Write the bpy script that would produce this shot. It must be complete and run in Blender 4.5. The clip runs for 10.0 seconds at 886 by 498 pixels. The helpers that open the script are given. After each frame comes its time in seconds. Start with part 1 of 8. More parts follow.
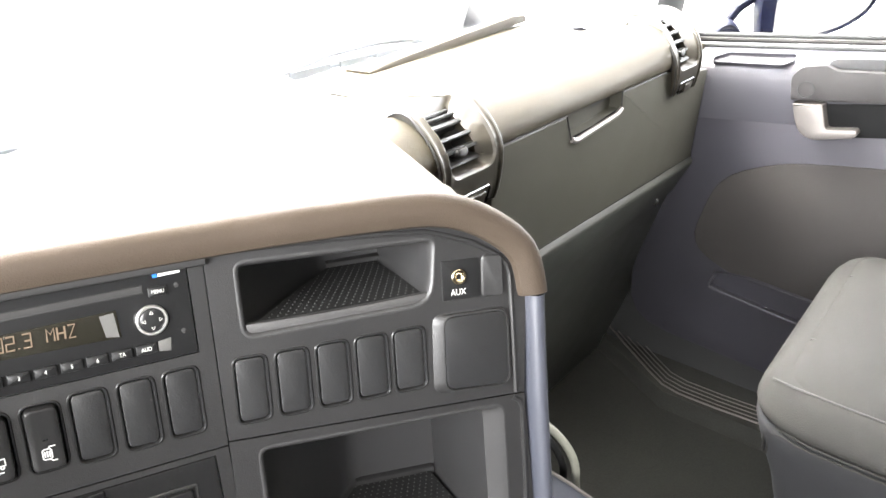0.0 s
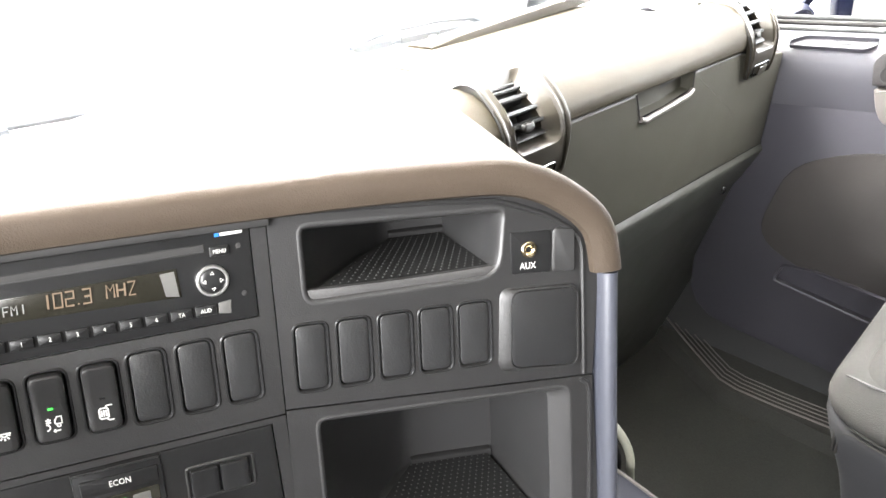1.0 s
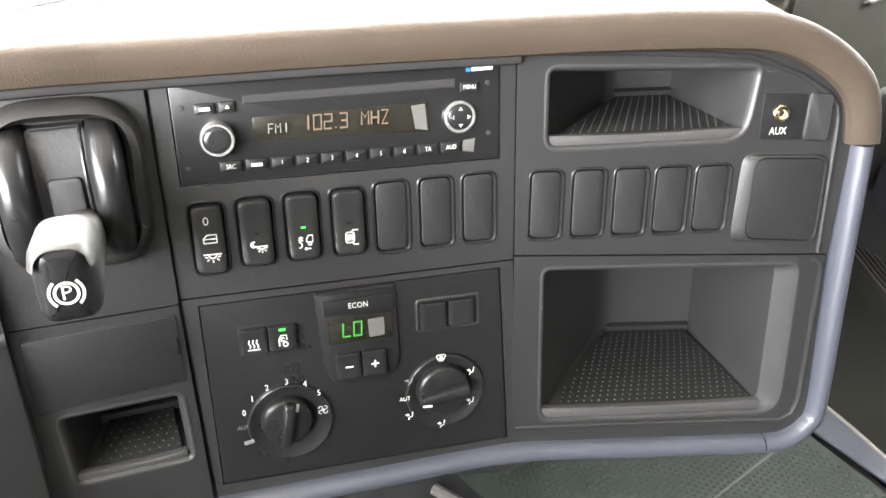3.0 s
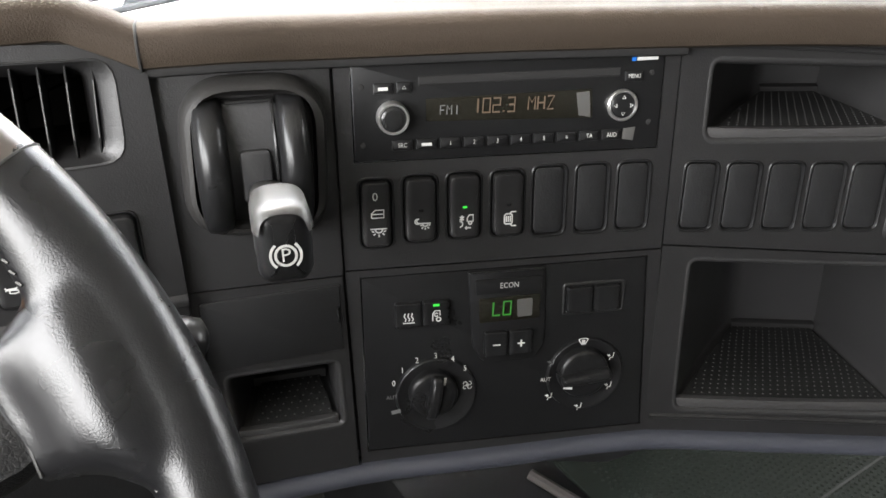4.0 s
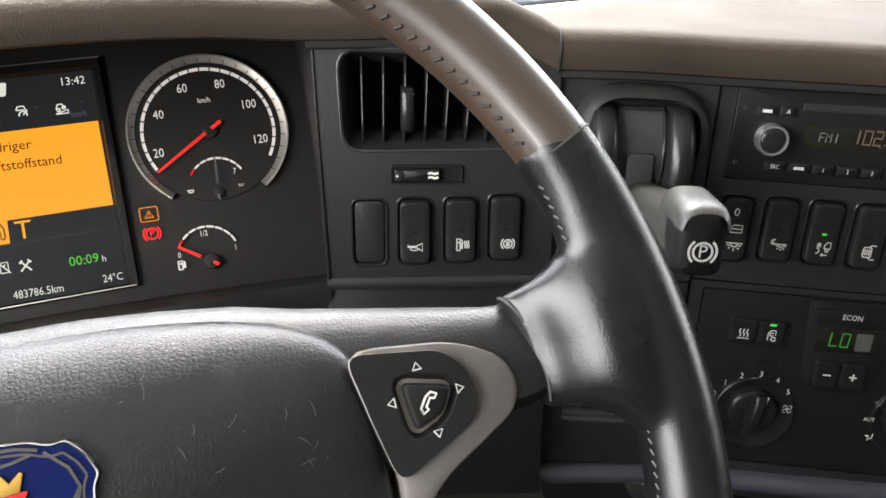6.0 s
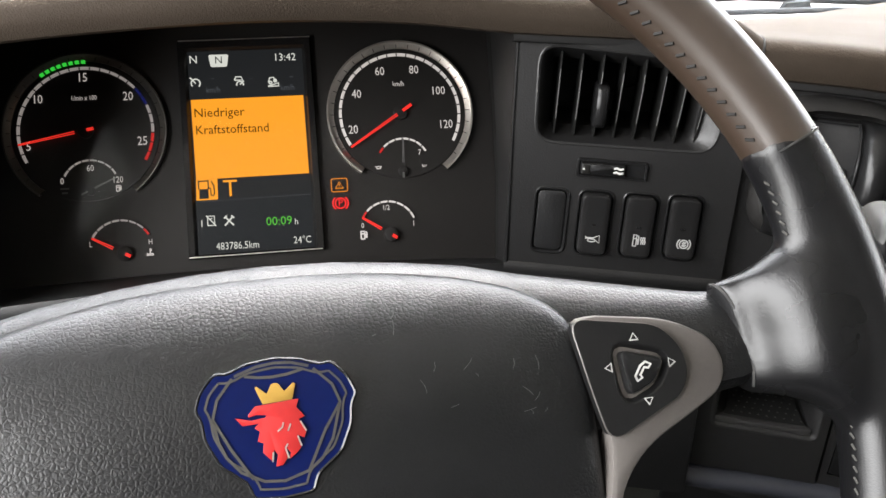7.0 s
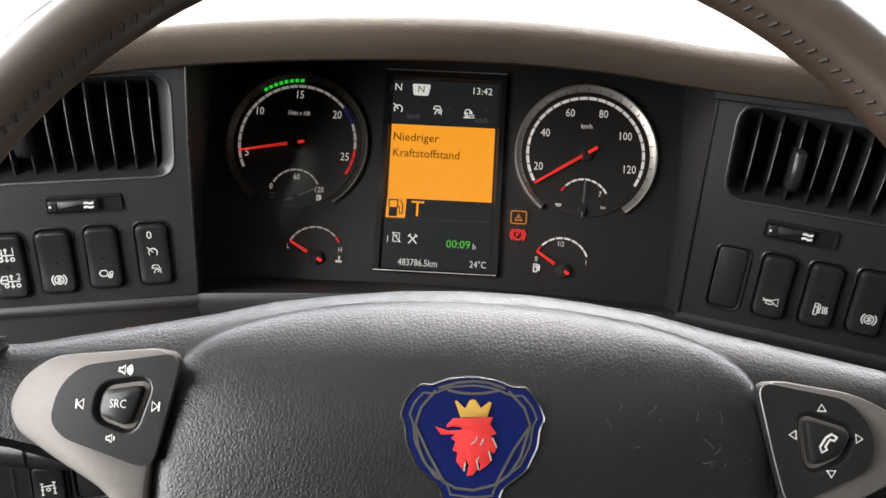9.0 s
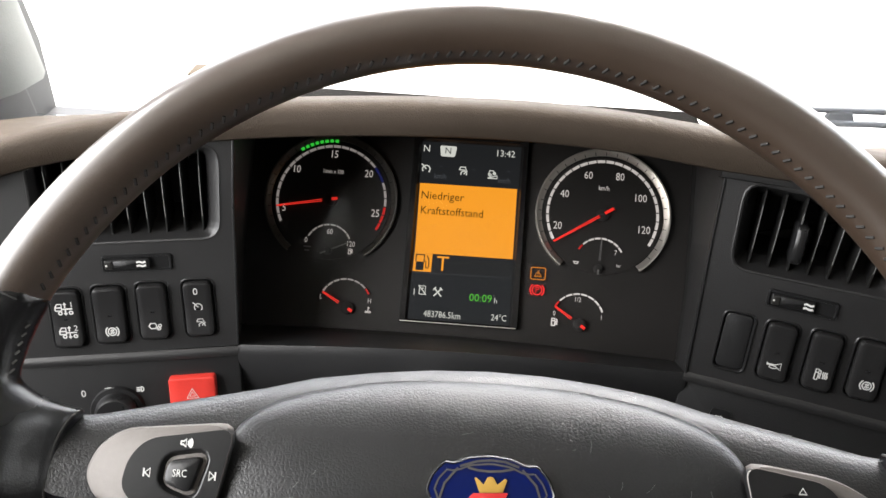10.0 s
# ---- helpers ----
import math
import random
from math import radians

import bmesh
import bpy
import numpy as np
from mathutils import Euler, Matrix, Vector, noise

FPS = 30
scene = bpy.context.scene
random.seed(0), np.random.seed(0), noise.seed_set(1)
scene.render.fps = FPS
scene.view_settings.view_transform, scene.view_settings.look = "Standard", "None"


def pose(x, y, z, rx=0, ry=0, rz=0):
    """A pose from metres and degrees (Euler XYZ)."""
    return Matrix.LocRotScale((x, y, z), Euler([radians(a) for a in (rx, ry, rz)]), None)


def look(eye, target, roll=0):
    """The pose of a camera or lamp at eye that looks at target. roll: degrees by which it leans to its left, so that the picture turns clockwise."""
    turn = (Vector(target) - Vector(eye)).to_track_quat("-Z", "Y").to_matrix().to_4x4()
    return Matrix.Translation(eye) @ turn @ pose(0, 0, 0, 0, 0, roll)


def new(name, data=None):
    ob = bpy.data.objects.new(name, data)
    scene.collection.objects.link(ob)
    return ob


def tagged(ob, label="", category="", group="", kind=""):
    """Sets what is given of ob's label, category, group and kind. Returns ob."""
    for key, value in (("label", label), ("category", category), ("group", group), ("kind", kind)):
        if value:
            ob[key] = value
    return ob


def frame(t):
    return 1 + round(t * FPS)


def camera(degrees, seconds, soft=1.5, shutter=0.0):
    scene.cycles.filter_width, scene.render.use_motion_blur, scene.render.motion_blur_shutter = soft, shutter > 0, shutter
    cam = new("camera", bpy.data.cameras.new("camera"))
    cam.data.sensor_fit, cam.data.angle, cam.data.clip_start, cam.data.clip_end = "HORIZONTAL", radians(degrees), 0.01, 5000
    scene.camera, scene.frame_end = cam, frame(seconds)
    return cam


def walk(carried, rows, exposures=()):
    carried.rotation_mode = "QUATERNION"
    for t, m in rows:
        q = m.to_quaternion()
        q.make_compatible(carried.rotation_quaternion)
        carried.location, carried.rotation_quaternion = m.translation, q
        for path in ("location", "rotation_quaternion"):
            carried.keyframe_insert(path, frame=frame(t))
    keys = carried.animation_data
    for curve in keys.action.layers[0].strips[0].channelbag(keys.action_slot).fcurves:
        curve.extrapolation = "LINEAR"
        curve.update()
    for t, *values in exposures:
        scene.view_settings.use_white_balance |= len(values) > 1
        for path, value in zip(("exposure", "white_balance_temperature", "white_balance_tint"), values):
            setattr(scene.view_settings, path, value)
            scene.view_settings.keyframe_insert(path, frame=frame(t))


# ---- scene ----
cam = camera(57.5, 10.0)
PATH = [
    (0, (0.302, -0.609, 1.333), (1.769, 0.412, 0.436), 3.4),
    (0.5, (0.303, -0.604, 1.331), (1.746, 0.45, 0.432), 3.6),
    (1, (0.308, -0.589, 1.31), (1.691, 0.517, 0.38), 3.6),
    (1.5, (0.291, -0.58, 1.297), (1.554, 0.555, 0.24), 3.6),
    (2, (0.274, -0.568, 1.289), (1.456, 0.602, 0.179), 3.6),
    (2.2, (0.277, -0.56, 1.278), (1.438, 0.632, 0.169), 3.3),
    (3.3, (0.238, -0.541, 1.277), (1.28, 0.688, 0.093), 3.5),
    (3.5, (0.226, -0.536, 1.277), (1.239, 0.716, 0.091), 3.3),
    (4, (0.2, -0.522, 1.277), (1.159, 0.769, 0.087), 3.2),
    (4.5, (0.169, -0.512, 1.282), (1.049, 0.84, 0.099), 2.8),
    (5, (0.14, -0.499, 1.285), (0.926, 0.907, 0.1), 2.6),
    (5.5, (0.118, -0.494, 1.286), (0.797, 0.97, 0.104), 2.5),
    (5.7, (0.109, -0.5, 1.284), (0.736, 0.99, 0.106), 2.3),
    (6.8, (0.06, -0.523, 1.289), (0.394, 1.057, 0.108), 2.2),
    (7, (0.051, -0.526, 1.289), (0.328, 1.066, 0.11), 2.2),
    (7.5, (0.04, -0.532, 1.292), (0.171, 1.078, 0.114), 2.0),
    (8, (0.037, -0.531, 1.292), (0.064, 1.097, 0.129), 2.0),
    (8.5, (0.032, -0.536, 1.294), (-0.006, 1.107, 0.154), 2.0),
    (9, (0.028, -0.541, 1.304), (-0.047, 1.104, 0.169), 2.1),
    (9.5, (0.02, -0.549, 1.31), (-0.093, 1.095, 0.177), 2.1),
    (10, (0.027, -0.555, 1.351), (-0.108, 1.106, 0.244), 1.9),
]
SKY, SUN, GLOW, DOORWAY, FARSIDE = 0.15, 0.55, 0.12, 2.9, 0.7
EXPOSURES = [(0.0, 5.5), (0.5, 4.9), (1.0, 5.52), (2.2, 5.65), (3.5, 5.62), (4.0, 4.0), (4.5, 3.3), (5.0, 3.52), (5.5, 3.56), (7.0, 3.4), (8.0, 3.25), (10.0, 3.25)]
walk(cam, [(t, look(eye, target, roll)) for t, eye, target, roll in PATH], EXPOSURES)

# ---- world and light ----
world = bpy.data.worlds.new("sky")
scene.world = world
world.use_nodes = True
wn = world.node_tree.nodes
sky = wn.new("ShaderNodeTexSky")
sky.sky_type = 'NISHITA'
sky.sun_disc = False
sky.sun_elevation = radians(58)
sky.sun_rotation = radians(10)
sky.air_density, sky.dust_density, sky.ozone_density = 1.0, 4.0, 1.0
wn["Background"].inputs["Strength"].default_value = SKY
haze = wn.new("ShaderNodeHueSaturation")
haze.inputs["Saturation"].default_value = 0.3
world.node_tree.links.new(sky.outputs[0], haze.inputs["Color"])
world.node_tree.links.new(haze.outputs[0], wn["Background"].inputs["Color"])
sun = new("sun", bpy.data.lights.new("sun", 'SUN'))
sun.data.energy, sun.data.angle, sun.data.color = SUN, radians(12), (1.0, 0.96, 0.9)
sun.matrix_world = look((0.6, 3.0, 4.9), (0.0, 0.0, 0.0))

# daylight through the side windows
for name, energy, wide, high, eye, aim in (("driver_window_daylight", DOORWAY, 1.15, 0.6, (-0.65, -0.48, 1.44), (1.0, -0.3, 1.0)), ("passenger_window_daylight", FARSIDE, 0.9, 0.44, (1.885, -0.4, 1.42), (0.0, -0.4, 1.15))):
    side_light = new(name, bpy.data.lights.new(name, 'AREA'))
    side_light.data.shape, side_light.data.size, side_light.data.size_y = 'RECTANGLE', wide, high
    side_light.data.energy, side_light.data.color = energy, (1.0, 0.975, 0.945)
    side_light.matrix_world = look(eye, aim)

K = 0.001


# ---- materials ----
def mat(name, col, rough=0.5, metal=0.0, grain=0.0, size=0.002, cells=0.0, vary=0.15, stain=0.1, coat=0.0, spec=0.5, per=0.0):
    """Procedural surface: grain is the relief, size its scale in metres, cells the share of leather-like cells."""
    m = bpy.data.materials.new(name)
    m.use_nodes = True
    nt = m.node_tree
    n, ln = nt.nodes, nt.links
    b = n["Principled BSDF"]
    tc = n.new("ShaderNodeTexCoord")
    fine, broad = n.new("ShaderNodeTexNoise"), n.new("ShaderNodeTexNoise")
    fine.inputs["Scale"].default_value = 1 / size
    fine.inputs["Detail"].default_value = 3
    broad.inputs["Scale"].default_value = 14
    broad.inputs["Detail"].default_value = 5
    for q in (fine, broad):
        ln.new(tc.outputs["Object"], q.inputs["Vector"])
    mix = n.new("ShaderNodeMath")
    mix.operation = 'MULTIPLY_ADD'
    ln.new(fine.outputs["Fac"], mix.inputs[0])
    mix.inputs[1].default_value = vary
    mul = n.new("ShaderNodeMath")
    mul.operation = 'MULTIPLY_ADD'
    ln.new(broad.outputs["Fac"], mul.inputs[0])
    mul.inputs[1].default_value = stain * 2
    mul.inputs[2].default_value = 1 - stain - vary / 2
    ln.new(mul.outputs[0], mix.inputs[2])
    hsv = n.new("ShaderNodeHueSaturation")
    hsv.inputs["Color"].default_value = (*col, 1)
    last = mix
    if per:
        info = n.new("ShaderNodeObjectInfo")
        add = n.new("ShaderNodeMath")
        add.operation = 'MULTIPLY_ADD'
        ln.new(info.outputs["Random"], add.inputs[0])
        add.inputs[1].default_value = per
        ln.new(mix.outputs[0], add.inputs[2])
        last = add
    ln.new(last.outputs[0], hsv.inputs["Value"])
    ln.new(hsv.outputs["Color"], b.inputs["Base Color"])
    b.inputs["Metallic"].default_value = metal
    b.inputs["Coat Weight"].default_value = coat
    b.inputs["Coat Roughness"].default_value = 0.08
    b.inputs["Specular IOR Level"].default_value = spec
    rg = n.new("ShaderNodeMapRange")
    rg.inputs["To Min"].default_value = max(0.02, rough - 0.035)
    rg.inputs["To Max"].default_value = min(1.0, rough + 0.035)
    rg.inputs["From Min"].default_value, rg.inputs["From Max"].default_value = 0.3, 0.7
    ln.new(broad.outputs["Fac"], rg.inputs["Value"])
    ln.new(rg.outputs["Result"], b.inputs["Roughness"])
    if grain:
        bump = n.new("ShaderNodeBump")
        bump.inputs["Strength"].default_value = grain
        bump.inputs["Distance"].default_value = size * 0.35
        if cells:
            v = n.new("ShaderNodeTexVoronoi")
            v.feature = 'DISTANCE_TO_EDGE'
            v.inputs["Scale"].default_value = 1 / size
            warp = n.new("ShaderNodeVectorMath")
            warp.operation = 'MULTIPLY_ADD'
            ln.new(fine.outputs["Color"], warp.inputs[0])
            warp.inputs[1].default_value = (size * 0.8,) * 3
            ln.new(tc.outputs["Object"], warp.inputs[2])
            ln.new(warp.outputs[0], v.inputs["Vector"])
            pw = n.new("ShaderNodeMapRange")
            pw.inputs["From Max"].default_value = 0.25
            ln.new(v.outputs["Distance"], pw.inputs["Value"])
            ln.new(pw.outputs["Result"], bump.inputs["Height"])
        else:
            ln.new(fine.outputs["Fac"], bump.inputs["Height"])
        ln.new(bump.outputs["Normal"], b.inputs["Normal"])
    return m


def glow(name, col, strength, base=(0.02, 0.02, 0.02)):
    m = bpy.data.materials.new(name)
    m.use_nodes = True
    b = m.node_tree.nodes["Principled BSDF"]
    b.inputs["Base Color"].default_value = (*base, 1)
    b.inputs["Emission Color"].default_value = (*col, 1)
    b.inputs["Emission Strength"].default_value = strength * GLOW
    b.inputs["Roughness"].default_value = 0.35
    b.inputs["Specular IOR Level"].default_value = 0.15
    return m


def clear(name, tint=(1, 1, 1), rough=0.0):
    m = bpy.data.materials.new(name)
    m.use_nodes = True
    b = m.node_tree.nodes["Principled BSDF"]
    b.inputs["Base Color"].default_value = (*tint, 1)
    b.inputs["Transmission Weight"].default_value = 1
    b.inputs["Roughness"].default_value = rough
    b.inputs["IOR"].default_value = 1.45
    return m


PLASTIC = mat("black grained plastic", (0.0132, 0.0132, 0.0136), 0.4, grain=0.35, size=0.0011, stain=0.08)
PANEL = mat("anthracite dash plastic", (0.0148, 0.0145, 0.0146), 0.4, grain=0.4, size=0.0009, stain=0.08)
SATIN = mat("satin black plastic", (0.0105, 0.0105, 0.0108), 0.3, spec=0.35, grain=0.1, size=0.0012, stain=0.06)
GLOSS = mat("glossy black plastic", (0.013, 0.013, 0.0133), 0.2, stain=0.06)
DIAL = mat("matt black dial", (0.02, 0.0195, 0.0193), 0.6, stain=0.2, spec=0.25)
SCUFF = mat("pale scuff marks", (0.15, 0.15, 0.15), 0.7, stain=0.3)
TRAYSHELL = mat("grey tray plastic", (0.024, 0.0236, 0.0238), 0.45, grain=0.4, size=0.0009, stain=0.1)
TRAYLIP = mat("grey rubber tray lip", (0.036, 0.035, 0.035), 0.55, grain=0.3, stain=0.12)
KEY = mat("soft black key plastic", (0.0135, 0.0132, 0.0134), 0.33, spec=0.4, grain=0.1, size=0.001, stain=0.06)
KICK = mat("grey green kick panel", (0.052, 0.0535, 0.0455), 0.5, grain=0.3, size=0.0014, stain=0.1)
FIN = mat("black vent fin", (0.0075, 0.0075, 0.0072), 0.5, spec=0.3, stain=0.1)
# pale colour paints the highlight on the front edges of the vent slats
SLATGLINT = mat("pale slat edge glint", (0.13, 0.13, 0.128), 0.3, stain=0.2)
COWL = mat("charcoal lever surround", (0.019, 0.0182, 0.0175), 0.5, spec=0.3, grain=0.3, size=0.001, stain=0.08)
FACE = mat("smoked instrument face", (0.018, 0.0168, 0.0162), 0.5, stain=0.1, spec=0.3)
DARK = mat("dark cavity plastic", (0.028, 0.0278, 0.0285), 0.6, grain=0.2)
LEATHER = mat("taupe grained soft pad", (0.042, 0.0322, 0.0242), 0.6, spec=0.12, grain=0.24, size=0.0017, cells=1.0, vary=0.12, stain=0.1)
LEATHER_PASS = mat("olive taupe soft pad", (0.03, 0.0252, 0.0162), 0.55, spec=0.09, grain=0.4, size=0.0022, cells=1.0, vary=0.1, stain=0.08)
GRIP = mat("dark brown wheel leather", (0.033, 0.0212, 0.0138), 0.34, spec=1.0, coat=0.25, grain=0.04, size=0.0012, cells=1.0, vary=0.15, stain=0.22)
WHEEL = mat("black smooth wheel leather", (0.0055, 0.0055, 0.006), 0.28, spec=0.43, grain=0.09, size=0.0011, cells=1.0, stain=0.2)
HUB = mat("worn black hub skin", (0.005, 0.0052, 0.0058), 0.36, spec=0.5, grain=0.17, size=0.0017, cells=1.0, stain=0.25)
TRIM = mat("warm silver paint", (0.14, 0.128, 0.119), 0.48, metal=0.3, grain=0.1, stain=0.08)
RAIL = mat("blue grey painted plastic", (0.042, 0.0445, 0.056), 0.4, grain=0.2, size=0.001, stain=0.1)
VENTFRAME = mat("satin olive vent plastic", (0.022, 0.0188, 0.0132), 0.4, spec=0.35, grain=0.08, stain=0.1)
LOOP = mat("pale green grey plastic", (0.2, 0.2, 0.165), 0.5, grain=0.15, stain=0.15)
VENTGREY = mat("grey vent plastic", (0.016, 0.0155, 0.0145), 0.36, grain=0.15, stain=0.1)
DOORGREY = mat("violet grey door plastic", (0.036, 0.0348, 0.042), 0.48, grain=0.35, size=0.0014, stain=0.1)
DOORARM = mat("warm grey armrest plastic", (0.03, 0.028, 0.0275), 0.6, spec=0.25, grain=0.35, size=0.0014, stain=0.1)
DOORCLOTH = mat("grey brown door cloth", (0.025, 0.022, 0.0205), 0.9, grain=0.6, size=0.0018, stain=0.1)
GLOVE = mat("olive grey glovebox plastic", (0.046, 0.0443, 0.0347), 0.45, spec=0.25, grain=0.35, size=0.0012, stain=0.1)
CLOTH = mat("grey seat cloth", (0.0235, 0.0228, 0.021), 0.9, spec=0.2, grain=0.7, size=0.0016, vary=0.25, stain=0.1)
CLOTHSIDE = mat("darker seat border cloth", (0.0215, 0.0216, 0.0228), 0.9, spec=0.2, grain=0.6, size=0.0016, vary=0.25, stain=0.1)
SEAM = mat("dark seam thread", (0.03, 0.029, 0.028), 0.7, stain=0.1)
GRIPTHREAD = mat("dark leather stitching", (0.012, 0.011, 0.0105), 0.7, spec=0.3, stain=0.15)
THREAD = mat("grey leather stitching", (0.06, 0.058, 0.053), 0.6, stain=0.15)
CARPET = mat("dark floor carpet", (0.034, 0.034, 0.029), 0.95, grain=0.8, size=0.0035, vary=0.5, stain=0.25)
RUBBER = mat("dark green grey rubber mat", (0.02, 0.025, 0.0205), 0.65, spec=0.15, grain=0.3, stain=0.15)
BINRUBBER = mat("black bin mat", (0.017, 0.017, 0.0168), 0.75, spec=0.25, grain=0.3)
STUD = mat("grey mat studs", (0.04, 0.04, 0.0385), 0.5)
CHROME = mat("polished chrome", (0.7, 0.69, 0.68), 0.28, metal=0.9, stain=0.05)
BRASS = mat("nickelled brass", (0.6, 0.5, 0.34), 0.25, metal=1.0, stain=0.1)
WHITE = mat("white printed legend", (0.55, 0.55, 0.53), 0.6, stain=0.05, vary=0.05)
GREYINK = mat("grey printed legend", (0.13, 0.13, 0.13), 0.6, stain=0.05)
BLUEINK = mat("blue printed mark", (0.01, 0.13, 0.5), 0.5, stain=0.05)
SILVERDIAL = mat("silver dial ring", (0.8, 0.77, 0.72), 0.34, metal=0.9, stain=0.08)
# darker copy of the silver ring, with the tachometer's shade in its colour
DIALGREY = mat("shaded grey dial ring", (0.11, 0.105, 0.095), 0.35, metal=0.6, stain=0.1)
ENAMEL = mat("deep blue enamel", (0.001, 0.0055, 0.055), 0.3, coat=0.0, spec=0.25, stain=0.1)
REDENAMEL = mat("red enamel", (0.48, 0.025, 0.025), 0.3, coat=0.3, stain=0.15)
GOLD = mat("gold enamel", (0.5, 0.3, 0.06), 0.35, metal=0.4, stain=0.1)
HAZARD = mat("red hazard button", (0.55, 0.035, 0.025), 0.4, stain=0.1)
CURTAIN = mat("grey bunk curtain", (0.14, 0.136, 0.13), 0.9, grain=0.4, size=0.003)
HEADLINER = mat("pale cab lining", (0.4, 0.39, 0.365), 0.85, grain=0.4, size=0.003, stain=0.06)
CABGREY = mat("grey cab plastic", (0.03, 0.0305, 0.03), 0.55, grain=0.3, size=0.0015, stain=0.08)
PAINT = mat("dark blue truck paint", (0.0008, 0.0016, 0.008), 0.5, spec=0.08, stain=0.05)
GROUND = mat("pale dry concrete yard", (0.5, 0.49, 0.46), 0.9, grain=0.4, size=0.05, vary=0.2, stain=0.15)
# black wipers, lightened to blue-grey to paint in the windscreen's glare
WIPER = mat("glare paled wiper plastic", (0.06, 0.067, 0.075), 0.6, spec=0.2, stain=0.3)
WALLOUT = mat("tan rendered wall", (0.05, 0.034, 0.017), 0.9, stain=0.1)
BLACKRUB = mat("black rubber", (0.005, 0.005, 0.005), 0.7, spec=0.15)
PILLAR = mat("dark pillar plastic", (0.13, 0.137, 0.128), 0.6, grain=0.3)
PATCH = mat("pale display corner", (0.075, 0.073, 0.07), 0.4, stain=0.1)
SCREEN = mat("unlit display glass", (0.012, 0.011, 0.008), 0.2, coat=0.3)
DISPLAY = glow("dark display panel", (0.012, 0.0135, 0.015), 0.84, (0.01, 0.01, 0.01))
DISPLAYBAND = glow("dark lower display field", (0.016, 0.019, 0.022), 0.72, (0.008, 0.008, 0.008))
ORANGE = glow("orange message field", (1.0, 0.37, 0.014), 0.936)
BROWNINK = glow("dark message letters", (0.02, 0.006, 0.0), 0.48, (0.004, 0.003, 0.002))
LEVERGREY = mat("grey lever paint", (0.036, 0.036, 0.0335), 0.35, grain=0.1, stain=0.08)
SADDLE = mat("worn silver grip paint", (0.031, 0.031, 0.0295), 0.42, stain=0.12)
DIMWHITE = glow("dimly lit dial marks", (0.8, 0.72, 0.68), 0.264, (0.25, 0.25, 0.25))
LCDWHITE = glow("white display symbols", (0.85, 0.87, 0.8), 0.72)
LCDDIM = glow("dim display symbols", (0.2, 0.22, 0.25), 0.3)
LCDGREEN = glow("green display digits", (0.14, 0.85, 0.06), 0.6)
AMBER = glow("amber radio digits", (0.6, 0.4, 0.24), 0.132)
GREEN = glow("green lamp", (0.05, 0.85, 0.07), 0.6)
DIMGREEN = glow("green segment digits", (0.07, 0.6, 0.05), 0.192)
REDGLOW = glow("red needle", (1.0, 0.04, 0.025), 0.72, (0.5, 0.02, 0.02))
REDMARK = glow("red dial marks", (0.8, 0.03, 0.025), 0.36, (0.4, 0.02, 0.02))
AMBERLAMP = glow("amber warning lamp", (1.0, 0.3, 0.01), 0.72)
REDLAMP = glow("red warning lamp", (1.0, 0.02, 0.02), 1.08)
BLUEMARK = glow("blue dial mark", (0.01, 0.02, 0.25), 0.3)
DIALWHITE = glow("lit white dial marks", (0.9, 0.82, 0.77), 0.432, (0.4, 0.4, 0.4))
GLASS = clear("clear glass")
LENS = bpy.data.materials.new("clear instrument lens")
LENS.use_nodes = True
_n, _l = LENS.node_tree.nodes, LENS.node_tree.links
_n.remove(_n["Principled BSDF"])
_mix, _see, _shine, _edge = (_n.new("ShaderNode" + k) for k in ("MixShader", "BsdfTransparent", "BsdfGlossy", "Fresnel"))
_see.inputs["Color"].default_value = (0.86, 0.85, 0.84, 1)
_shine.inputs["Roughness"].default_value = 0.12
_edge.inputs["IOR"].default_value = 1.12
_l.new(_edge.outputs[0], _mix.inputs[0])
_l.new(_see.outputs[0], _mix.inputs[1])
_l.new(_shine.outputs[0], _mix.inputs[2])
_l.new(_mix.outputs[0], _n["Material Output"].inputs["Surface"])
MIRROR = mat("mirror glass", (0.85, 0.83, 0.8), 0.03, metal=1.0, vary=0, stain=0.01)


# ---- shape helpers ----
def basis(o, yaw, tilt):
    """A panel's frame: x to its right, y up along it, z out of it towards the seats."""
    y, t = radians(yaw), radians(tilt)
    n = Vector((math.sin(y) * math.cos(t), -math.cos(y) * math.cos(t), math.sin(t)))
    r = Vector((math.cos(y), math.sin(y), 0))
    u = n.cross(r)
    m = Matrix((r, u, n)).transposed().to_4x4()
    m.translation = o
    return m


def mm(pts):
    return [(x * K, y * K) for x, y in pts]


def rect(x0, y0, x1, y1, r=0.0, seg=4):
    return rounded([(x0, y0), (x1, y0), (x1, y1), (x0, y1)], r, seg)


def rounded(pts, r, seg=4):
    """A polygon (counter-clockwise, metres) with round corners; r: one radius or one for each corner."""
    if not r:
        return [tuple(p) for p in pts]
    out, n = [], len(pts)
    for i, p in enumerate(pts):
        rad = r[i] if isinstance(r, (list, tuple)) else r
        p, a, b = Vector(p), Vector(pts[i - 1]), Vector(pts[(i + 1) % n])
        da, db = (a - p), (b - p)
        cut = min(rad, da.length * 0.48, db.length * 0.48)
        if cut <= 0:
            out.append(tuple(p))
            continue
        s, e = p + da.normalized() * cut, p + db.normalized() * cut
        for k in range(seg + 1):
            t = k / seg
            out.append(tuple(s * (1 - t) ** 2 + p * (2 * t * (1 - t)) + e * t * t))
    return out


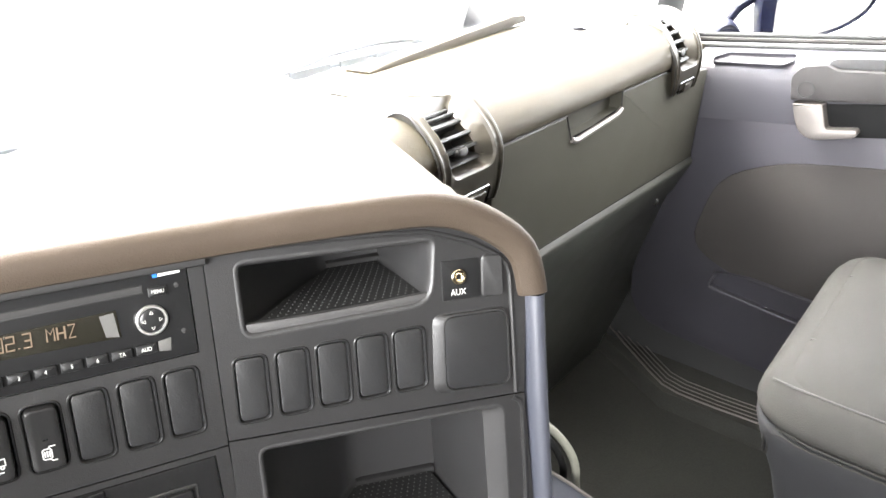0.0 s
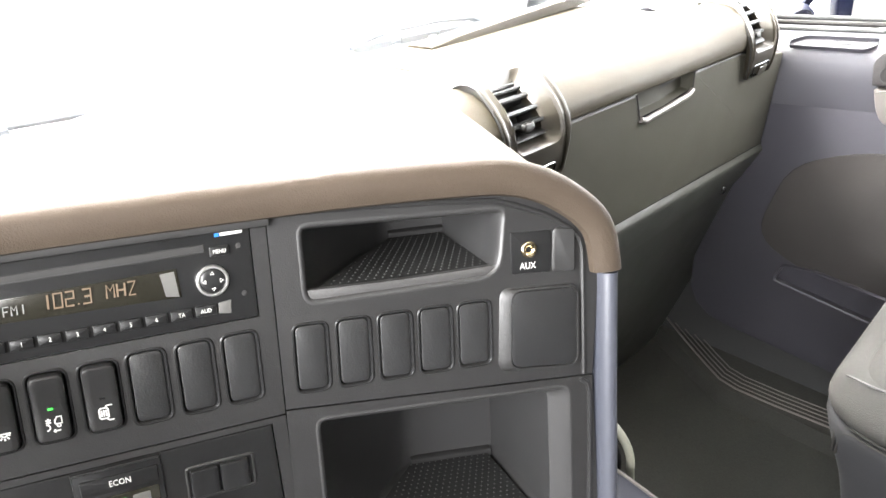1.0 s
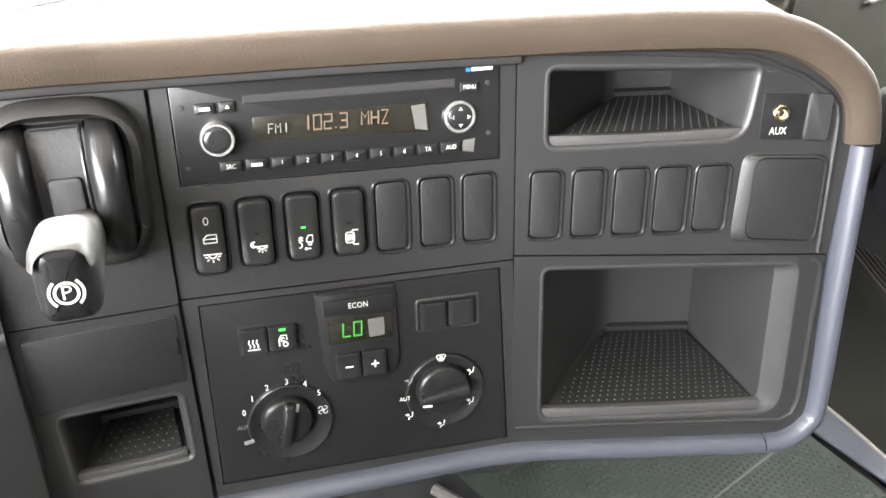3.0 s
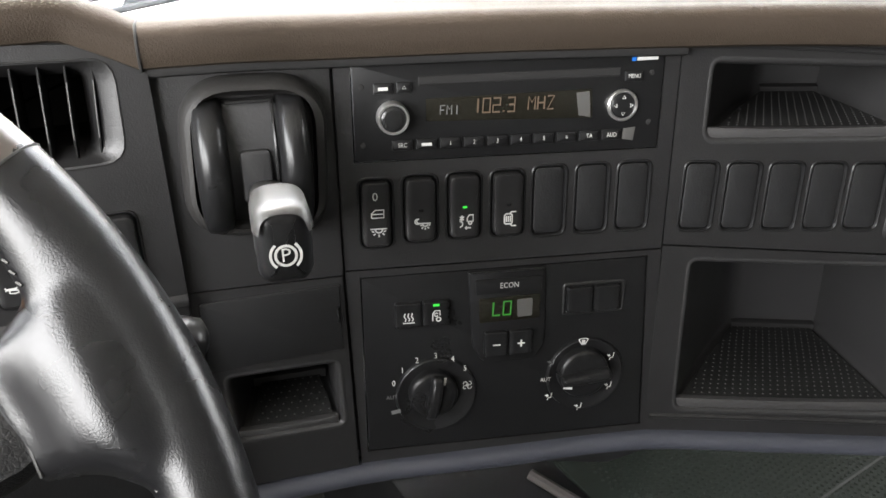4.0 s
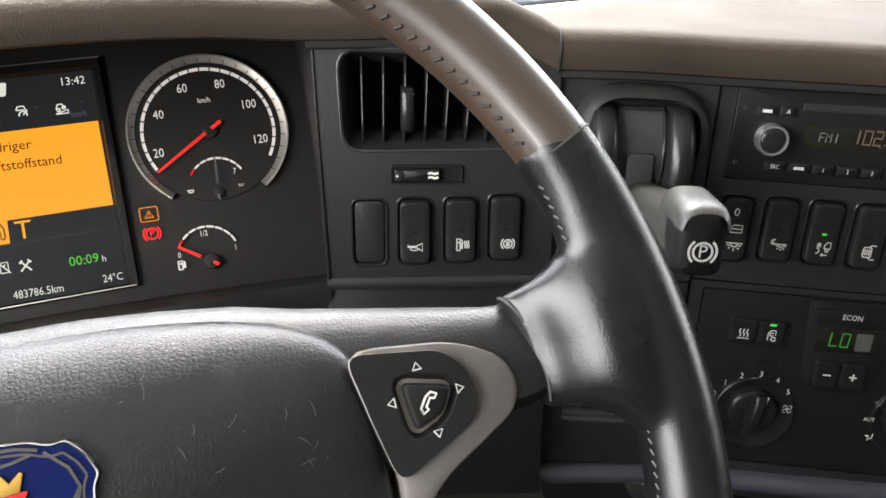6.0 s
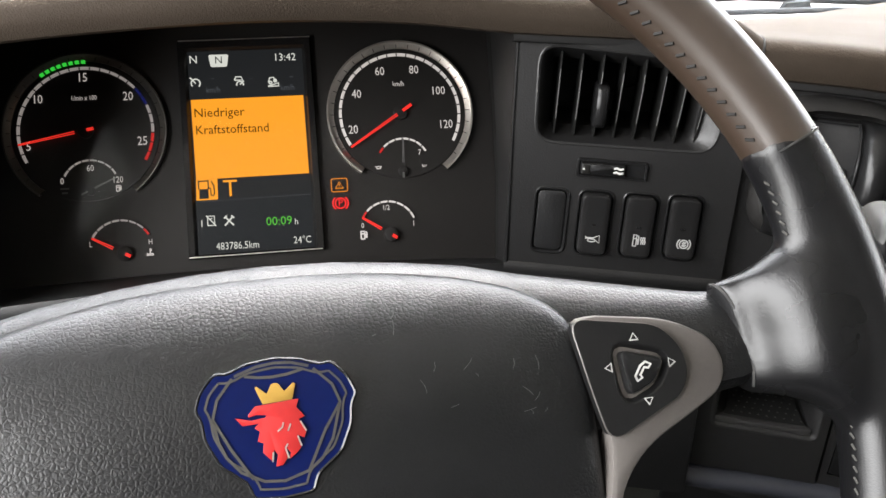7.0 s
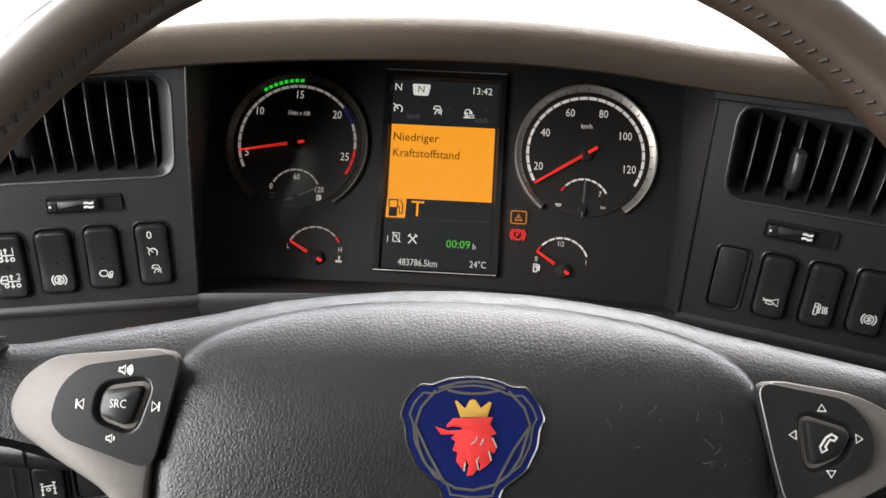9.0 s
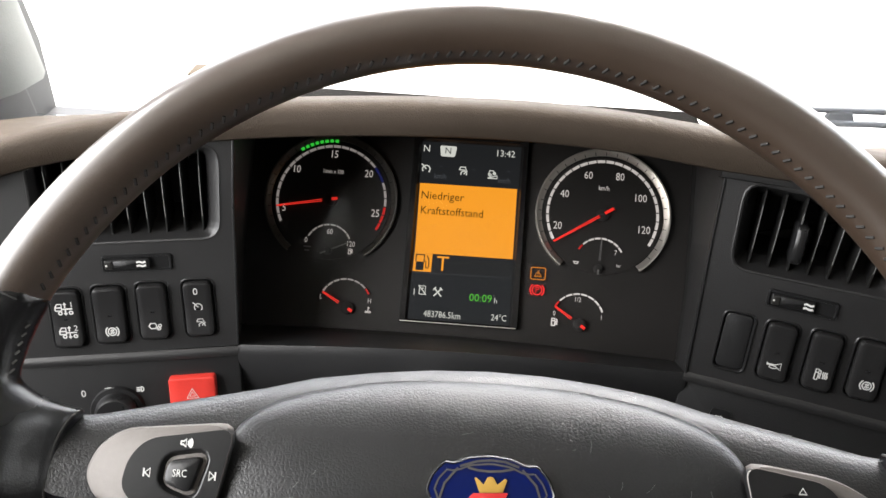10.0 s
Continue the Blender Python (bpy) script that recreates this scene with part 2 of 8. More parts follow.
def disc(cx, cy, r, n=24, a0=0.0, a1=360.0):
    full = abs(a1 - a0) >= 360
    return [(cx + r * math.cos(radians(a0 + (a1 - a0) * i / (n if full else n - 1))), cy + r * math.sin(radians(a0 + (a1 - a0) * i / (n if full else n - 1)))) for i in range(n)]


def inset(pts, d):
    out, n = [], len(pts)
    for i in range(n):
        p, a, b = Vector(pts[i]), Vector(pts[i - 1]), Vector(pts[(i + 1) % n])
        e, f = (p - a), (b - p)
        if e.length < 1e-9 or f.length < 1e-9:
            out.append(tuple(p))
            continue
        e.normalize(), f.normalize()
        na, nb = Vector((-e.y, e.x)), Vector((-f.y, f.x))
        m = na + nb
        m = m / max(m.length_squared, 0.4) * 2
        out.append(tuple(p + m * d))
    return out


def skin(bm, rings, closed=True, cap0=False, cap1=False):
    """Joins rings of points by quads."""
    vs = [[bm.verts.new(p) for p in ring] for ring in rings]
    n = len(vs[0])
    for a, b in zip(vs, vs[1:]):
        for i in range(n if closed else n - 1):
            j = (i + 1) % n
            bm.faces.new((a[i], a[j], b[j], b[i]))
    if cap0:
        bm.faces.new(list(reversed(vs[0])))
    if cap1:
        bm.faces.new(vs[-1])
    return bm


def prism(bm, pts, n0, n1, bev=0.0, back=False):
    """A plate with that outline from height n0 to n1, its front edge rounded by bev."""
    rings = [[(x, y, n0) for x, y in pts]]
    if bev:
        rings.append([(x, y, n1 - bev) for x, y in pts])
        rings.append([(x, y, n1 - bev * 0.3) for x, y in inset(pts, bev * 0.3)])
        rings.append([(x, y, n1) for x, y in inset(pts, bev)])
    else:
        rings.append([(x, y, n1) for x, y in pts])
    return skin(bm, rings, True, back, True)


def sheet(bm, outer, holes, n0, n1):
    """A plate with holes through it."""
    from mathutils.geometry import tessellate_polygon
    loops = [outer, *holes]
    flat = [p for loop in loops for p in loop]
    vs = [bm.verts.new((x, y, n1)) for x, y in flat]
    for tri in tessellate_polygon([[Vector((x, y, 0)) for x, y in loop] for loop in loops]):
        try:
            bm.faces.new([vs[i] for i in tri])
        except ValueError:
            pass
    k = 0
    for loop in loops:
        n = len(loop)
        low = [bm.verts.new((x, y, n0)) for x, y in loop]
        for i in range(n):
            bm.faces.new((vs[k + i], vs[k + (i + 1) % n], low[(i + 1) % n], low[i]))
        k += n
    return bm


def stroke(bm, pts, w, n, h=0.0002, closed=False):
    """A flat ribbon along 2D points."""
    pts = [Vector(p) for p in pts]
    m = len(pts)
    left, right = [], []
    for i, p in enumerate(pts):
        a = pts[i - 1] if (i or closed) else p
        b = pts[(i + 1) % m] if (i < m - 1 or closed) else p
        e, f = (p - a), (b - p)
        d = (e.normalized() if e.length else f.normalized()) + (f.normalized() if f.length else e.normalized())
        d = d.normalized() if d.length > 1e-6 else Vector((1, 0))
        nn = Vector((-d.y, d.x)) * w / 2
        left.append(p + nn)
        right.append(p - nn)
    top = [(bm.verts.new((*a, n + h)), bm.verts.new((*b, n + h))) for a, b in zip(left, right)]
    for i in range(m if closed else m - 1):
        j = (i + 1) % m
        bm.faces.new((top[i][0], top[i][1], top[j][1], top[j][0]))
    return bm


def ringsec(bm, cx, cy, r0, r1, a0, a1, n0, n1, seg=12):
    """A flat ring or part of one, r0 to r1, with raised front."""
    full = abs(a1 - a0) >= 360
    rows = []
    for i in range(seg + (0 if full else 1)):
        a = radians(a0 + (a1 - a0) * i / seg)
        c, s = math.cos(a), math.sin(a)
        rows.append([bm.verts.new((cx + r * c, cy + r * s, z)) for r, z in ((r0, n0), (r0, n1), (r1, n1), (r1, n0))])
    m = len(rows)
    for i in range(m if full else m - 1):
        a, b = rows[i], rows[(i + 1) % m]
        for k in range(3):
            bm.faces.new((a[k], a[k + 1], b[k + 1], b[k]))
    return bm


def tube(bm, path, r, seg=8, closed=False, flat=1.0):
    """A round bar along 3D points; r: one radius or one for each point."""
    path = [Vector(p) for p in path]
    m, rings, ref = len(path), [], None
    for i, p in enumerate(path):
        a = path[i - 1] if (i or closed) else p
        b = path[(i + 1) % m] if (i < m - 1 or closed) else p
        d = (b - a).normalized()
        if ref is None:
            ref = d.orthogonal().normalized()
        ref = (ref - d * ref.dot(d)).normalized()
        s = d.cross(ref)
        rad = r[i] if isinstance(r, (list, tuple)) else r
        rings.append([p + (ref * math.cos(2 * math.pi * k / seg) + s * math.sin(2 * math.pi * k / seg) * flat) * rad for k in range(seg)])
    if closed:
        rings.append(rings[0])
        skin(bm, rings, True)
        bmesh.ops.remove_doubles(bm, verts=bm.verts, dist=1e-6)
        return bm
    return skin(bm, rings, True, True, True)


def box(bm, lo, hi, r=0.0):
    x0, y0, z0 = lo
    x1, y1, z1 = hi
    if r:
        prism(bm, rect(x0, y0, x1, y1, r, 3), z0 + r * 0.6, z1, r * 0.6)
        prism(bm, [(x, -y) for x, y in rect(x0, -y1, x1, -y0, r, 3)][::-1], z0 + r * 0.6, z0, 0)
        return bm
    v = [bm.verts.new(p) for p in ((x0, y0, z0), (x1, y0, z0), (x1, y1, z0), (x0, y1, z0), (x0, y0, z1), (x1, y0, z1), (x1, y1, z1), (x0, y1, z1))]
    for f in ((3, 2, 1, 0), (4, 5, 6, 7), (0, 1, 5, 4), (1, 2, 6, 5), (2, 3, 7, 6), (3, 0, 4, 7)):
        bm.faces.new([v[i] for i in f])
    return bm


def mesh_of(name, bm, material, angle=38):
    bmesh.ops.recalc_face_normals(bm, faces=bm.faces)
    me = bpy.data.meshes.new(name)
    bm.to_mesh(me)
    bm.free()
    me.materials.append(material)
    me.polygons.foreach_set("use_smooth", [True] * len(me.polygons))
    me.set_sharp_from_angle(angle=radians(angle))
    return me


def part(name, bm, material, parent, label="", angle=38):
    """One mesh object under a thing or a part, in the thing's own frame."""
    ob = new(name, mesh_of(name, bm, material, angle))
    ob.parent = parent
    if label:
        tagged(ob, label)
    return ob


def thing(name, m, label, category, group="", kind=""):
    ob = new(name)
    ob.empty_display_size = 0.02
    ob.matrix_world = m
    return tagged(ob, label, category, group, kind)


def solid(name, bm, material, label, category, m=None, group="", kind="", angle=38):
    ob = new(name, mesh_of(name, bm, material, angle))
    if m is not None:
        ob.matrix_world = m
    return tagged(ob, label, category, group, kind)


def B_():
    return bmesh.new()


# ---- lettering ----
WORDS = {}


def letter_meshes(words):
    made = []
    for w in words:
        cu = bpy.data.curves.new("letters", 'FONT')
        cu.body, cu.size, cu.align_x, cu.align_y = w, 1.0, 'CENTER', 'CENTER'
        cu.resolution_u = 2
        made.append((w, new("letters", cu)))
    bpy.context.view_layer.update()
    dg = bpy.context.evaluated_depsgraph_get()
    for w, ob in made:
        WORDS[w] = bpy.data.meshes.new_from_object(ob.evaluated_get(dg))
    for w, ob in made:
        cu = ob.data
        bpy.data.objects.remove(ob)
        bpy.data.curves.remove(cu)


letter_meshes(["10", "15", "20", "25", "5", "1/min x 100", "0", "60", "120", "L", "H", "40", "80", "100", "km/h", "7", "bar", "1/2", "1",
               "N", "13:42", "Niedriger", "Kraftstoffstand", "T", "00:09", "h", "483786.5km", "24°C", "P", "102.3", "MHZ", "FM1", "MENU", "SRC",
               "2", "3", "4", "6", "TA", "AUD", "ECON", "LO", "-", "+", "AUX", "AUT", "!"])


def lettering(bm, word, x, y, height, n, squeeze=1.0):
    """Adds a word, centred at x, y, with capitals of that height in mm."""
    me = WORDS[word]
    s = height * K / 0.7
    vs = [bm.verts.new((x * K + v.co.x * s * squeeze, y * K + v.co.y * s, n)) for v in me.vertices]
    for p in me.polygons:
        try:
            bm.faces.new([vs[i] for i in p.vertices])
        except ValueError:
            pass
    return bm


def words(name, word, x, y, height, n, material, parent, squeeze=1.0, label=""):
    return part(name, lettering(B_(), word, x, y, height, n, squeeze), material, parent, label)


# segment characters of the small displays, as strokes in a box 1 wide and 2 high
SEGMENTS = {"0": [[(0, 0), (1, 0), (1, 2), (0, 2), (0, 0), (1, 0)]], "1": [[(0.7, 0), (0.7, 2)]], "2": [[(0, 2), (1, 2), (1, 1), (0, 1), (0, 0), (1, 0)]], "3": [[(0, 2), (1, 2), (1, 0), (0, 0)], [(0.2, 1), (1, 1)]],
            ".": [[(0.5, 0), (0.5, 0.18)]], "M": [[(0, 0), (0, 2), (0.5, 1.1), (1, 2), (1, 0)]], "H": [[(0, 0), (0, 2)], [(1, 0), (1, 2)], [(0, 1), (1, 1)]], "Z": [[(0, 2), (1, 2), (0.1, 0), (1, 0)]],
            "L": [[(0, 2), (0, 0), (1, 0)]], "O": [[(0, 0), (1, 0), (1, 2), (0, 2), (0, 0), (1, 0)]], "F": [[(0, 0), (0, 2), (1, 2)], [(0, 1), (0.8, 1)]], " ": []}


def segments(name, text, x, y, height, n, material, parent, w=0.14, wide=0.52, slant=0.1):
    """A line of segment characters centred at x, y in mm."""
    step = height * wide * 1.42
    advance = [step * (0.45 if c == "." else 0.7 if c == " " else 1.0) for c in text]
    left = x - sum(advance) / 2
    b = B_()
    for c, a in zip(text, advance):
        for line in SEGMENTS[c]:
            stroke(b, [((left + px * height * wide + slant * py * height / 2 * 0.5 - (height * wide * 0.4 if c == "." else 0)) * K, (y + (py - 1) * height / 2) * K) for px, py in line], height * w * K, n)
        left += a
    return part(name, b, material, parent)


# simple pictograms as strokes in a unit box
def arc(cx, cy, r, a0, a1, n=10):
    return [(cx + r * math.cos(radians(a0 + (a1 - a0) * i / n)), cy + r * math.sin(radians(a0 + (a1 - a0) * i / n))) for i in range(n + 1)]


def ring1(cx, cy, r, n=14):
    return arc(cx, cy, r, 0, 360, n)


PUMP = [[(-0.6, -0.8), (-0.6, 0.8), (0.1, 0.8), (0.1, -0.8), (-0.6, -0.8)], [(-0.5, 0.3), (0.0, 0.3)], [(0.1, 0.2), (0.35, 0.2), (0.35, -0.5), (0.6, -0.5), (0.6, 0.5), (0.3, 0.75)]]
ICONS = {
    "horn": [[(-1.0, 0.3), (-0.9, 0.1), (0.1, 0.1), (0.9, 0.5), (0.95, -0.6), (0.2, -0.1), (-0.9, 0.0), (-1.0, -0.1)], [(-0.55, 0.0), (-0.6, -0.4), (-0.1, -0.5), (0.35, -0.4), (0.4, -0.15)]],
    "pump": PUMP,
    "pumpheat": [[(x * 0.6 - 0.4, y) for x, y in s] for s in PUMP] + [[(x, -0.5), (x + 0.08, -0.1), (x - 0.08, 0.2), (x, 0.55)] for x in (0.3, 0.55, 0.8)],
    "brake": [ring1(0, 0, 0.55), arc(0, 0, 0.85, 130, 230), arc(0, 0, 0.85, -50, 50), [(-0.25, -0.3), (0.25, 0.3)], [(-0.25, 0.05), (0.05, 0.35)], [(-0.05, -0.35), (0.3, -0.05)]],
    "lamp": [[(-1.0, 0.35), (1.0, 0.35)], arc(0, 0.3, 0.42, 180, 360), [(-0.85, 0.1), (-0.55, 0.0)], [(-0.65, -0.4), (-0.42, -0.2)], [(0, -0.65), (0, -0.32)], [(0.65, -0.4), (0.42, -0.2)], [(0.85, 0.1), (0.55, 0.0)]],
    "nightlamp": [arc(-0.55, 0.3, 0.32, 60, 330), arc(-0.38, 0.36, 0.28, 90, 290), [(-0.35, 0.05), (1.0, 0.05)], arc(0.35, 0.02, 0.32, 180, 360), [(-0.25, -0.15), (-0.05, -0.2)], [(-0.08, -0.6), (0.1, -0.38)], [(0.35, -0.75), (0.35, -0.46)], [(0.78, -0.6), (0.6, -0.38)], [(0.95, -0.15), (0.75, -0.2)]],
    "door": [[(-0.8, -0.5), (-0.8, 0.1), (-0.3, 0.55), (0.8, 0.55), (0.8, -0.5), (-0.8, -0.5)], [(-0.8, 0.0), (0.8, 0.0)]],
    "truck": [[(-0.8, -0.4), (-0.8, 0.4), (-0.2, 0.7), (0.4, 0.7), (0.4, -0.4), (-0.8, -0.4)], ring1(-0.4, -0.55, 0.18), ring1(0.5, -0.55, 0.18), [(0.4, -0.2), (0.9, -0.2), (0.9, -0.5)]],
    "aid": [[(-0.75, 0.6), (-0.25, 0.2)], [(-0.75, 0.2), (-0.25, 0.6)], [(-0.5, 0.1), (-0.5, 0.75)], arc(-0.75, -0.3, 0.35, -90, 90), [(0.15, 0.0), (0.15, 0.4), (0.4, 0.8), (0.85, 0.8), (0.85, 0.0), (0.15, 0.0)], ring1(0.5, -0.2, 0.18), [(-0.1, -0.8), (0.6, -0.8)], [(0.1, -0.62), (-0.1, -0.8), (0.1, -0.98)]],
    "mirrorheat": [[(-0.65, -0.5), (-0.65, 0.4), (-0.5, 0.6), (0.15, 0.6), (0.3, 0.4), (0.3, -0.5), (0.15, -0.65), (-0.5, -0.65), (-0.65, -0.5)], [(-0.42, -0.4), (-0.42, 0.35)], [(-0.17, -0.4), (-0.17, 0.35)], [(0.08, -0.4), (0.08, 0.35)], [(0.0, 0.62), (0.2, 0.85), (0.8, 0.85)], [(0.1, -0.7), (0.3, -0.92), (0.8, -0.92)]],
    "cruise": [arc(0, -0.1, 0.65, -40, 220, 14), [(0, -0.1), (-0.55, 0.55)], [(-0.85, 0.8), (-0.5, 0.5)], [(0.45, -0.6), (0.6, -0.45)]],
    "carcruise": [[(-0.7, 0.3), (-0.5, 0.8), (0.3, 0.8), (0.5, 0.3), (-0.7, 0.3)], arc(0.1, -0.4, 0.5, -20, 200), [(0.1, -0.4), (0.7, 0.2)]],
    "descent": [[(-0.8, -0.6), (0.8, -0.6), (0.8, -0.1), (-0.8, -0.6)], [(-0.7, 0.0), (-0.5, 0.7), (0.1, 0.75), (0.3, 0.2)], ring1(-0.4, -0.05, 0.2), ring1(0.3, 0.25, 0.2)],
    "engine": [[(-0.9, 0.1), (-0.6, 0.5), (0.0, 0.5), (0.2, 0.1), (0.0, -0.3), (-0.6, -0.3), (-0.9, 0.1)], ring1(0.45, -0.3, 0.25), ring1(0.65, 0.1, 0.2), [(0.2, -0.5), (0.8, 0.0)]],
    "axle": [[(-0.8, 0.1), (-0.8, 0.7), (-0.2, 0.7), (-0.2, 0.1), (0.9, 0.1)], ring1(-0.5, -0.35, 0.22), ring1(0.15, -0.35, 0.22), ring1(0.65, -0.35, 0.22), [(0.1, 0.4), (0.1, 0.9)]],
    "axleload": [[(-1.0, -0.2), (-1.0, 0.2), (-0.75, 0.65), (-0.25, 0.65), (-0.25, -0.2), (-1.0, -0.2)], [(-0.95, 0.2), (-0.3, 0.2)], [(-0.25, 0.0), (1.0, 0.0)], ring1(-0.45, -0.5, 0.2, 10), ring1(0.8, -0.5, 0.2, 10), [(0.18, -0.1), (0.18, -0.75)], [(0.0, -0.5), (0.18, -0.75), (0.36, -0.5)], [(0.15, 0.15), (0.15, 0.8)], [(0.0, 0.55), (0.15, 0.8), (0.3, 0.55)]],
    "heat": [[(x, -0.5), (x + 0.12, -0.15), (x - 0.12, 0.2), (x, 0.7)] for x in (-0.5, 0.0, 0.5)] + [[(-0.8, -0.75), (0.8, -0.75)]],
    "recirc": [[(-0.5, -0.7), (-0.5, 0.3), (-0.2, 0.8), (0.5, 0.8), (0.5, 0.1)], arc(0, 0.2, 0.25, 30, 330), ring1(0.3, -0.5, 0.3)],
    "fan": [arc(0.4, 0.4, 0.35, -160, 110), arc(-0.4, 0.4, 0.35, -70, 200), arc(-0.4, -0.4, 0.35, 20, 290), arc(0.4, -0.4, 0.35, 110, 380), ring1(0, 0, 0.15, 8)],
    "demist": [[(-0.9, 0.4), (-0.5, 0.6), (0.5, 0.6), (0.9, 0.4), (0.5, -0.4), (-0.5, -0.4), (-0.9, 0.4)], [(-0.3, -0.7), (-0.2, 0.3)], [(0.0, -0.7), (0.0, 0.3)], [(0.3, -0.7), (0.2, 0.3)]],
    "airflow": [[(0.5, 0.75), (0.3, -0.3), (-0.2, -0.3), (-0.35, -0.8)], [(-0.9, 0.3), (-0.2, 0.1)], [(-0.5, 0.45), (-0.2, 0.1), (-0.6, -0.05)]],
    "up": [[(-0.7, -0.5), (0.7, -0.5), (0.0, 0.6), (-0.7, -0.5), (0.7, -0.5)]],
    "down": [[(-0.7, 0.5), (0.0, -0.6), (0.7, 0.5), (-0.7, 0.5), (0.0, -0.6)]],
    "left": [[(0.5, -0.7), (0.5, 0.7), (-0.6, 0.0), (0.5, -0.7), (0.5, 0.7)]],
    "right": [[(-0.5, -0.7), (0.6, 0.0), (-0.5, 0.7), (-0.5, -0.7), (0.6, 0.0)]],
    "skip": [[(-0.5, -0.7), (0.4, 0.0), (-0.5, 0.7), (-0.5, -0.7), (0.4, 0.0)], [(0.55, -0.7), (0.55, 0.7)]],
    "back": [[(0.5, -0.7), (-0.4, 0.0), (0.5, 0.7), (0.5, -0.7), (-0.4, 0.0)], [(-0.55, -0.7), (-0.55, 0.7)]],
    "phone": [[(-0.6, -0.75), (-0.75, -0.3), (-0.2, 0.5), (0.3, 0.8), (0.75, 0.55), (0.5, 0.25), (0.15, 0.35), (-0.3, -0.25), (-0.15, -0.5), (-0.6, -0.75), (-0.75, -0.3)]],
    "speaker": [[(-0.9, -0.25), (-0.5, -0.25), (-0.1, -0.6), (-0.1, 0.6), (-0.5, 0.25), (-0.9, 0.25), (-0.9, -0.25)], arc(-0.1, 0, 0.4, -50, 50), arc(-0.1, 0, 0.7, -50, 50), arc(-0.1, 0, 1.0, -45, 45)],
    "quiet": [[(-0.6, -0.25), (-0.2, -0.25), (0.2, -0.6), (0.2, 0.6), (-0.2, 0.25), (-0.6, 0.25), (-0.6, -0.25)], arc(0.2, 0, 0.4, -50, 50)],
    "oil": [[(-0.9, 0.2), (-0.5, 0.0), (-0.5, -0.5), (0.5, -0.5), (0.9, 0.2), (0.4, 0.0), (0.0, 0.2), (-0.5, 0.0)]],
    "temp": [[(0, -0.3), (0, 0.8)], [(0, 0.6), (0.35, 0.6)], [(0, 0.3), (0.35, 0.3)], [(-0.8, -0.4), (-0.3, -0.5), (0.3, -0.4), (0.8, -0.5)], [(-0.8, -0.75), (0.8, -0.75)]],
    "parked": [ring1(0, 0, 0.6, 20), arc(0, 0, 0.88, 130, 230), arc(0, 0, 0.88, -50, 50)],
    "warn": [[(-0.75, -0.6), (0.75, -0.6), (0.0, 0.65), (-0.75, -0.6), (0.75, -0.6)], [(0, -0.15), (0, 0.25)], [(0, -0.42), (0, -0.32)]],
    "hammers": [[(-0.7, -0.8), (0.6, 0.6)], [(0.7, -0.8), (-0.6, 0.6)], [(0.35, 0.8), (0.8, 0.35)], [(-0.35, 0.8), (-0.8, 0.35)]],
    "nokey": [[(-0.4, -0.7), (-0.4, 0.7), (0.6, 0.7), (0.6, -0.7), (-0.4, -0.7)], [(-0.6, 0.8), (0.8, -0.8)], [(0.0, 0.2), (0.3, 0.4)]],
    "beam": [arc(0.1, 0, 0.5, -90, 90), [(0.1, 0.5), (0.1, -0.5)], [(-0.8, 0.35), (-0.1, 0.35)], [(-0.8, 0.0), (-0.1, 0.0)], [(-0.8, -0.35), (-0.1, -0.35)]],
    "sidelamps": [[(-0.3, 0.35), (-0.3, -0.35)], arc(-0.3, 0, 0.35, -90, 90, 6), [(0.3, 0.35), (0.3, -0.35)], arc(0.3, 0, 0.35, 90, 270, 6), [(-0.9, 0.2), (-0.45, 0.2)], [(-0.9, -0.2), (-0.45, -0.2)], [(0.9, 0.2), (0.45, 0.2)], [(0.9, -0.2), (0.45, -0.2)]],
    "difflock": [[(-0.7, 0.7), (-0.7, -0.1)], [(-0.9, 0.7), (-0.5, 0.7)], [(-0.9, -0.1), (-0.5, -0.1)], [(0.7, 0.8), (0.7, 0.0)], [(0.5, 0.8), (0.9, 0.8)], [(0.5, 0.0), (0.9, 0.0)], [(-0.7, 0.3), (0.7, 0.4)], ring1(0.0, -0.1, 0.2), [(-0.7, -0.1), (-0.7, -0.8)], [(0.7, 0.0), (0.7, -0.7)], [(-0.9, -0.8), (-0.5, -0.8)], [(0.5, -0.7), (0.9, -0.7)]],
    "lines": [[(-0.7, 0.3), (-0.3, 0.45), (0.2, 0.25), (0.7, 0.4)], [(-0.7, -0.3), (-0.3, -0.15), (0.2, -0.35), (0.7, -0.2)]],
    "book": [[(-0.8, -0.4), (-0.6, 0.5), (0.8, 0.6), (0.7, -0.2)], [(-0.8, -0.4), (0.6, -0.4), (0.8, 0.6)]],
}


def icon(bm, kind, x, y, size, n, w=0.12):
    """Adds a pictogram about size mm high, centred at x, y."""
    s = size * K / 2
    for line in ICONS[kind]:
        stroke(bm, [(x * K + a * s, y * K + b * s) for a, b in line], w * s * 2 * 0.8, n)
    return bm


def pictogram(name, kind, x, y, size, n, material, parent, w=0.12):
    return part(name, icon(B_(), kind, x, y, size, n, w), material, parent)


# ---- axes of the dash panels ----
PA = basis((0, 0, 1), 0, 40)
PB = basis((0.203, -0.121, 1.034), -15, 16.6)
PC = basis((-0.203, -0.126, 1.034), 13, 17)
PD = basis((0.387, -0.171, 1.036), -20, 16.4)
PE = basis((0.46, -0.207, 1.024), -25, 16.3)
PG = basis((0.565, -0.2565, 1.024), -31, 16)
PW = basis((0.0265, -0.3628, 1.0896), 2.9, 44.9)


def on(m, x, y, n=0.0):
    """A point of a panel, from mm, in the cab."""
    return m @ Vector((x * K, y * K, n * K))


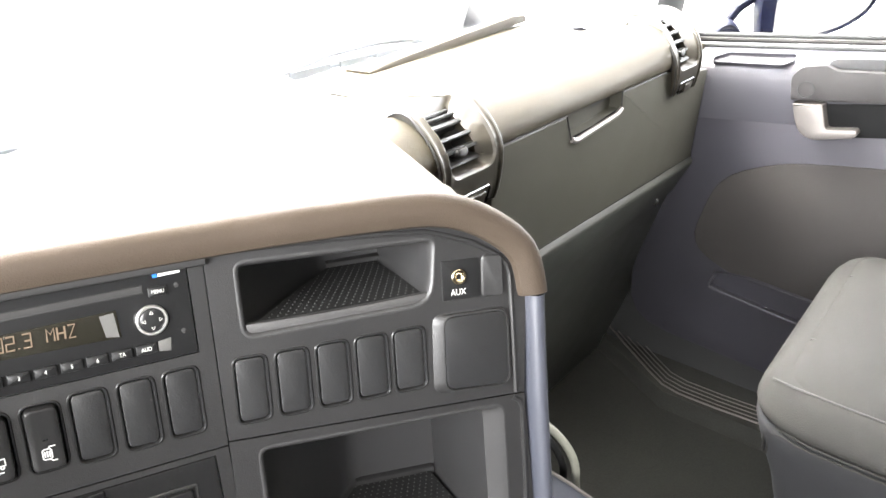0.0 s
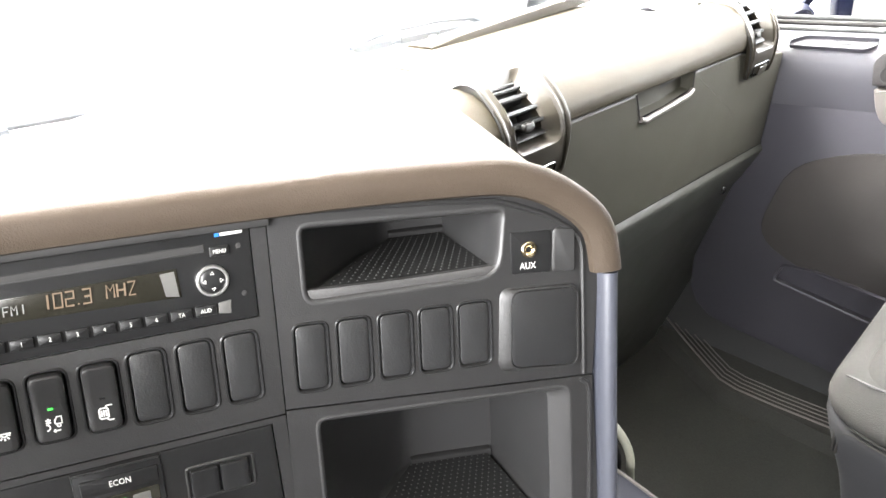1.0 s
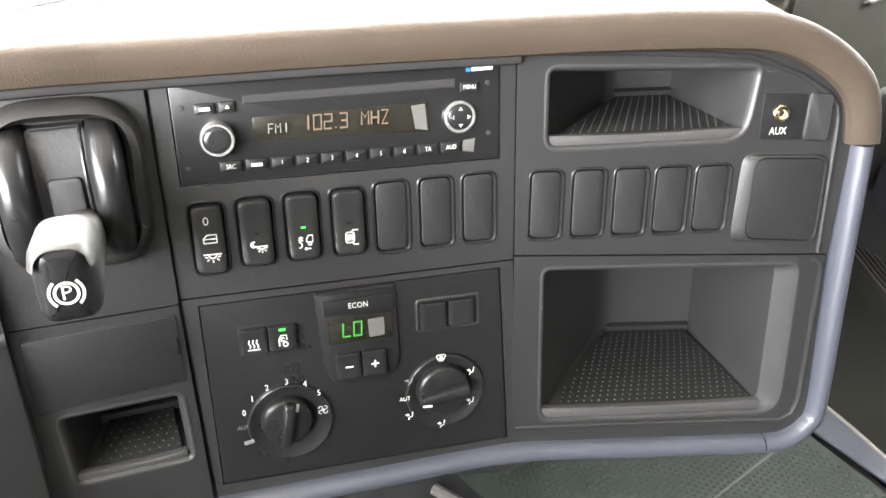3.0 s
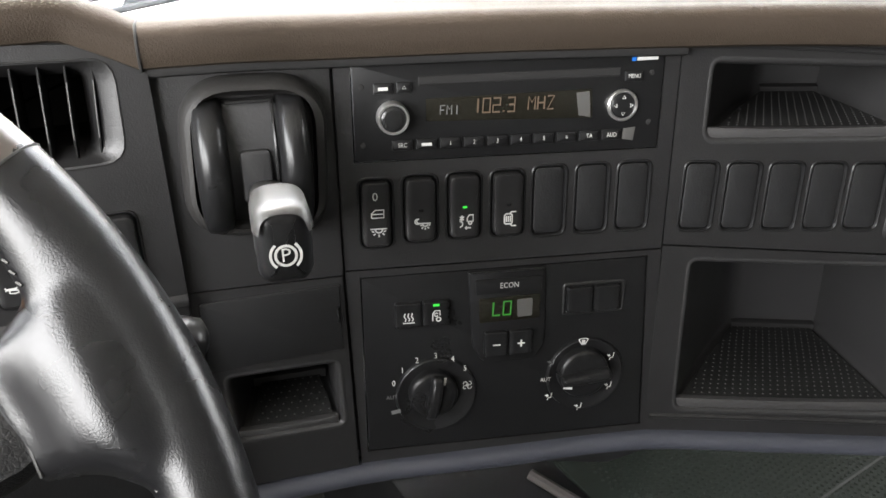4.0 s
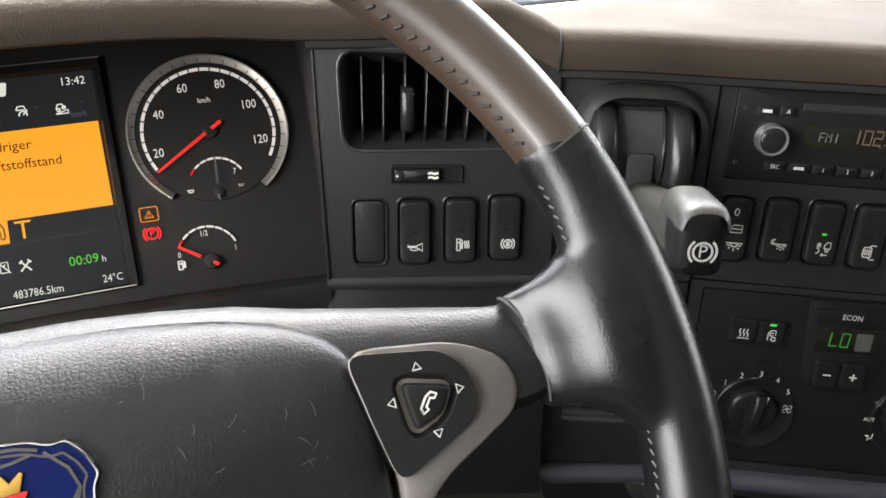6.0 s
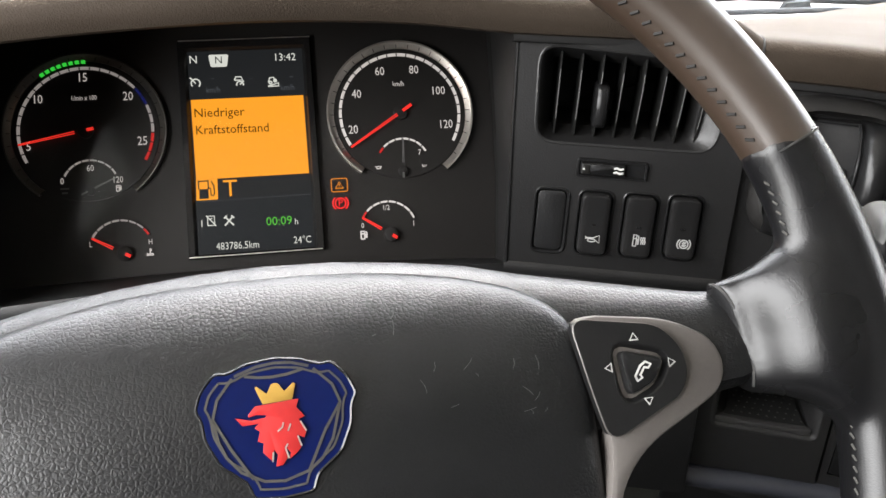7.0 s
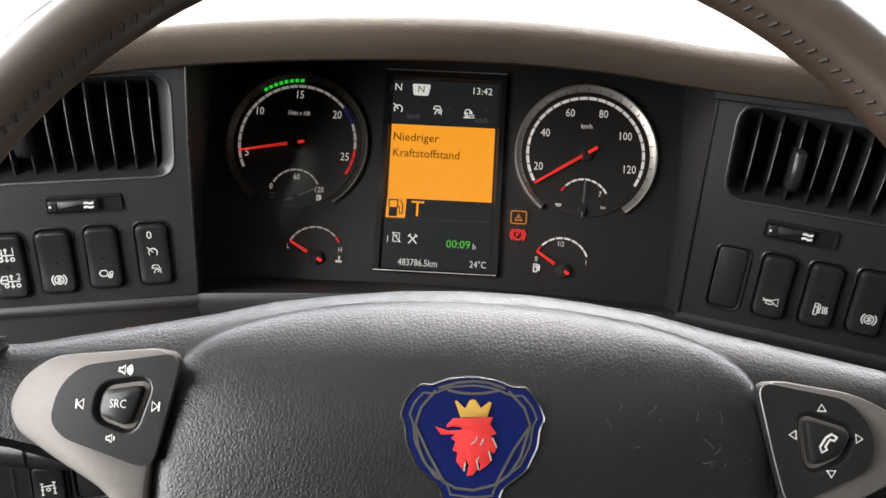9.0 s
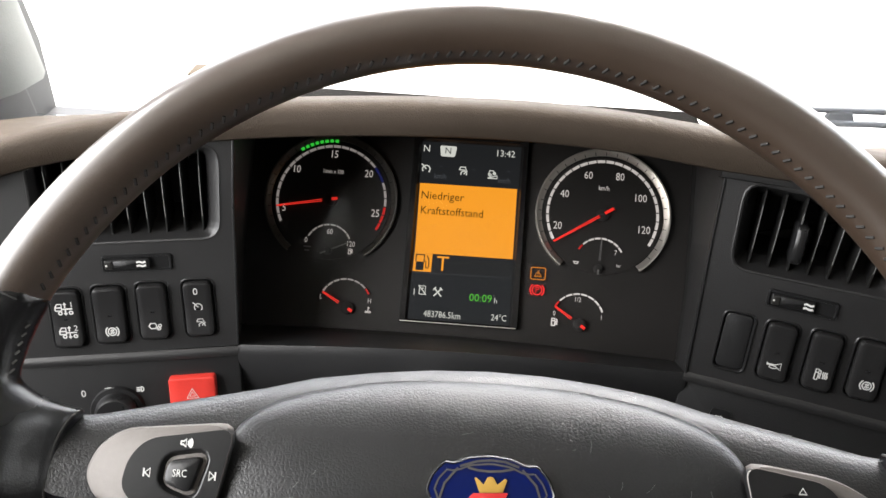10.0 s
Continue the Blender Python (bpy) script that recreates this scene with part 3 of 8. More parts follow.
# ---- cab shell ----
bm = B_()
box(bm, (-300, -300, -1.36), (300, 300, -1.3))
solid("ground", bm, GROUND, "pale sunlit concrete yard outside the cab", "ground", kind="structure")
# small block added in place of the tan boundary wall
bm = B_()
box(bm, (-2.66, 5.62, -1.3), (-2.52, 5.85, -1.21), 0.01)
solid("wall_stand_in", bm, WALLOUT, "small tan block standing in for a boundary wall", "block")

bm = B_()
box(bm, (-0.71, -1.95, 0.17), (1.99, 0.5, 0.25))
solid("floor", bm, CARPET, "dark worn carpet on the cab floor", "floor", kind="structure")
bm = B_()
box(bm, (-0.71, -1.95, 1.98), (1.99, 0.24, 2.04))
solid("ceiling", bm, HEADLINER, "pale cloth cab headliner", "ceiling", kind="structure")
bm = B_()
box(bm, (-0.71, -2.01, 0.17), (1.99, -1.95, 2.04))
solid("wall_rear", bm, CURTAIN, "dark curtained rear cab wall", "wall", kind="structure")
bm = B_()
box(bm, (-0.71, 0.425, 0.17), (1.99, 0.5, 0.85))
solid("wall_front", bm, DARK, "dark bulkhead under the windscreen", "wall", kind="structure")
bm = B_()
skin(bm, [[(-0.71, 0.2, 1.84), (1.99, 0.2, 1.84)], [(-0.71, 0.24, 1.86), (1.99, 0.24, 1.86)], [(-0.71, 0.24, 2.04), (1.99, 0.24, 2.04)], [(-0.71, 0.18, 2.04), (1.99, 0.18, 2.04)], [(-0.71, 0.15, 1.9), (1.99, 0.15, 1.9)], [(-0.71, 0.2, 1.84), (1.99, 0.2, 1.84)]], False)
solid("trim", bm, CABGREY, "grey header trim over the windscreen", "trim", kind="structure")


def side_wall(x0, x1, name, label, hole):
    """A cab side with an opening through it."""
    out = [(-1.95, 0.17), (0.5, 0.17), (0.5, 0.95), (0.24, 2.0), (-1.95, 2.0)]
    b = B_()
    sheet(b, out, [hole], x0, x1)
    ob = solid(name, b, CABGREY, label, "wall", kind="structure")
    ob.matrix_world = Matrix(((0, 0, 1, 0), (1, 0, 0, 0), (0, 1, 0, 0), (0, 0, 0, 1)))
    return ob


side_wall(-0.71, -0.64, "wall_left", "grey cab side with the driver's window wound down", rounded([(-1.1, 1.1), (0.25, 1.1), (0.1, 1.8), (-1.05, 1.83)], 0.06))
side_wall(1.99, 1.9, "wall_right", "grey cab side on the passenger's side with window opening", rounded([(-0.98, 1.1), (0.488, 0.945), (0.284, 1.78), (-0.92, 1.8)], 0.01))
for name, x in (("window_1", 1.95),):
    bm = B_()
    prism(bm, [(-1.0, 1.07), (0.44, 0.92), (0.22, 1.8), (-0.94, 1.82)], -0.002, 0.002, 0, True)
    ob = solid(name, bm, GLASS, "clear side window glass of the cab", "window", kind="structure")
    ob.matrix_world = Matrix(((0, 0, 1, x), (1, 0, 0, 0), (0, 1, 0, 0), (0, 0, 0, 1)))
    ob.visible_shadow = False
bm = B_()
skin(bm, [[(-0.67, 0.445, 0.86), (1.96, 0.445, 0.86), (1.96, 0.225, 1.87), (-0.67, 0.225, 1.87)], [(-0.67, 0.451, 0.86), (1.96, 0.451, 0.86), (1.96, 0.231, 1.87), (-0.67, 0.231, 1.87)]], True, True, True)
ob = solid("windscreen", bm, GLASS, "clear upright windscreen of the truck cab", "windscreen", kind="structure")
ob.visible_shadow = False
for x, s, y0, w in ((-0.635, 1, 0.42, 1.0), (1.9, -1, 0.016, 0.38)):
    bm = B_()
    rings = []
    for f in range(7):
        t = f / 6
        y, z = y0 - 0.2 * w * t, 0.93 + 0.98 * t
        rings.append([(x, y + 0.03 * w, z), (x + s * 0.03, y + 0.02 * w, z), (x + s * 0.042, y - 0.01 * w, z), (x + s * 0.036, y - 0.06 * w, z), (x + s * 0.015, y - 0.1 * w, z), (x, y - 0.11 * w, z)])
    skin(bm, rings, True, True, True)
    solid("windscreen_pillar", bm, PILLAR if s > 0 else CABGREY, "dark grey plastic windscreen pillar trim", "pillar", group="windscreen pillars", kind="structure")

# ---- dashboard ----
dash = thing("dashboard", Matrix(), "wrap-round truck dashboard with taupe padded top and black panels", "dashboard")


def panel(name, m, outer, holes, label="", material=PANEL, depth=6):
    b = B_()
    sheet(b, outer, holes, -depth * K, 0)
    bmesh.ops.transform(b, matrix=m, verts=b.verts)
    return part(name, b, material, dash, label)


VENT_R = rounded(mm([(-28, 23), (78, 24), (80, 76), (-30, 80)]), 0.012)
VENT_L = rounded(mm([(-74, 17), (44, 17), (48, 80), (-74, 78)]), 0.012)
SW_B = [(-13.8, -26.4, 17.5, 38.5), (13.1, -25.6, 18, 38.5), (40.3, -25, 18, 38.5), (67, -23.7, 18, 38.5)]
SW_C = [(26, -32.5, 19, 39), (-4.5, -32.7, 19, 39), (-33, -33.6, 20, 39.5), (-61, -34.6, 19, 40)]
SW_E = [(-63.3, -14, 17, 39.5), (-37.3, -12.5, 18, 38.5), (-11.0, -12, 18, 38.5), (15.6, -12, 18, 38.5), (41.6, -12.2, 18.5, 41.5), (68.6, -12.2, 18.5, 41.5), (95.2, -12.2, 18.5, 41.5)]
SW_G = [(22 + i * 27.2, -13.4 + 0.05 * i, 18.6 + 0.5 * i, 42) for i in range(5)]


def sockets(places):
    return [rect((x - w / 2 - 1.7) * K, (y - h / 2 - 1.7) * K, (x + w / 2 + 1.7) * K, (y + h / 2 + 1.7) * K, 5.6 * K) for x, y, w, h in places]


panel("switch_panel", PB, mm([(-40, -57), (96, -57), (96, 82), (-45, 92)]), [VENT_R, *sockets(SW_B)])
panel("switch_panel", PC, mm([(-215, -64), (50, -62), (59, 92), (-110, 84), (-215, 60)]), [VENT_L, *sockets(SW_C)])
panel("brake_panel", PD, rounded(mm([(-96, -61.5), (-4.5, -62.5), (-3.5, 72), (-98.5, 72)]), 0.002), [rounded(mm([(-76.5, -17), (-19, -20), (-16.5, 44.5), (-74.5, 46)]), 0.014)])
panel("bin_panel", PD, mm([(-95, -198), (-4, -197), (-5, -63.5), (-96, -62.5)]), [rounded(mm([(-77, -164), (-11, -164), (-12, -119), (-79, -119.5)]), 0.004)])
panel("radio_panel", PE, mm([(-83, -48.6), (117.5, -47.8), (118.5, 82), (-84.5, 82)]), [rounded(mm([(-75, 16.3), (109, 17.3), (109.2, 76.5), (-75.2, 73)]), 0.001), *sockets(SW_E)])
panel("heater_surround", PE, mm([(-78, -190), (121.5, -190), (117.5, -48.9), (-83, -49.7)]), [mm([(-74, -177), (114.5, -177.5), (109, -52.5), (-74.5, -54)])])
G_TOP = rounded(mm([(3.5, -45), (219, -55), (223, 20), (221, 46), (194, 75), (160, 88), (0.5, 86)]), [0, 0, 0, 0.02, 0.02, 0.02, 0])
BIN1 = rounded(mm([(21, 22), (149, 25), (153.5, 69), (20, 70)]), [0.008, 0.014, 0.006, 0.006])
BIN2 = rounded(mm([(26, -166), (202, -175), (200, -62), (23, -56)]), [0.008, 0.016, 0.008, 0.006])
panel("tray_panel", PG, G_TOP, [BIN1, *sockets(SW_G)])
panel("tray_panel", PG, mm([(7, -190), (226, -196), (219, -56.2), (3.5, -46.2)]), [BIN2])

# dark inner housing behind the joints
part("inner_housing", skin(B_(), [[on(PD, -100, y, -10), on(PD, 0, y, -10)] for y in (-60, -66)], False), DARK, dash)
part("inner_housing", skin(B_(), [[on(PE, x, 80, -8.5), on(PE, x, -192, -8.5)] for x in (-88, -76)], False), DARK, dash)
part("inner_housing", skin(B_(), [[on(PE, x, 80, -8.5), on(PE, x, -192, -8.5)] for x in (111, 124)], False), DARK, dash)
part("inner_housing", skin(B_(), [[on(PE, -84, y, -8.5), on(PE, 120, y, -8.5)] for y in (-47, -52)], False), DARK, dash)
part("inner_housing", skin(B_(), [[on(PG, 0, y, -8.5), on(PG, 222, y - 8, -8.5)] for y in (-42, -49)], False), DARK, dash)
part("inner_housing", skin(B_(), [[on(PB, x, 80, -8.5), on(PB, x, -150, -8.5)] for x in (80, 106)], False), DARK, dash)

# knee panels under the switch panels
for m, x0, x1, y in ((PB, -40, 96, -58.5), (PC, -215, 50, -66)):
    bm = B_()
    prism(bm, rounded(mm([(x0 - 4, y - 150), (x1, y - 150), (x1, y), (x0, y)]), 0.002), -0.012, -0.001, 0.0015)
    bmesh.ops.transform(bm, matrix=m @ pose(0, 0, -0.004, -4, 0, 0), verts=bm.verts)
    part("knee_panel", bm, PLASTIC, dash)
    # lit bevel along the lower edge of the switch panel
    bm = B_()
    skin(bm, [[(x * K, (y + dy) * K, n * K) for dy, n in ((3.2, 0.2), (1.2, 1.6), (-1.0, 2.2), (-3.6, 1.4), (-4.8, -2.5))] for x in (x0, (x0 + x1) / 2, x1)], False)
    bmesh.ops.transform(bm, matrix=m, verts=bm.verts)
    part("panel_bevel", bm, PANEL, dash)

# recess of the instruments: side walls, ledge below
EDGE_R = [(on(PB, -44, 92), on(PA, 178, 110)), (on(PB, -42.5, 40), on(PA, 178, 40)), (on(PB, -40, -20), on(PA, 177, -30)), (on(PB, -38.5, -57), on(PA, 172, -90))]
EDGE_L = [(on(PC, 59, 92), on(PA, -182, 110)), (on(PC, 55, 40), on(PA, -182, 40)), (on(PC, 52, -20), on(PA, -181, -30)), (on(PC, 50, -62), on(PA, -176, -90))]
for e in (EDGE_R, EDGE_L):
    bm = B_()
    rows = []
    for a, b in e:
        rows.append([a + (b - a) * t + Vector((0, 0, -0.004 * math.sin(t * math.pi))) for t in (0, 0.03, 0.25, 0.5, 0.75, 0.97, 1)])
    skin(bm, rows, False)
    part("recess_wall", bm, PANEL, dash, "smooth dark wall beside the instruments")
    bm = B_()
    tube(bm, [a for a, b in e], 0.0011, 8)
    part("edge_bead", bm, SATIN, dash)
bm = B_()
a0, a1 = EDGE_L[3], EDGE_R[3]
rows = []
for t in (0, 0.04, 0.3, 0.6, 0.9, 1.0):
    l, r = a0[1] + (a0[0] - a0[1]) * t, a1[1] + (a1[0] - a1[1]) * t
    rows.append([l + (r - l) * s + Vector((0, 0, 0.006 * math.sin(s * math.pi))) for s in [i / 10 for i in range(11)]])
l, r = a0[0], a1[0]
for d in ((-0.004, -0.006), (-0.002, -0.06), (0.03, -0.16)):
    rows.append([l + (r - l) * s + Vector((0, d[0], d[1] + 0.006 * math.sin(s * math.pi))) for s in [i / 10 for i in range(11)]])
skin(bm, rows, False)
part("column_shroud", bm, PLASTIC, dash, "black ledge below the instruments")


# padded top: a roll along the front edge, then the sheet that falls to the windscreen
def crest(p, out, up):
    return Vector(p), Vector(out).normalized(), Vector(up).normalized()


ROLL = [(0.0, -0.002), (0.006, -0.0045), (0.0105, -0.003), (0.0135, 0.0025), (0.0144, 0.0075), (0.014, 0.0122), (0.0124, 0.0158), (0.0092, 0.0181), (0.004, 0.0191), (-0.008, 0.0194)]


def roll_part(name, stations, label="", scale=1.0, material=LEATHER):
    rings = []
    for p, o, u in stations:
        rings.append([p + o * a * scale + u * b * scale for a, b in ROLL])
    part(name, skin(B_(), rings, False), material, dash, label)
    return [r[-1] for r in rings]


def axes(m):
    return m.to_3x3() @ Vector((0, 0, 1)), m.to_3x3() @ Vector((0, 1, 0))


def dense(stations, n=4):
    out = []
    for i in range(len(stations) - 1):
        p0, p1, p2, p3 = (stations[max(i - 1, 0)], stations[i], stations[i + 1], stations[min(i + 2, len(stations) - 1)])
        for k in range(n):
            t = k / n
            v = []
            for q in range(3):
                a, b, c, d = p0[q], p1[q], p2[q], p3[q]
                v.append(0.5 * (2 * b + (c - a) * t + (2 * a - 5 * b + 4 * c - d) * t * t + (3 * b - a - 3 * c + d) * t ** 3))
            out.append((v[0], v[1].normalized(), v[2].normalized()))
    out.append(stations[-1])
    return out


HOOD_OUT, HOOD_UP = (0, -0.96, 0.25), (0, 0.25, 0.96)
hood = [crest((-0.52, -0.225, 1.075), (0.3, -0.95, 0.25), HOOD_UP), crest((-0.4, -0.185, 1.078), (0.3, -0.95, 0.25), HOOD_UP), crest((-0.335, -0.155, 1.088), (0.25, -0.95, 0.25), HOOD_UP), crest((-0.285, -0.128, 1.104), (0.2, -0.95, 0.25), HOOD_UP),
        crest((-0.22, -0.104, 1.113), (0.15, -0.95, 0.25), HOOD_UP), crest((-0.15, -0.087, 1.1185), HOOD_OUT, HOOD_UP), crest((-0.07, -0.08, 1.124), HOOD_OUT, HOOD_UP), crest((0.02, -0.078, 1.1275), HOOD_OUT, HOOD_UP),
        crest((0.1, -0.08, 1.1255), HOOD_OUT, HOOD_UP), crest((0.163, -0.085, 1.12), (-0.05, -0.95, 0.25), HOOD_UP), crest((0.22, -0.094, 1.119), (-0.1, -0.95, 0.25), HOOD_UP), crest((0.262, -0.101, 1.118), (-0.15, -0.95, 0.25), HOOD_UP)]
hood_end = [crest((0.268, -0.1025, 1.1172), (-0.18, -0.95, 0.25), (0.08, 0.25, 0.96)), crest((0.274, -0.105, 1.1148), (-0.22, -0.95, 0.25), (0.18, 0.25, 0.94)), crest((0.288, -0.112, 1.1085), (-0.26, -0.94, 0.26), (0.2, 0.25, 0.94)), crest(on(PD, -98.4, 68.6), *axes(PD))]
hood_top = roll_part("hood_pad", dense(hood, 4) + hood_end, "taupe padded hood over the instruments")
nE, uE = axes(PE)
nG, uG = axes(PG)
nD, uD = axes(PD)
mid = [crest(on(PD, -99.3, 69), nD, uD), crest(on(PD, -50, 69.5), nD, uD), crest(on(PE, -86, 80), (nD + nE), (uD + uE)), crest(on(PE, 10, 81.5), nE, uE), crest(on(PG, 1, 82), (nE + nG), (uE + uG)), crest(on(PG, 60, 84), nG, uG), crest(on(PG, 125, 84.5), nG, uG),
       crest(on(PG, 158, 82), nG, uG + PG.to_3x3() @ Vector((0.12, 0, 0))), crest(on(PG, 186, 71.5), nG, PG.to_3x3() @ Vector((0.5, 0.85, 0))), crest(on(PG, 211, 51), nG, PG.to_3x3() @ Vector((0.85, 0.5, 0))), crest(on(PG, 218, 21.5), nG, PG.to_3x3() @ Vector((1, 0.05, 0)))]
mid_top = roll_part("front_pad", dense(mid, 5), "taupe grained padded front edge")
# seam where the two pads meet, and the dark trim under them
bm = B_()
tube(bm, [hood_end[-1][0] + hood_end[-1][1] * (a + 0.0001) + hood_end[-1][2] * b for a, b in ROLL[1:]], 0.0009, 6)
part("pad_seam", bm, DIAL, dash, "dark seam between the two pads")
for line in (dense(hood[9:], 4) + hood_end, dense(mid[:5], 4)):
    part("pad_trim", skin(B_(), [[p + o * a + u * b for a, b in ((0.0, -0.0015), (0.0062, -0.004), (0.0066, -0.006), (0.0055, -0.0082), (0.002, -0.0094), (-0.002, -0.0096))] for p, o, u in line], False), DIAL, dash, "dark trim strip under the pad")


def top_sheet(name, line, back, label, sag=0.004, material=LEATHER):
    """The pad's upper side from its front line to points near the windscreen."""
    rows = []
    for i, p in enumerate(line):
        q = back(p, i / (len(line) - 1))
        rows.append([p + (q - p) * t + Vector((0, 0, sag * math.sin(math.pi * t))) for t in (0, 0.04, 0.12, 0.3, 0.5, 0.75, 1.0)])
    part(name, skin(B_(), rows, False), material, dash, label)


top_sheet("hood_top", hood_top, lambda p, s: Vector((p.x * 1.02, 0.44, 0.87)), "sunlit taupe pad behind the hood", 0.02)
cut = [i for i, p in enumerate(mid_top) if (PG.inverted() @ p).x > 0.172][0]
top_sheet("centre_top", mid_top[:cut + 1], lambda p, s: Vector((0.3 + s * 0.95, 0.44, 0.87 + 0.09 * min(1, s * 1.4))), "sunlit taupe pad over the centre console", 0.02)
side = [mid_top[cut], Vector((0.765, -0.3, 1.09)), Vector((0.812, -0.245, 1.08)), Vector((0.848, -0.165, 1.068)), Vector((0.888, -0.06, 1.055)), Vector((0.915, 0.02, 1.04))]
rows = [[p, p + Vector((0.012, -0.004, -0.006)), p + Vector((0.02, -0.008, -0.022)), p + Vector((0.022, -0.009, -0.3))] for p in side]
first = mid_top[cut:]
part("side_pad", skin(B_(), [[p, p + nG * 0.0 - nG * 0.03, p - nG * 0.06] for p in first], False), LEATHER, dash)
part("side_pad", skin(B_(), rows, False), LEATHER, dash)
bm = B_()
skin(bm, [[on(PG, 228, 22, 2), on(PG, 232, -195, 2)], [on(PG, 236, 22, -30), on(PG, 238, -195, -30)], [Vector((0.89, -0.1, 1.02)), Vector((0.93, -0.1, 0.5))]], False)
part("console_side", bm, PLASTIC, dash, "black side of the centre console")

# painted rail round the centre console
RP = [(-0.007, -0.004), (-0.006, 0.0005), (0.0015, 0.0015), (0.0062, 0.0032), (0.0085, 0.0062), (0.0092, 0.0092), (0.008, 0.0125), (0.004, 0.0152), (-0.004, 0.0163), (-0.02, 0.016)]
SIDEWAYS = PG.to_3x3() @ Vector((1, 0, 0))


def rail(name, stations, label):
    part(name, skin(B_(), [[p + o * a + u * b for a, b in RP] for p, o, u in stations], False), RAIL, dash, label)


down = [crest(on(PG, 221, 19, 0), nG, SIDEWAYS), crest(on(PG, 221.5, -60, 0), nG, SIDEWAYS), crest(on(PG, 223, -165, 0), nG, SIDEWAYS), crest(on(PG, 219, -182, 0), nG, PG.to_3x3() @ Vector((0.8, -0.6, 0))), crest(on(PG, 207, -190.5, 0), nG, PG.to_3x3() @ Vector((0.35, -0.95, 0))), crest(on(PG, 193, -191.5, 0), nG, -uG)]
rail("side_rail", dense(down, 4), "blue-grey painted corner rail")
along = [crest(on(PG, 192.3, -191.5), nG, -uG), crest(on(PG, 100, -186), nG, -uG), crest(on(PG, 2, -181), nE + nG, -uE - uG), crest(on(PE, 20, -182), nE, -uE), crest(on(PE, -80, -184), nE + nD, -uE), crest(on(PD, -95, -199), nD, -uD)]
rail("lower_rail", dense(along, 5), "blue-grey painted lower rail")
bm = B_()
rows = []
for p, o, u in along:
    q = p + u * 0.018 - o * 0.01
    rows.append([q, q + Vector((0.02, 0.1, -0.06)), q + Vector((0.03, 0.25, -0.3))])
skin(bm, rows, False)
part("console_underside", bm, DARK, dash)

# raised rims of the tray panels
for line in ([(5, 79), (60, 78.6), (104.3, 77.5), (146.5, 75.1), (160.5, 71.1), (182, 63.4), (202.6, 51.3), (208.5, 44.2), (210.5, 35.6), (211, 11.5), (211.5, -20), (212, -54)],
             [(209.5, -57.5), (214.5, -61.5), (216.5, -68), (217, -115), (217, -166), (213.5, -177), (205, -182.5), (105, -176), (9, -171)]):
    bm = B_()
    tube(bm, [(x * K, y * K, -0.0004) for x, y in line], 0.0021, 8)
    bmesh.ops.transform(bm, matrix=PG, verts=bm.verts)
    part("panel_rim", bm, PANEL, dash)

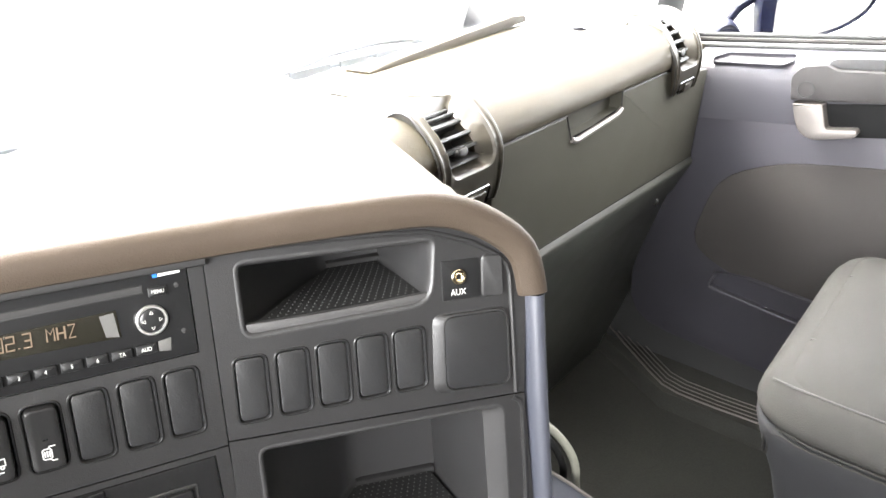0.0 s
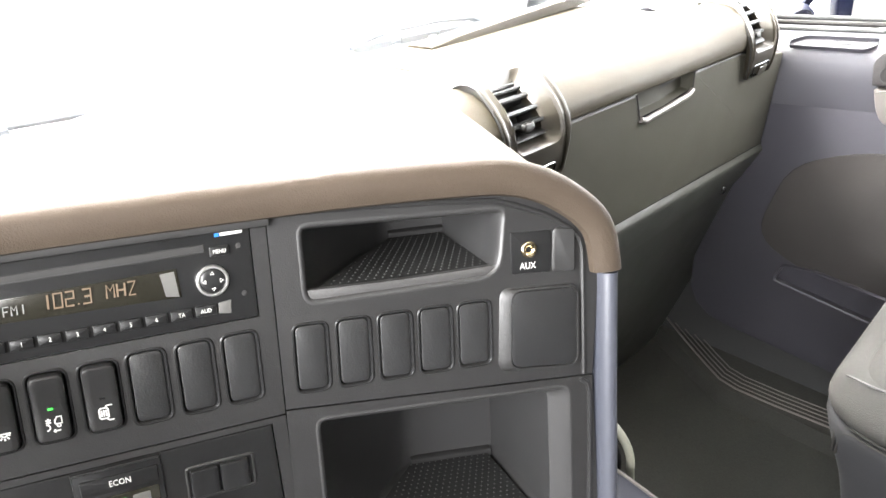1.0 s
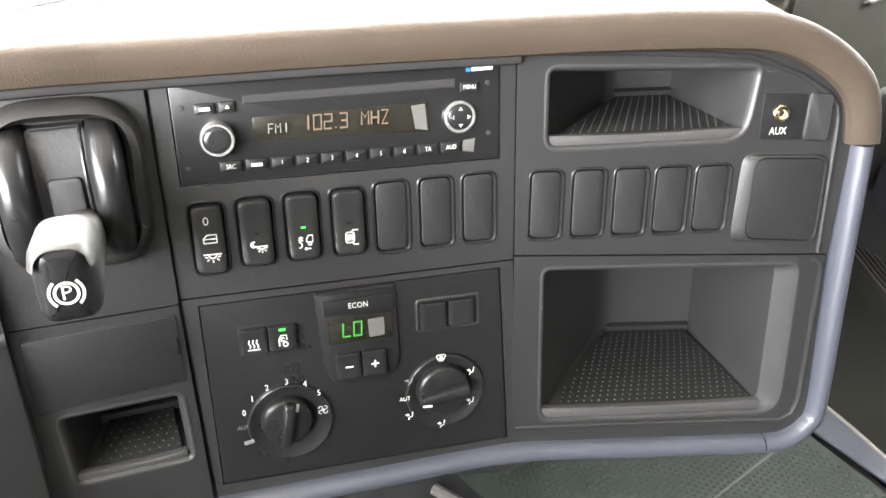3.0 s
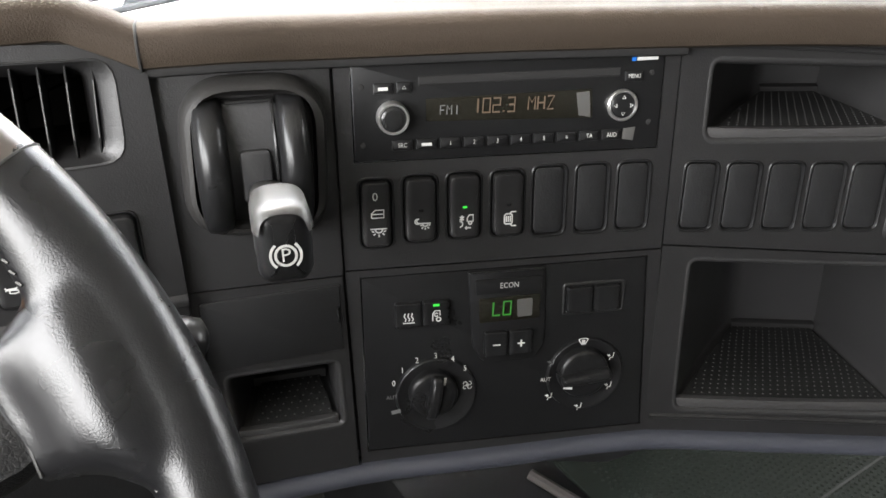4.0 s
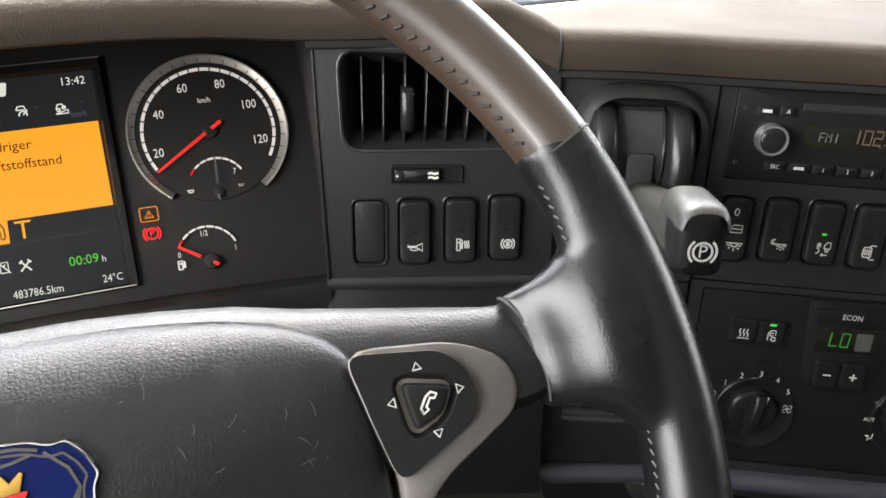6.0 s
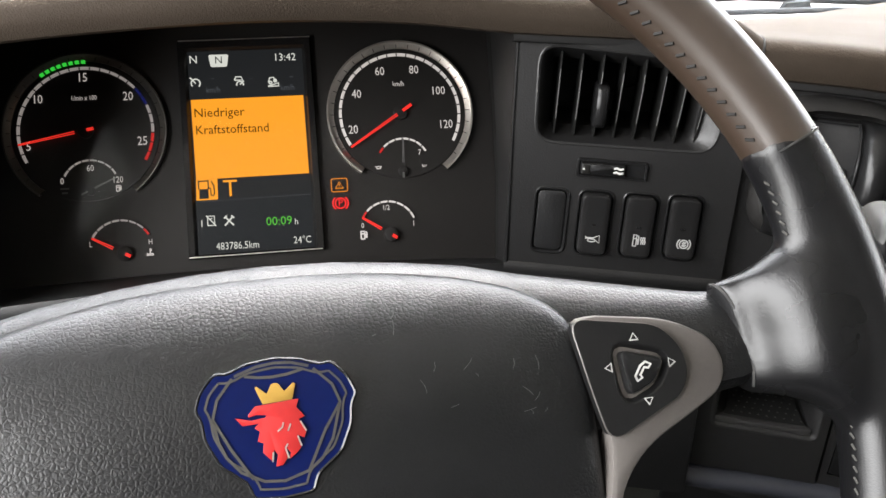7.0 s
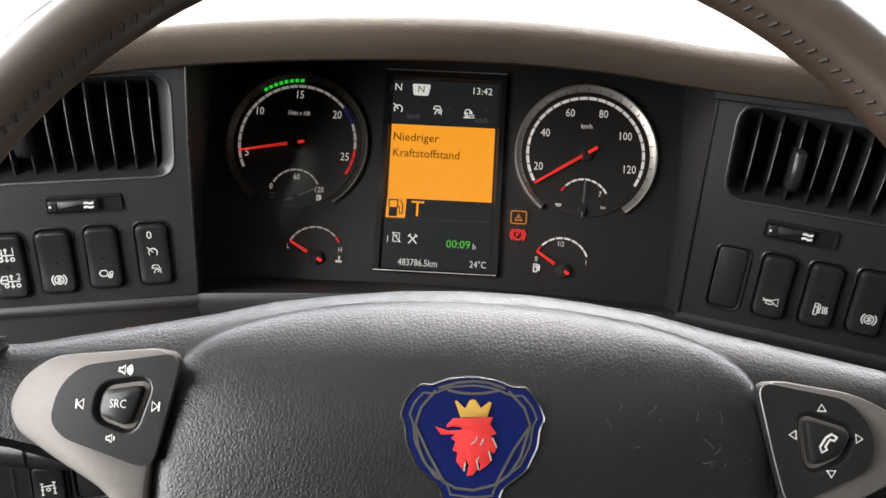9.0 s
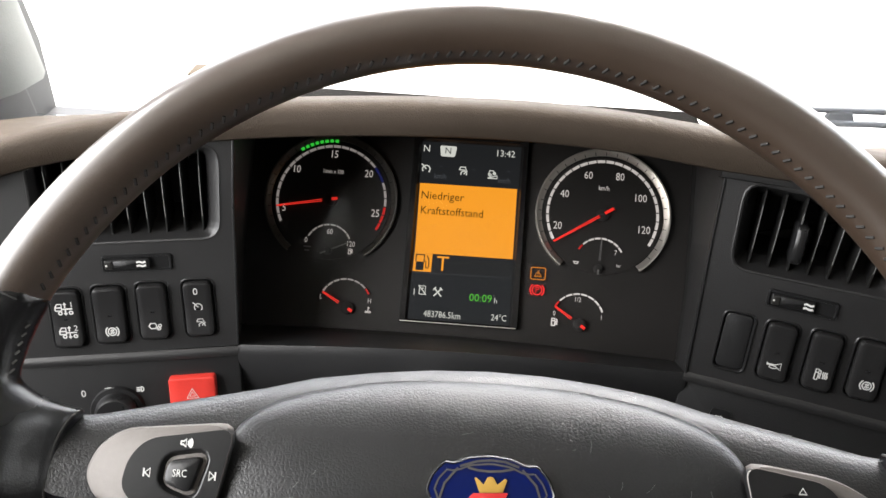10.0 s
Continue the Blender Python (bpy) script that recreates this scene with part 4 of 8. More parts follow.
# ---- storage trays ----
def tray(name, m, outline, depth, slant, slope, label, lip, pitch=0.0056):
    """An open bin let into a panel: its left side slants in by slant towards the back, its floor carries a studded mat."""
    ob = thing(name, m, label, "storage tray")
    xs, ys = [p[0] for p in outline], [p[1] for p in outline]
    rim = max(xs) - 0.02
    third = (max(xs) - min(xs)) / 3
    foot0, foot1 = min(y for x, y in outline if x < min(xs) + third), min(y for x, y in outline if x > max(xs) - third)

    def foot(x):
        return foot0 + (foot1 - foot0) * (x - min(xs)) / (max(xs) - min(xs))
    flare = 0.011 if slant > 0.06 and depth > 0.118 else 0.0
    b = B_()
    rings = [[(x, y, 0.0003) for x, y in inset(outline, -0.0024)], [(x, y, 0.0006) for x, y in inset(outline, -0.0014)], [(x, y, 0.0003) for x, y in inset(outline, -0.0002)], [(x - (flare * 0.25 if x > rim else 0), y, -0.0012) for x, y in inset(outline, 0.0012)], [(x - (flare if x > rim else 0), y, -0.0055) for x, y in inset(outline, 0.0026)]]
    cx = (min(xs) + max(xs)) / 2
    x0, x1, y0, y1 = min(xs) + 0.003, max(xs) - 0.004 - flare, min(ys) + 0.003, max(ys) - 0.003
    base = rings[-1]
    for f, g in ((0.2, 0.16), (0.45, 0.38), (0.7, 0.62), (0.86, 0.78), (0.94, 0.88), (0.985, 0.96), (1.0, 1.04)):
        d = 0.0055 + (depth - 0.0055) * f
        ring = []
        for x, y, z in base:
            u = (x - x0) / (x1 - x0)
            ring.append((x + slant * g * max(0.0, 1 - u), y + (slope * d if y < (y0 + y1) / 2 else -0.05 * d), -d))
        rings.append(ring)
    skin(b, rings, True, False, True)
    part("shell", b, TRAYSHELL, ob)
    b = B_()
    lx0, lx1 = min(xs) + 0.002, max(xs) - 0.003 - flare
    bow = [(lx0 + (lx1 - lx0) * k / 8, foot(lx0 + (lx1 - lx0) * k / 8) + lip - 0.0012 * math.sin(math.pi * k / 8)) for k in range(9)]
    prism(b, [(lx0 + 0.001, foot(lx0) + 0.001), (lx1, foot(lx1) + 0.001)] + bow[::-1], -0.006, -0.001, 0.0008, True)
    part("lip", b, TRAYLIP, ob, "grey rubber lip")
    # floor mat with studs, narrowing to the back
    def floor_at(u, v, up):
        d = 0.006 + (depth - 0.012) * v
        left, right = x0 + 0.006 + slant * (0.9 * v), x1 - 0.002 - 0.003 * v
        x = left + (right - left) * u
        return (x, foot(x) + lip - 0.0012 + slope * d + up, -d)
    b = B_()
    skin(b, [[floor_at(u, v, 0.0) for u in (0, 0.25, 0.5, 0.75, 1)] for v in (0, 0.3, 0.6, 1)], False)
    skin(b, [[floor_at(u, 1, 0.0) for u in (0, 0.5, 1)], [floor_at(u, 1, -0.008) for u in (0, 0.5, 1)]], False)
    pad = part("mat", b, BINRUBBER, ob, "black rubber mat")
    b = B_()
    rows = int((depth - 0.014) / (pitch * 1.02))
    for r in range(rows):
        v = (r + 0.7) / rows
        wide = (x1 - x0 - 0.008) - slant * 0.9 * v
        n = int(wide / pitch)
        for k in range(n):
            x, y, z = floor_at(min(0.985, max(0.015, 1 - (k + (0.75 if r % 2 else 0.25)) * pitch / wide)), v, 0.0002)
            h = 0.0006
            q = [b.verts.new((x + a, y, z + c)) for a, c in ((-h, -h), (h, -h), (h, h), (-h, h))]
            top = b.verts.new((x, y + 0.0007, z))
            for i in range(4):
                b.faces.new((q[i], q[(i + 1) % 4], top))
    tagged(part("studs", b, STUD, pad), kind="stuff")
    # low step where the floor meets the back
    b = B_()
    sx0, sx1 = x0 + slant * 0.98, x1 - 0.001
    skin(b, [[(x, foot(x) + lip + slope * depth + dy, -depth + dz) for dy, dz in ((-0.004, 0.0055), (0.0015, 0.0048), (0.003, 0.0032), (0.0036, -0.001))] for x in (sx0, (sx0 + sx1) / 2, sx1)], False)
    part("back_step", b, PANEL, ob)
    return ob


tray("upper_tray", PG, BIN1, 0.115, 0.082, 0.04, "open upper dash tray with studded black mat", 0.0075)
tray("lower_tray", PG, BIN2, 0.12, 0.09, 0.03, "large open lower dash tray with studded black mat", 0.0085)
tray("small_tray", PD, rounded(mm([(-77, -164), (-11, -164), (-12, -119), (-79, -119.5)]), 0.004), 0.055, 0.012, 0.12, "small open dash tray below the lid", 0.006)
ob = thing("tray_lid", PD, "closed black storage lid below the parking brake", "lid")
bm = B_()
o = rounded(mm([(-88, -113.5), (-8.0, -110.8), (-7.3, -68), (-88, -69.6)]), 0.0015)
prism(bm, o, 0, 0.0013, 0.0006)
part("cover", bm, PLASTIC, ob)
bm = B_()
stroke(bm, inset(o, -0.0006), 0.0011, 0.0003, closed=True)
part("lid_joint", bm, DIAL, ob)
bm = B_()
prism(bm, rect(-10.2 * K, -92 * K, -8.8 * K, -82 * K), 0.0013, 0.0024, 0.0004)
part("catch", bm, GLOSS, ob)

# ---- switches ----
def bulge(bm, pts, n0, n1, bev, dish):
    """A rocker: a plate whose front is gently curved in y."""
    full = []
    for a, b in zip(pts, pts[1:] + pts[:1]):
        n = max(1, int(math.hypot(a[0] - b[0], a[1] - b[1]) / 0.0025))
        full += [(a[0] + (b[0] - a[0]) * k / n, a[1] + (b[1] - a[1]) * k / n) for k in range(n)]
    pts = full
    c = (max(p[1] for p in pts) + min(p[1] for p in pts)) / 2
    h = max(abs(p[1] - c) for p in pts)
    levels = [pts, pts, inset(pts, bev * 0.35), inset(pts, bev)]
    hs = [n0, n1 - bev, n1 - bev * 0.3, n1]
    rings = []
    for ring, z in zip(levels, hs):
        rings.append([(x, y, z + (dish * ((y - c) / h) ** 2 if z > n0 else 0)) for x, y in ring])
    last = rings[-1]
    cx = sum(p[0] for p in last) / len(last)
    for f in (0.6, 0.25, 0.0):
        rings.append([(cx + (x - cx) * f, y, z) for x, y, z in last])
    skin(bm, rings, True)
    bmesh.ops.remove_doubles(bm, verts=bm.verts, dist=1e-6)


def socket(ob, x, y, w, h, r):
    """The chamfered rim of a switch place, falling to a floor behind the panel."""
    b = B_()
    o = rect((x - w / 2 - 1.9) * K, (y - h / 2 - 1.9) * K, (x + w / 2 + 1.9) * K, (y + h / 2 + 1.9) * K, (r + 1.6) * K)
    rings = [[(p, q, z) for p, q in inset(o, d)] for d, z in ((-0.0006, 0.0002), (0.0, 0.0008), (0.0006, 0.0008), (0.0013, 0.0), (0.0019, -0.0022), (0.0021, -0.005))]
    skin(b, rings, True, False, True)
    part("socket", b, SATIN, ob)


def blank_switch(m, x, y, w, h, group):
    ob = thing("blank_switch", m @ pose(x * K, y * K, 0), "black blank cover in an unused switch place", "switch blank", group)
    socket(ob, 0, 0, w, h, 4.2)
    b = B_()
    prism(b, rect(-w / 2 * K, -h / 2 * K, w / 2 * K, h / 2 * K, 4.2 * K, 6), -0.004, -0.0004, 0.001)
    part("cover", b, PLASTIC, ob)
    return ob


def rocker(m, x, y, w, h, marks, label, group, lamp=None, proud=4.2):
    """A rocker switch with printed pictograms and, where given, a small lamp."""
    ob = thing("rocker_switch", m @ pose(x * K, y * K, 0), label, "switch", group)
    socket(ob, 0, 0, w, h, 4.4)
    b = B_()
    bulge(b, rect(-w / 2 * K, -h / 2 * K, w / 2 * K, h / 2 * K, 4.6 * K, 6), -0.004, proud * K, 0.0016, 0.0012)
    key = part("key", b, KEY, ob)
    for kind, mx, my, s in marks:
        z = proud * K + 0.0012 * ((abs(my) + s / 2) / (h / 2)) ** 2 + 0.0001
        if kind in "012":
            words("legend", kind, mx, my, s, z, WHITE, key)
        else:
            pictogram("legend", kind, mx, my, s, z, WHITE, key, 0.1)
    b = B_()
    prism(b, rect(-1.3 * K, -0.5 * K, 1.3 * K, 0.7 * K), proud * K, proud * K + 0.0003)
    part("lamp", b, lamp or GLOSS, key, "small lit green lamp" if lamp else "")
    return ob


GC = "switches in the centre panel"
rocker(PE, -63.3, -14, 17, 39.5, [("0", -0.6, 11, 5), ("door", 0.6, 0.6, 9), ("lamp", 1, -10, 10)], "black rocker switch with door and lamp pictograms", GC, proud=3.4)
rocker(PE, -37.3, -12.5, 18, 38.5, [("nightlamp", 0.6, -8, 10)], "black rocker switch with night lamp pictogram", GC)
rocker(PE, -11.0, -12, 18, 38.5, [("aid", 0.5, -8.6, 10)], "black rocker switch with lit green lamp", GC, GREEN)
rocker(PE, 15.6, -12, 18, 38.5, [("mirrorheat", 0.6, -8.4, 10)], "black rocker switch with heated mirror pictogram", GC)
for x in (41.6, 68.6, 95.2):
    blank_switch(PE, x, -12.2, 18.5, 41.5, GC)
for i in range(5):
    blank_switch(PG, 22 + i * 27.2, -13.4 + 0.05 * i, 18.6 + 0.5 * i, 42, "switches in the tray panel")
ob = thing("cover_plate", PG, "large black blank cover beside the blank switches", "blank cover")
bm = B_()
o = rounded(mm([(147, -43), (208, -47), (207, 14), (149, 16)]), 0.008)
i = rounded(mm([(156, -40), (205, -44), (204.5, 11), (157, 12.5)]), 0.007)
skin(bm, [[(x, y, 0.0002) for x, y in o], [(x, y, 0.0008) for x, y in inset(o, 0.001)], [(x, y, 0.0034) for x, y in inset(i, -0.0022)], [(x, y, 0.0038) for x, y in inset(i, -0.0008)], [(x, y, 0.001) for x, y in i]], True)
part("rim", bm, PANEL, ob)
bm = B_()
prism(bm, i, 0, 0.0032, 0.0006)
part("cover", bm, PLASTIC, ob)

GR = "switches beside the instruments"
blank_switch(PB, -13.8, -26.4, 17.5, 38.5, GR)
rocker(PB, 13.1, -25.6, 18, 38.5, [("horn", 0, -8.5, 9)], "black rocker switch with horn pictogram", GR)
rocker(PB, 40.3, -25, 18, 38.5, [("pumpheat", 1, -8, 9)], "black rocker switch with fuel heater pictogram", GR)
rocker(PB, 67, -23.7, 18, 38.5, [("brake", 1.5, -9, 9.5)], "black rocker switch with brake pictogram", GR)
rocker(PC, 26, -32.5, 19, 39, [("0", -1, 13, 5), ("cruise", 0, 2, 8), ("carcruise", 1, -10, 8)], "black rocker switch with cruise pictograms", GR, proud=3.4)
rocker(PC, -4.5, -32.7, 19, 39, [("engine", 1, -10, 9.5)], "black rocker switch with engine pictogram", GR)
rocker(PC, -33, -33.6, 20, 39.5, [("brake", 1, -11, 10)], "black rocker switch with brake pictogram", GR)
rocker(PC, -61, -34.6, 19, 40, [("axleload", -0.4, 8, 11), ("1", 4.6, 10.6, 4), ("axleload", 0.4, -9, 11), ("2", 5.4, -6.4, 4)], "black rocker switch with axle load pictograms", GR)

# vent sliders
def slider(m, x, y, w, h, group):
    ob = thing("vent_slider", m @ pose(x * K, y * K, 0), "black air vent slider with chrome end", "slider", group)
    b = B_()
    o = rect(-w / 2 * K, -h / 2 * K, w / 2 * K, h / 2 * K, 2.5 * K)
    skin(b, [[(p, q, 0) for p, q in o], [(p, q, 0.0016) for p, q in inset(o, 0.0006)], [(p, q, 0.0016) for p, q in inset(o, 0.0016)], [(p, q, 0.0004) for p, q in inset(o, 0.002)]], True, False, True)
    part("frame", b, SATIN, ob)
    b = B_()
    prism(b, rect((-w / 2 + 2.5) * K, (-h / 2 + 2.4) * K, (w / 2 - 14) * K, (h / 2 - 2.4) * K, 1.2 * K), 0, 0.004, 0.001)
    k = part("thumb", b, SATIN, ob)
    b = B_()
    prism(b, rect((-w / 2 + 2.8) * K, (-h / 2 + 2.8) * K, (-w / 2 + 8) * K, (h / 2 - 2.8) * K, 1.0 * K), 0.004, 0.0048, 0.0008)
    part("bright_end", b, VENTGREY, k)
    b = B_()
    prism(b, disc((-w / 2 + 4.2) * K, 0, 0.7 * K, 10), 0.0048, 0.0051, 0.0001)
    part("white_dot", b, WHITE, k)
    pictogram("legend", "lines", 3.5, 0, 8.5, 0.0043, WHITE, k, 0.2)


slider(PB, 20, 9.2, 43, 12, "vent sliders")
slider(PC, -11.5, 2.2, 46, 12, "vent sliders")


# upright vents beside the instruments
def air_vent(m, outline, label, slats, tab, flare, chamfer, group="air vents beside the instruments"):
    ob = thing("air_vent", m, label, "air vent", group)
    right = max(p[0] for p in outline)

    def lean_in(x):
        return flare * K if x > right - 0.03 else 0.0
    b = B_()
    skin(b, [[(x, y, 0.0003) for x, y in inset(outline, -0.0012)], [(x, y, 0.0006) for x, y in inset(outline, -0.0006)], [(x, y, 0.0002) for x, y in inset(outline, 0.0006)], [(x - lean_in(x), y, -0.0075) for x, y in inset(outline, chamfer * K)], [(x - lean_in(x), y, -0.018) for x, y in inset(outline, 0.008)]], True)
    part("frame", b, PANEL, ob)
    b = B_()
    skin(b, [[(x - lean_in(x), y, -0.018) for x, y in inset(outline, 0.008)], [(x, y, -0.06) for x, y in inset(outline, 0.012)]], True, False, True)
    part("duct", b, DIAL, ob)
    ys = [p[1] for p in outline]
    y0, y1 = min(ys) + 0.004, max(ys) - 0.004
    for x, lean in slats:
        b = B_()
        prof = [(-0.0004, 0.0), (0.0004, 0.0), (0.0006, -0.0006), (0.0009, -0.012), (0.0004, -0.03), (-0.0004, -0.03), (-0.0009, -0.012), (-0.0006, -0.0006)]
        rings = []
        for k in range(7):
            t = k / 6
            bow = -0.002 * (2 * t - 1) ** 2
            rings.append([(x * K + lean * K * (t - 0.5) + p, y0 + (y1 - y0) * t, -0.004 + q + bow) for p, q in prof])
        skin(b, rings, True, True, True)
        slat = part("slat", b, FIN, ob)
        # thin pale strip: the slat's edge highlight as colour
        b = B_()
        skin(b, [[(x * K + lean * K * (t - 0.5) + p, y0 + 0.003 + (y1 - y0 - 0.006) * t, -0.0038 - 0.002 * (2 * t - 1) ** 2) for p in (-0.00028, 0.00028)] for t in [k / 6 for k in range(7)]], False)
        part("slat_glint", b, SLATGLINT, slat)
    b = B_()
    x, y, w, h = tab
    bulge(b, rect((x - w / 2) * K, (y - h / 2) * K, (x + w / 2) * K, (y + h / 2) * K, 3 * K, 5), -0.02, 0.003, 0.003, -0.003)
    part("tab", b, SATIN, ob, "smooth thumb tab of the vent")
    return ob


air_vent(PB, VENT_R, "black upright air vent with vertical slats", [(-17 + i * 12.2, 0.5 * i) for i in range(8)], (9, 46, 8, 26), 8, 3.2)
air_vent(PC, VENT_L, "black upright air vent with vertical slats", [(-64 + i * 12.2, -3 + 0.5 * i) for i in range(9)], (-42, 47, 10, 30), 4, 3.6)


# ---- instrument cluster ----
cluster = thing("instrument_cluster", PA, "lit truck instrument cluster with two dials and colour display", "instrument cluster")
bm = B_()
prism(bm, rounded(mm([(-183, -92), (176, -92), (180, 112), (-184, 112)]), 0.004), -0.012, -0.0012)
part("face_plate", bm, FACE, cluster, "matt black instrument face")


bm = B_()
prism(bm, rounded(mm([(-180, -90), (173, -90), (177, 111), (-181, 111)]), 0.012), 0.022, 0.0235, 0.0006)
lens = part("lens", bm, LENS, cluster, "clear plastic instrument lens")
lens.visible_shadow = False


def scale_ring(ob, cx, cy, r, a0, a1, n, width, material, gaps, z=0.0012):
    """White scale segments between a0 and a1 (degrees, falling), parted by dark gaps."""
    for i in range(n):
        s, e = a0 + (a1 - a0) * i / n, a0 + (a1 - a0) * (i + 1) / n
        b = B_()
        ringsec(b, cx * K, cy * K, (r - width / 2) * K, (r + width / 2) * K, s - gaps, e + gaps, 0, z, 4)
        part("scale_mark", b, material(i) if callable(material) else material, ob)


def needle(ob, cx, cy, ang, length, width, gap, tail, material=None):
    """A thin lit pointer in two pieces with a dark hub between."""
    material = material or REDGLOW
    c, s = math.cos(radians(ang)), math.sin(radians(ang))
    b = B_()
    for off in (-0.36, 0.36):
        stroke(b, [((cx + gap * c - off * width * s) * K, (cy + gap * s + off * width * c) * K), ((cx + length * c - off * 0.5 * width * s) * K, (cy + length * s + off * 0.5 * width * c) * K)], width * 0.36 * K, 0.004)
    p = part("needle", b, material, ob)
    b = B_()
    for off in (-0.3, 0.3):
        stroke(b, [((cx - tail * 0.2 * c - off * width * s) * K, (cy - tail * 0.2 * s + off * width * c) * K), ((cx - tail * c - off * width * s) * K, (cy - tail * s + off * width * c) * K)], width * 0.5 * K, 0.004)
    part("needle_tail", b, material, p)
    b = B_()
    prism(b, disc(cx * K, cy * K, width * 2.6 * K, 20), 0, 0.0028, 0.0006)
    part("needle_hub", b, DIAL, p)


def dial(name, cx, cy, r, label, silver):
    ob = thing(name, PA, label, "gauge")
    b = B_()
    fan = [radians(-54 + 288 * i / 72) for i in range(73)]
    skin(b, [[((cx + q * math.cos(a)) * K, (cy + q * math.sin(a)) * K, z * K) for q, z in ((r - 4.6, -1), (r - 4.6, 0.8), (r - 4.2, 1.2), (r - 0.8, 3.6), (r, 3.4), (r, -1))] for a in fan], False)
    bez = part("bezel", b, silver, ob)
    b = B_()
    for i in range(27):
        a = radians(-40 + 260 * i / 26)
        stroke(b, [((cx + (r - 5) * math.cos(a)) * K, (cy + (r - 5) * math.sin(a)) * K), ((cx + (r - 2.2) * math.cos(a)) * K, (cy + (r - 2.2) * math.sin(a)) * K)], 0.0005, 0.0029)
    tagged(part("tick_scale", b, DIAL, bez), kind="stuff")
    b = B_()
    ringsec(b, cx * K, cy * K, (r - 0.6) * K, (r + 0.5) * K, -54, 234, -0.001, 0.0042, 60)
    part("rim", b, silver, bez)
    b = B_()
    prism(b, disc(cx * K, cy * K, (r - 5.2) * K, 48), -0.001, 0.0002)
    part("dial_face", b, FACE, ob)
    return ob


def tacho_colour(i):
    return BLUEMARK if i in (19, 20) else REDMARK if i >= 24 else DIMWHITE


# this bezel takes the ring colour with shade painted in
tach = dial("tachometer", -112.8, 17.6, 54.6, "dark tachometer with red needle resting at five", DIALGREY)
scale_ring(tach, -112.8, 17.6, 45, 208, -30, 27, 1.9, tacho_colour, 0.6)
for wd, x, y in (("10", -144, 41), ("15", -113.6, 55.5), ("20", -83.4, 41.1), ("25", -75, 8.7), ("5", -151, 8)):
    words("numeral", wd, x, y, 6.2, 0.0016, DIALWHITE, tach, 0.82)
words("legend", "1/min x 100", -113.2, 41, 3.4, 0.0016, DIALWHITE, tach, 0.75)
for i in range(8):
    a = radians(124 - 4.9 * i)
    bm = B_()
    ringsec(bm, -112.8 * K, 17.6 * K, 48.4 * K, 50.6 * K, math.degrees(a) - 1.7, math.degrees(a) + 1.7, 0, 0.0015, 2)
    part("green_lamp", bm, GREEN, tach, "lit green economy lamp")
needle(tach, -112.8, 17.6, 191, 45, 2.0, 7, 6)
scale_ring(tach, -111.5, -22, 19, 155, 25, 8, 1.1, DIMWHITE, 1.2)
for wd, x, y in (("0", -130, -17.3), ("60", -111, -9), ("120", -93, -18)):
    words("numeral", wd, x, y, 4.4, 0.0016, DIALWHITE, tach, 0.8)
pictogram("legend", "pump", -92.5, -24, 5, 0.0016, DIALWHITE, tach, 0.2)
bm = B_()
for y, w in ((-22.5, 6.0), (-25.5, 4.0)):
    stroke(bm, [((-128.5 - w / 2) * K, y * K), ((-128.5 + w / 2) * K, y * K)], 0.0012, 0.0014)
part("legend_bar", bm, GREYINK, tach)
needle(tach, -111.5, -25, 25, 20, 1.2, 4, 6, GREYINK)

spd = dial("speedometer", 108.8, 21.6, 53.4, "silver ringed speedometer with red needle at zero", SILVERDIAL)
scale_ring(spd, 108.8, 21.6, 44, 211, -31, 26, 2.1, DIALWHITE, 0.6)
for wd, x, y in (("20", 73.5, 10.3), ("40", 77.5, 36.5), ("60", 95.6, 53), ("80", 121, 53.4), ("100", 138, 37), ("120", 142, 11.5)):
    words("numeral", wd, x, y, 6.2, 0.0016, DIALWHITE, spd, 0.82)
words("legend", "km/h", 108.7, 43.3, 3.8, 0.0016, DIALWHITE, spd, 0.8)
needle(spd, 108.8, 21.6, 213, 45, 2.0, 3, 10)
scale_ring(spd, 108.8, -17, 19.5, 152, 28, 8, 1.3, lambda i: REDMARK if i == 0 else DIALWHITE, 1.2)
words("numeral", "7", 121, -8.6, 4.2, 0.0016, DIALWHITE, spd, 0.8)
words("legend", "bar", 124, -18.5, 2.6, 0.0016, DIALWHITE, spd, 0.8)
pictogram("legend", "oil", 90, -18, 5, 0.0016, DIALWHITE, spd, 0.2)
needle(spd, 108, -22, 87, 24, 1.4, 6, 5, GREYINK)

tmp = thing("temperature_gauge", PA, "small coolant gauge with red needle at low", "gauge")
scale_ring(tmp, -93, -68, 21.5, 152, 28, 8, 1.2, lambda i: REDMARK if i == 7 else DIMWHITE, 1.2)
words("numeral", "L", -113, -62.5, 3.8, 0.0016, DIALWHITE, tmp, 0.8)
words("numeral", "H", -73, -63, 3.8, 0.0016, DIALWHITE, tmp, 0.8)
pictogram("legend", "temp", -73.5, -70, 6, 0.0016, DIALWHITE, tmp, 0.16)
needle(tmp, -90.5, -70, 151, 24, 2.0, 8, 5)
fue = thing("fuel_gauge", PA, "small fuel gauge with red needle near empty", "gauge")
scale_ring(fue, 94.5, -64, 20.5, 155, 20, 8, 1.3, lambda i: REDMARK if i == 0 else DIALWHITE, 1.2)
words("numeral", "0", 75.7, -60.5, 3.8, 0.0016, DIALWHITE, fue, 0.8)
words("numeral", "1/2", 93.5, -48.2, 3.8, 0.0016, DIALWHITE, fue, 0.8)
words("numeral", "1", 113, -61, 3.8, 0.0016, DIALWHITE, fue, 0.8)
